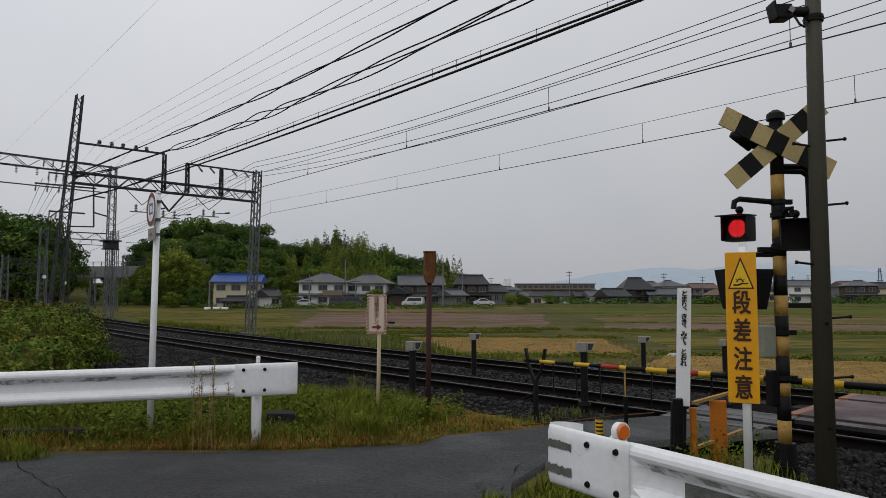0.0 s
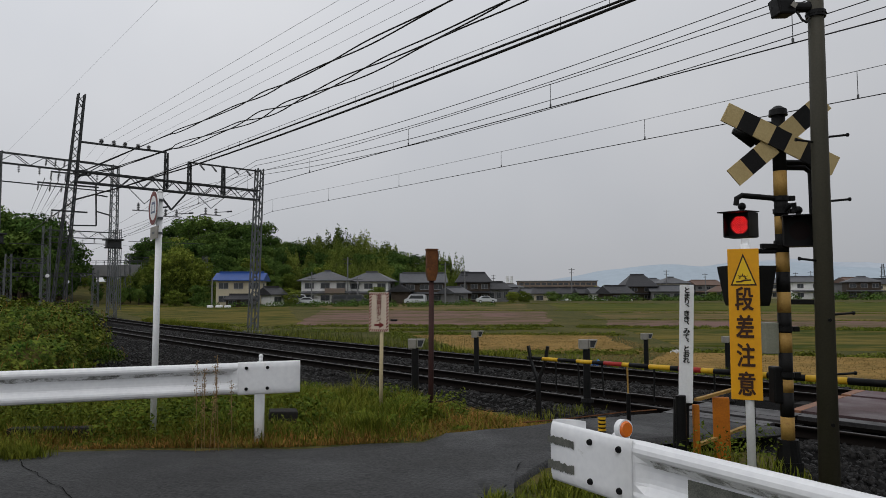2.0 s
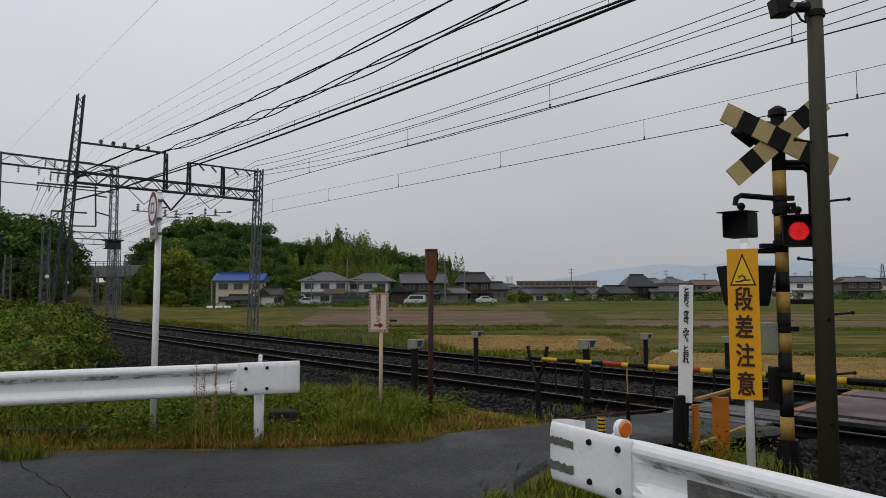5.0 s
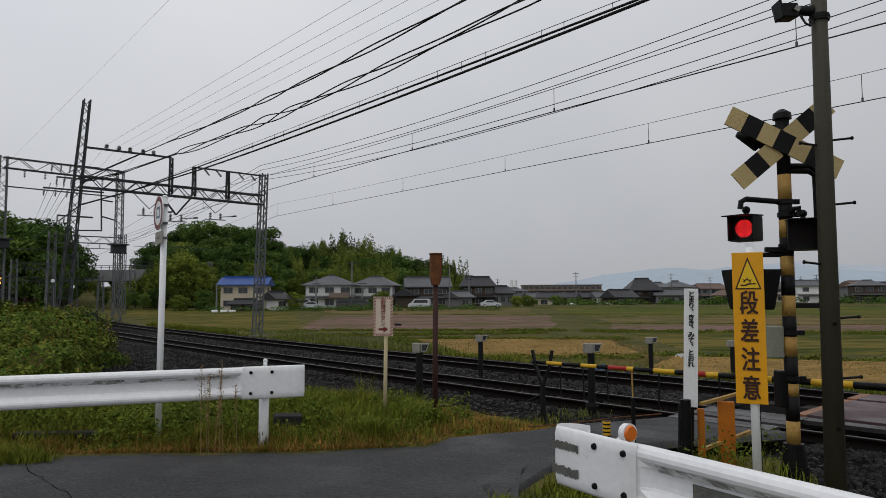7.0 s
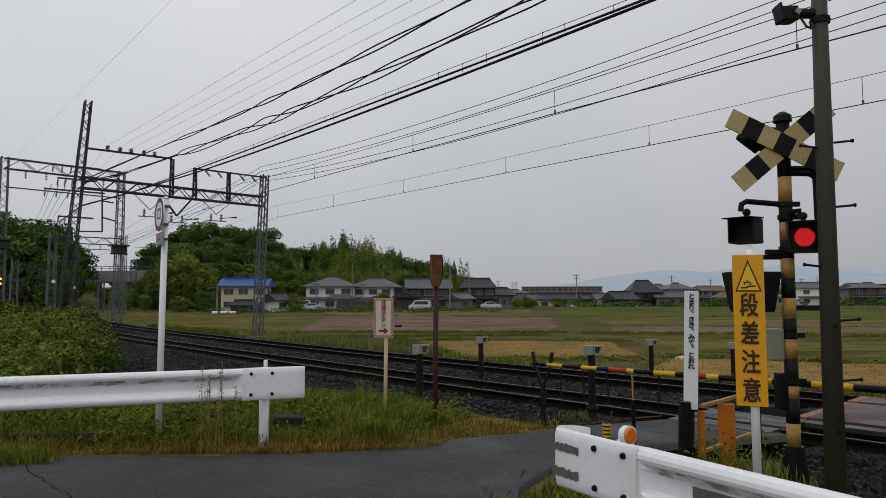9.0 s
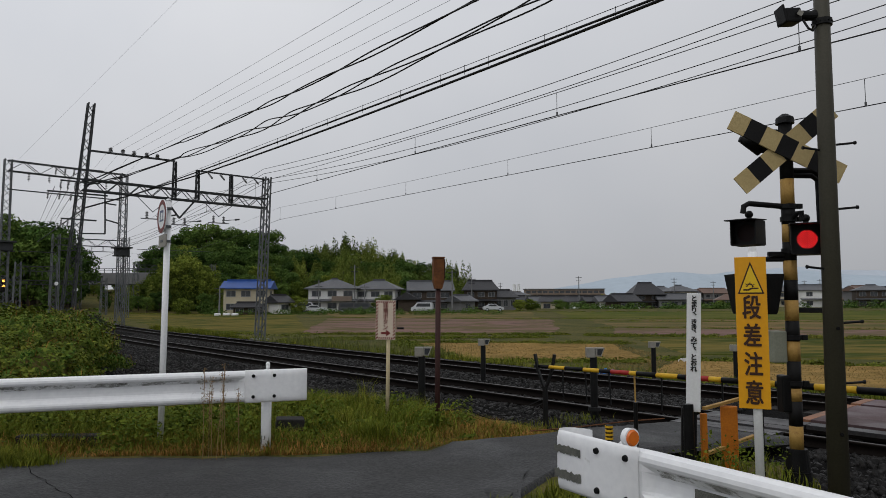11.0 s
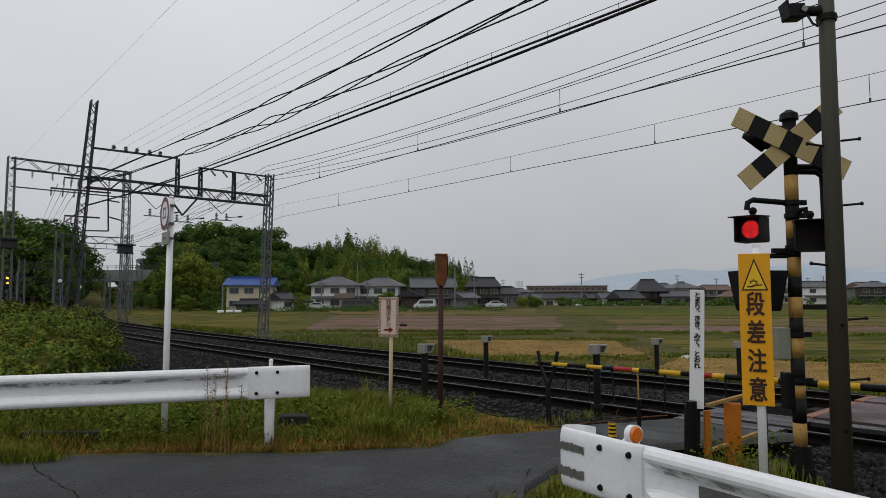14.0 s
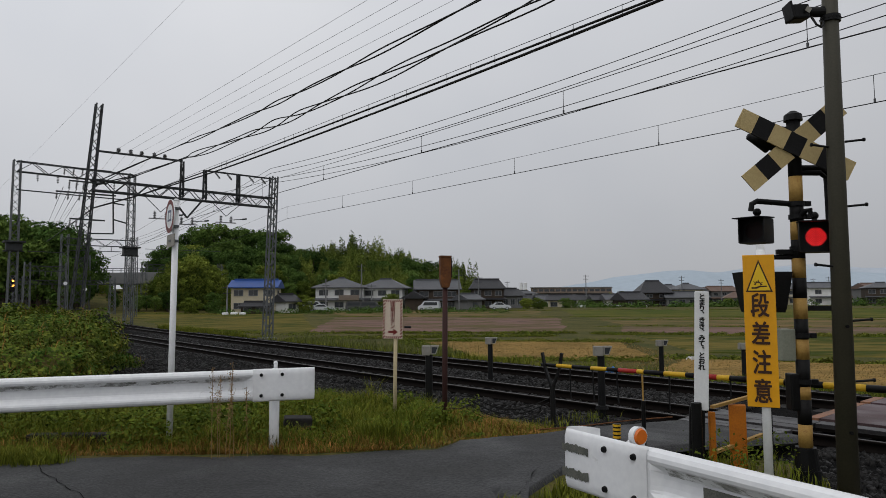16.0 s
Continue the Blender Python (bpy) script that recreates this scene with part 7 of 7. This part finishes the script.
    leaves("field_balk_weeds", np.concatenate(P), np.concatenate(N), 0.045, M_BALK, "low green weeds on the balks between the fields", 6)
    # stubble rows over the two straw fields
    pts, hs = [], []
    while len(pts) < 22000:
        x, y = rng.uniform(-3, 18), rng.uniform(16.5, 39)
        inside = (y > 27.5 and x < 9 and x > 0.5 - (y - 27.8) * 0.3) or (y < 27 and x > 5.5 and y > 21.6 - (x - 5) * 0.6 and y < 27 - (x - 8.4) * 0.45)
        if inside and abs(((x * 0.8 + y * 0.6) / 0.32) % 1 - 0.5) < 0.3:
            pts.append((x, y, ground_z(x, y) + 0.03))
            hs.append(rng.uniform(0.03, 0.085))
    blades("field_stubble", pts, hs, 0.01, M_STUBBLE, "short tan stubble in rows over the straw fields", 7, 1.2, "stubble")


verge()


def thicket():
    """A mound of creepers on the left of the tracks, and broad-leaved weeds under the guardrail."""
    rng = np.random.default_rng(21)
    lobes = (((-11.6, 16.6, -0.1), (3.1, 3.4, 1.45)), ((-15.0, 14.5, 0.0), (3.6, 3.4, 1.5)), ((-9.9, 14.3, -0.2), (2.2, 2.4, 1.15)), ((-12.5, 12.6, -0.2), (3.2, 2.2, 1.25)), ((-13.8, 20.5, -0.1), (3.0, 3.6, 1.45)), ((-8.3, 12.0, -0.3), (1.9, 1.5, 0.7)), ((-17.8, 18.0, 0.0), (3.2, 4.0, 1.75)))
    g = thing("creeper_thicket", pose(-12, 16, -0.3), "mound of green and yellowing creepers and brambles beside the track", "thicket")
    P, N = [], []
    for c, r in lobes:
        c, r = np.array(c), np.array(r)
        m = int(4200 * (r[0] * r[1] + 2 * r[0] * r[2]) / 2)
        d = rng.normal(size=(m, 3))
        d[:, 2] = np.abs(d[:, 2])
        d /= np.linalg.norm(d, axis=1)[:, None]
        lump = np.array([1 + 0.3 * noise.noise(Vector(q * 2.2 + c)) + 0.2 * noise.noise(Vector(q * 7 + c)) for q in d])[:, None]
        P.append(c + d * r * lump * rng.uniform(0.9, 1.06, (m, 1)))
        N.append(d + np.array((0, 0, 0.4)))
        bm = bmesh.new()
        bmesh.ops.create_icosphere(bm, subdivisions=3, radius=1.0, matrix=Matrix.Translation(c - np.array((-12, 16, -0.3))) @ Matrix.Diagonal((*(r * 0.86), 1)))
        part("soil_mound", bm, M_EARTH, g)
    P, N = np.concatenate(P), np.concatenate(N)
    P = P - np.array((-12, 16, -0.3))
    ob = leaves("leaves", P, N, 0.045, M_LEAFVINE, "green and yellowing creeper leaves", 22)
    del ob["category"]
    ob.parent = g
    k = rng.choice(len(P), 5500)
    keep = P[k] + np.array((-12, 16, -0.3)) - np.array((0, 0, 0.08))
    blades("thicket_straw", keep, rng.uniform(0.15, 0.5, len(k)), 0.006, M_STRAW, "dry tan grass grown through the creepers", 25, 0.9)
    # weeds under the guardrail and behind it
    pts, nor = [], []
    r2 = random.Random(5)
    while len(pts) < 15000:
        x = r2.uniform(-9.5, -1.9)
        e = lerp(x, ROAD_EDGE)
        d = 0.25 + 3.2 * r2.random() ** 1.3
        y = e + d
        v, s = across(x, y)
        if v > bed_edge(s) - 0.2:
            continue
        top = lerp(d, ((0.2, 0.12), (0.6, 0.4), (2.0, 0.5), (3.4, 0.35))) * (0.8 + 0.6 * noise.noise((x * 1.3, y * 1.3, 6)))
        if x > -3 and r2.random() < 0.65:
            continue
        if -5.3 < x < -4.1 and d < 0.75 and r2.random() < 0.9:
            continue
        pts.append((x, y, ground_z(x, y) + top * r2.random() ** 0.6))
        nor.append((0.0, -0.25, 1.0))
    while len(pts) < 30000:
        x = r2.uniform(-7.5, 0.3)
        e = lerp(x, ROAD_EDGE)
        d = 0.12 + 2.6 * r2.random() ** 1.2
        y = e + d
        v, s = across(x, y)
        clump = noise.noise((x * 1.9, y * 1.9, 12))
        if v > bed_edge(s) - 0.1 or clump < -0.05 or (-5.3 < x < -4.1 and d < 0.75):
            continue
        pts.append((x, y, max(ground_z(x, y), -0.4) + (0.1 + 0.45 * clump) * min(1.0, d / 0.7) * r2.random() ** 0.5))
        nor.append((0.0, -0.3, 1.0))
    leaves("broadleaf_weeds", pts, nor, 0.027, M_LEAF, "broad-leaved green weeds behind the guardrail", 23)
    pts, nor = [], []
    while len(pts) < 520:
        x, y = r2.gauss(2.85, 0.32), r2.gauss(6.95, 0.22)
        h = 0.3 * r2.random() * (0.6 + 0.8 * (0.5 + noise.noise((x * 3, y * 3, 1))))
        if 2.3 < x < 3.3:
            pts.append((x, y, -0.03 + h))
            nor.append((0, -0.2, 1))
    leaves("signpost_weeds", pts, nor, 0.02, M_LEAF, "leafy weeds round the feet of the signs", 24)


thicket()


def dry_stalk(m, h, seed):
    rng = random.Random(seed)
    g = thing("dry_stalk", m, "tall dry brown weed stalk in front of the guardrail", "weed", "dry stalks by the guardrail")
    bm = bmesh.new()
    b = rng.uniform(-0.06, 0.06)
    add_tube(bm, [(0, 0, -0.05), (b * 0.4, 0, h * 0.5), (b, 0.01, h)], 0.0032, 5)
    part("stem", bm, M_DRYSTALK, g)
    n = 110
    r = np.random.default_rng(seed)
    z = r.uniform(h * 0.45, h, n)
    p = np.stack((b * z / h + r.normal(scale=0.016, size=n), r.normal(scale=0.016, size=n), z), 1)
    ob = leaves("seed_head", p, r.normal(size=(n, 3)), 0.009, M_DRYSTALK, "brown seed husks", seed, "seeds")
    del ob["category"]
    ob.parent = g


for k, (x, y, h) in enumerate(((-2.66, 7.33, 0.95), (-2.58, 7.36, 0.86), (-2.48, 7.38, 1.0), (-2.44, 7.40, 0.9), (-2.62, 7.4, 0.7), (-2.3, 7.42, 0.72), (-2.52, 7.35, 0.62))):
    dry_stalk(pose(x, y, 0), h, 40 + k)


def culvert_edge():
    # added dark slab that stands for the shaded hollow beneath the weeds
    g = thing("culvert_edge", pose(-4.6, 8.02, -0.02, 0, 0, 3), "low dark slab added for the shade in the hollow under the weeds", "culvert")
    bm = bmesh.new()
    box(bm, (0, 0, 0.06), (0.95, 0.16, 0.16), bevel=0.03)
    part("edge_stone", bm, M_SLEEPER, g)


culvert_edge()


def kerb_stone():
    g = thing("concrete_block", pose(-2.02, 8.5, 0, 4, 3, 18), "old grey concrete block sunk in the grass", "concrete block")
    bm = bmesh.new()
    box(bm, (0, 0, 0.08), (0.34, 0.2, 0.3), bevel=0.02)
    part("block", bm, M_SLEEPER, g)


kerb_stone()


def loose_cables():
    g = thing("loose_cables", pose(0, 0, 0), "thin grey cables drooping through the grass beside the ballast", "cable")
    for k in range(4):
        bm = bmesh.new()
        pts = []
        for i in range(13):
            f = i / 12
            pts.append((0.1 + 1.25 * f, 9.9 + 0.4 * f + 0.1 * k, 0.32 - 0.085 * k - 0.2 * math.sin(math.pi * f) - 0.12 * f))
        add_tube(bm, pts, 0.008, 5)
        part("strand", bm, M_DARKSTEEL, g)
    bm = bmesh.new()
    add_tube(bm, [(-0.9, 10.4, 0.12), (-0.4, 10.3, 0.06), (0.0, 9.9, 0.1), (0.15, 9.6, 0.2)], 0.012, 6)
    part("strand", bm, M_DARKSTEEL, g)


loose_cables()


def kerb_line():
    """Orange-brown edging along the lane's far side."""
    bm = bmesh.new()
    add_tube(bm, [(1.0, 8.85, 0.0), (1.62, 9.2, -0.02), (2.45, 9.78, -0.04), (3.2, 10.44, -0.11)], 0.009, 6)
    g = thing("lane_edging", Matrix.Identity(4), "rusty orange-brown edging along the lane's side", "edging")
    part("strip", bm, M_RUST, g)


kerb_line()


# ---- blue sheet and litter in the straw ----
def litter(m, s, material, label):
    g = thing("plastic_sheet", m, label, "plastic sheet", "litter in the straw")
    bm = bmesh.new()
    n = 8
    vs = [[bm.verts.new((s[0] * (i / n - 0.5), s[1] * (j / n - 0.5), s[2] * (0.5 + noise.noise((i * 0.6, j * 0.6, s[0]))))) for i in range(n + 1)] for j in range(n + 1)]
    for j in range(n):
        for i in range(n):
            bm.faces.new((vs[j][i], vs[j][i + 1], vs[j + 1][i + 1], vs[j + 1][i]))
    bmesh.ops.solidify(bm, geom=bm.faces[:], thickness=0.01)
    part("sheet", bm, material, g)


litter(pose(4.25, 18.9, -0.38, 0, 0, 10), (0.66, 0.4, 0.2), M_BLUESHEET, "crumpled blue tarpaulin lying by the track")
litter(pose(8.3, 24.6, -0.5, 0, 0, 20), (0.38, 0.22, 0.14), M_WHITECLEAN, "small white plastic bag in the straw")


# ---- hedges and gardens before the far houses ----
def hedges():
    rng = np.random.default_rng(77)
    P, N = [], []
    for k in range(60):
        a = rng.uniform(0.06, 0.78)
        y = rng.uniform(160, 215)
        c = np.array((a * y, y, ground_z(a * y, y)))
        r = np.array((rng.uniform(1.5, 5.0), 1.2, rng.uniform(0.7, 2.2)))
        d = rng.normal(size=(260, 3))
        d[:, 2] = np.abs(d[:, 2])
        d /= np.linalg.norm(d, axis=1)[:, None]
        P.append(c + d * r * rng.uniform(0.7, 1.1, (260, 1)))
        N.append(d + np.array((0, 0, 0.5)))
    leaves("garden_hedges", np.concatenate(P), np.concatenate(N), 0.24, M_CROWN, "dark green hedges and shrubs before the far houses", 78, "hedge")
    P, N = [], []
    for k in range(60):
        a = rng.uniform(-0.36, 0.06)
        y = rng.uniform(112, 130)
        c = np.array((a * y, y, ground_z(a * y, y)))
        r = np.array((rng.uniform(1.0, 2.5), 1.0, rng.uniform(0.4, 1.3)))
        d = rng.normal(size=(220, 3))
        d[:, 2] = np.abs(d[:, 2])
        d /= np.linalg.norm(d, axis=1)[:, None]
        P.append(c + d * r * rng.uniform(0.7, 1.1, (220, 1)))
        N.append(d + np.array((0, 0, 0.5)))
    leaves("garden_shrubs", np.concatenate(P), np.concatenate(N), 0.13, M_CROWN, "green garden shrubs before the nearer houses", 79, "shrubs")


hedges()


def road_cracks():
    for k, pts in enumerate((((-4.3, 6.95), (-4.06, 6.6), (-3.68, 6.24), (-3.12, 5.69), (-2.4, 4.9)),)):
        bm = bmesh.new()
        line = []
        for (ax, ay), (bx, by) in zip(pts, pts[1:]):
            for i in range(8):
                f = i / 8
                x, y = ax + (bx - ax) * f, ay + (by - ay) * f
                line.append((x + 0.05 * noise.noise((x * 4, y * 4, k)), y + 0.05 * noise.noise((x * 4, y * 4, k + 9))))
        prev = None
        for i, (x, y) in enumerate(line):
            w = 0.002 + 0.003 * random.random()
            z = road_z(x, y) + 0.012 * noise.noise((x * 0.5, y * 0.5, 0)) + 0.005
            pair = (bm.verts.new((x - w, y - w * 0.5, z)), bm.verts.new((x + w, y + w * 0.5, z)))
            if prev:
                bm.faces.new((prev[0], prev[1], pair[1], pair[0]))
            prev = pair
        ob = to_ob("road_crack", bm, M_BALLAST)
        ob.parent = bpy.data.objects["road"]


road_cracks()


# ---- what moves: the two lens discs swap their lit and dark faces ----
def motions():
    first, half = 0.15, 0.595
    for lens, lit_at_start in ((LENS_LEFT, True), (LENS_RIGHT, False)):
        lit = lit_at_start
        angle = lambda on: 0.0 if on else 178.0
        rows = [(0.0, pose(0, 0.05, 0, 0, 0, angle(lit)))]
        for k in range(27):
            t = first + half * k
            rows.append((t - 1 / 30, pose(0, 0.05, 0, 0, 0, angle(lit))))
            rows.append((t, pose(0, 0.05, 0, 0, 0, 89)))
            lit = not lit
            rows.append((t + 1 / 30, pose(0, 0.05, 0, 0, 0, angle(lit))))
        rows.append((16.0, pose(0, 0.05, 0, 0, 0, angle(lit))))
        walk(lens, rows)


motions()
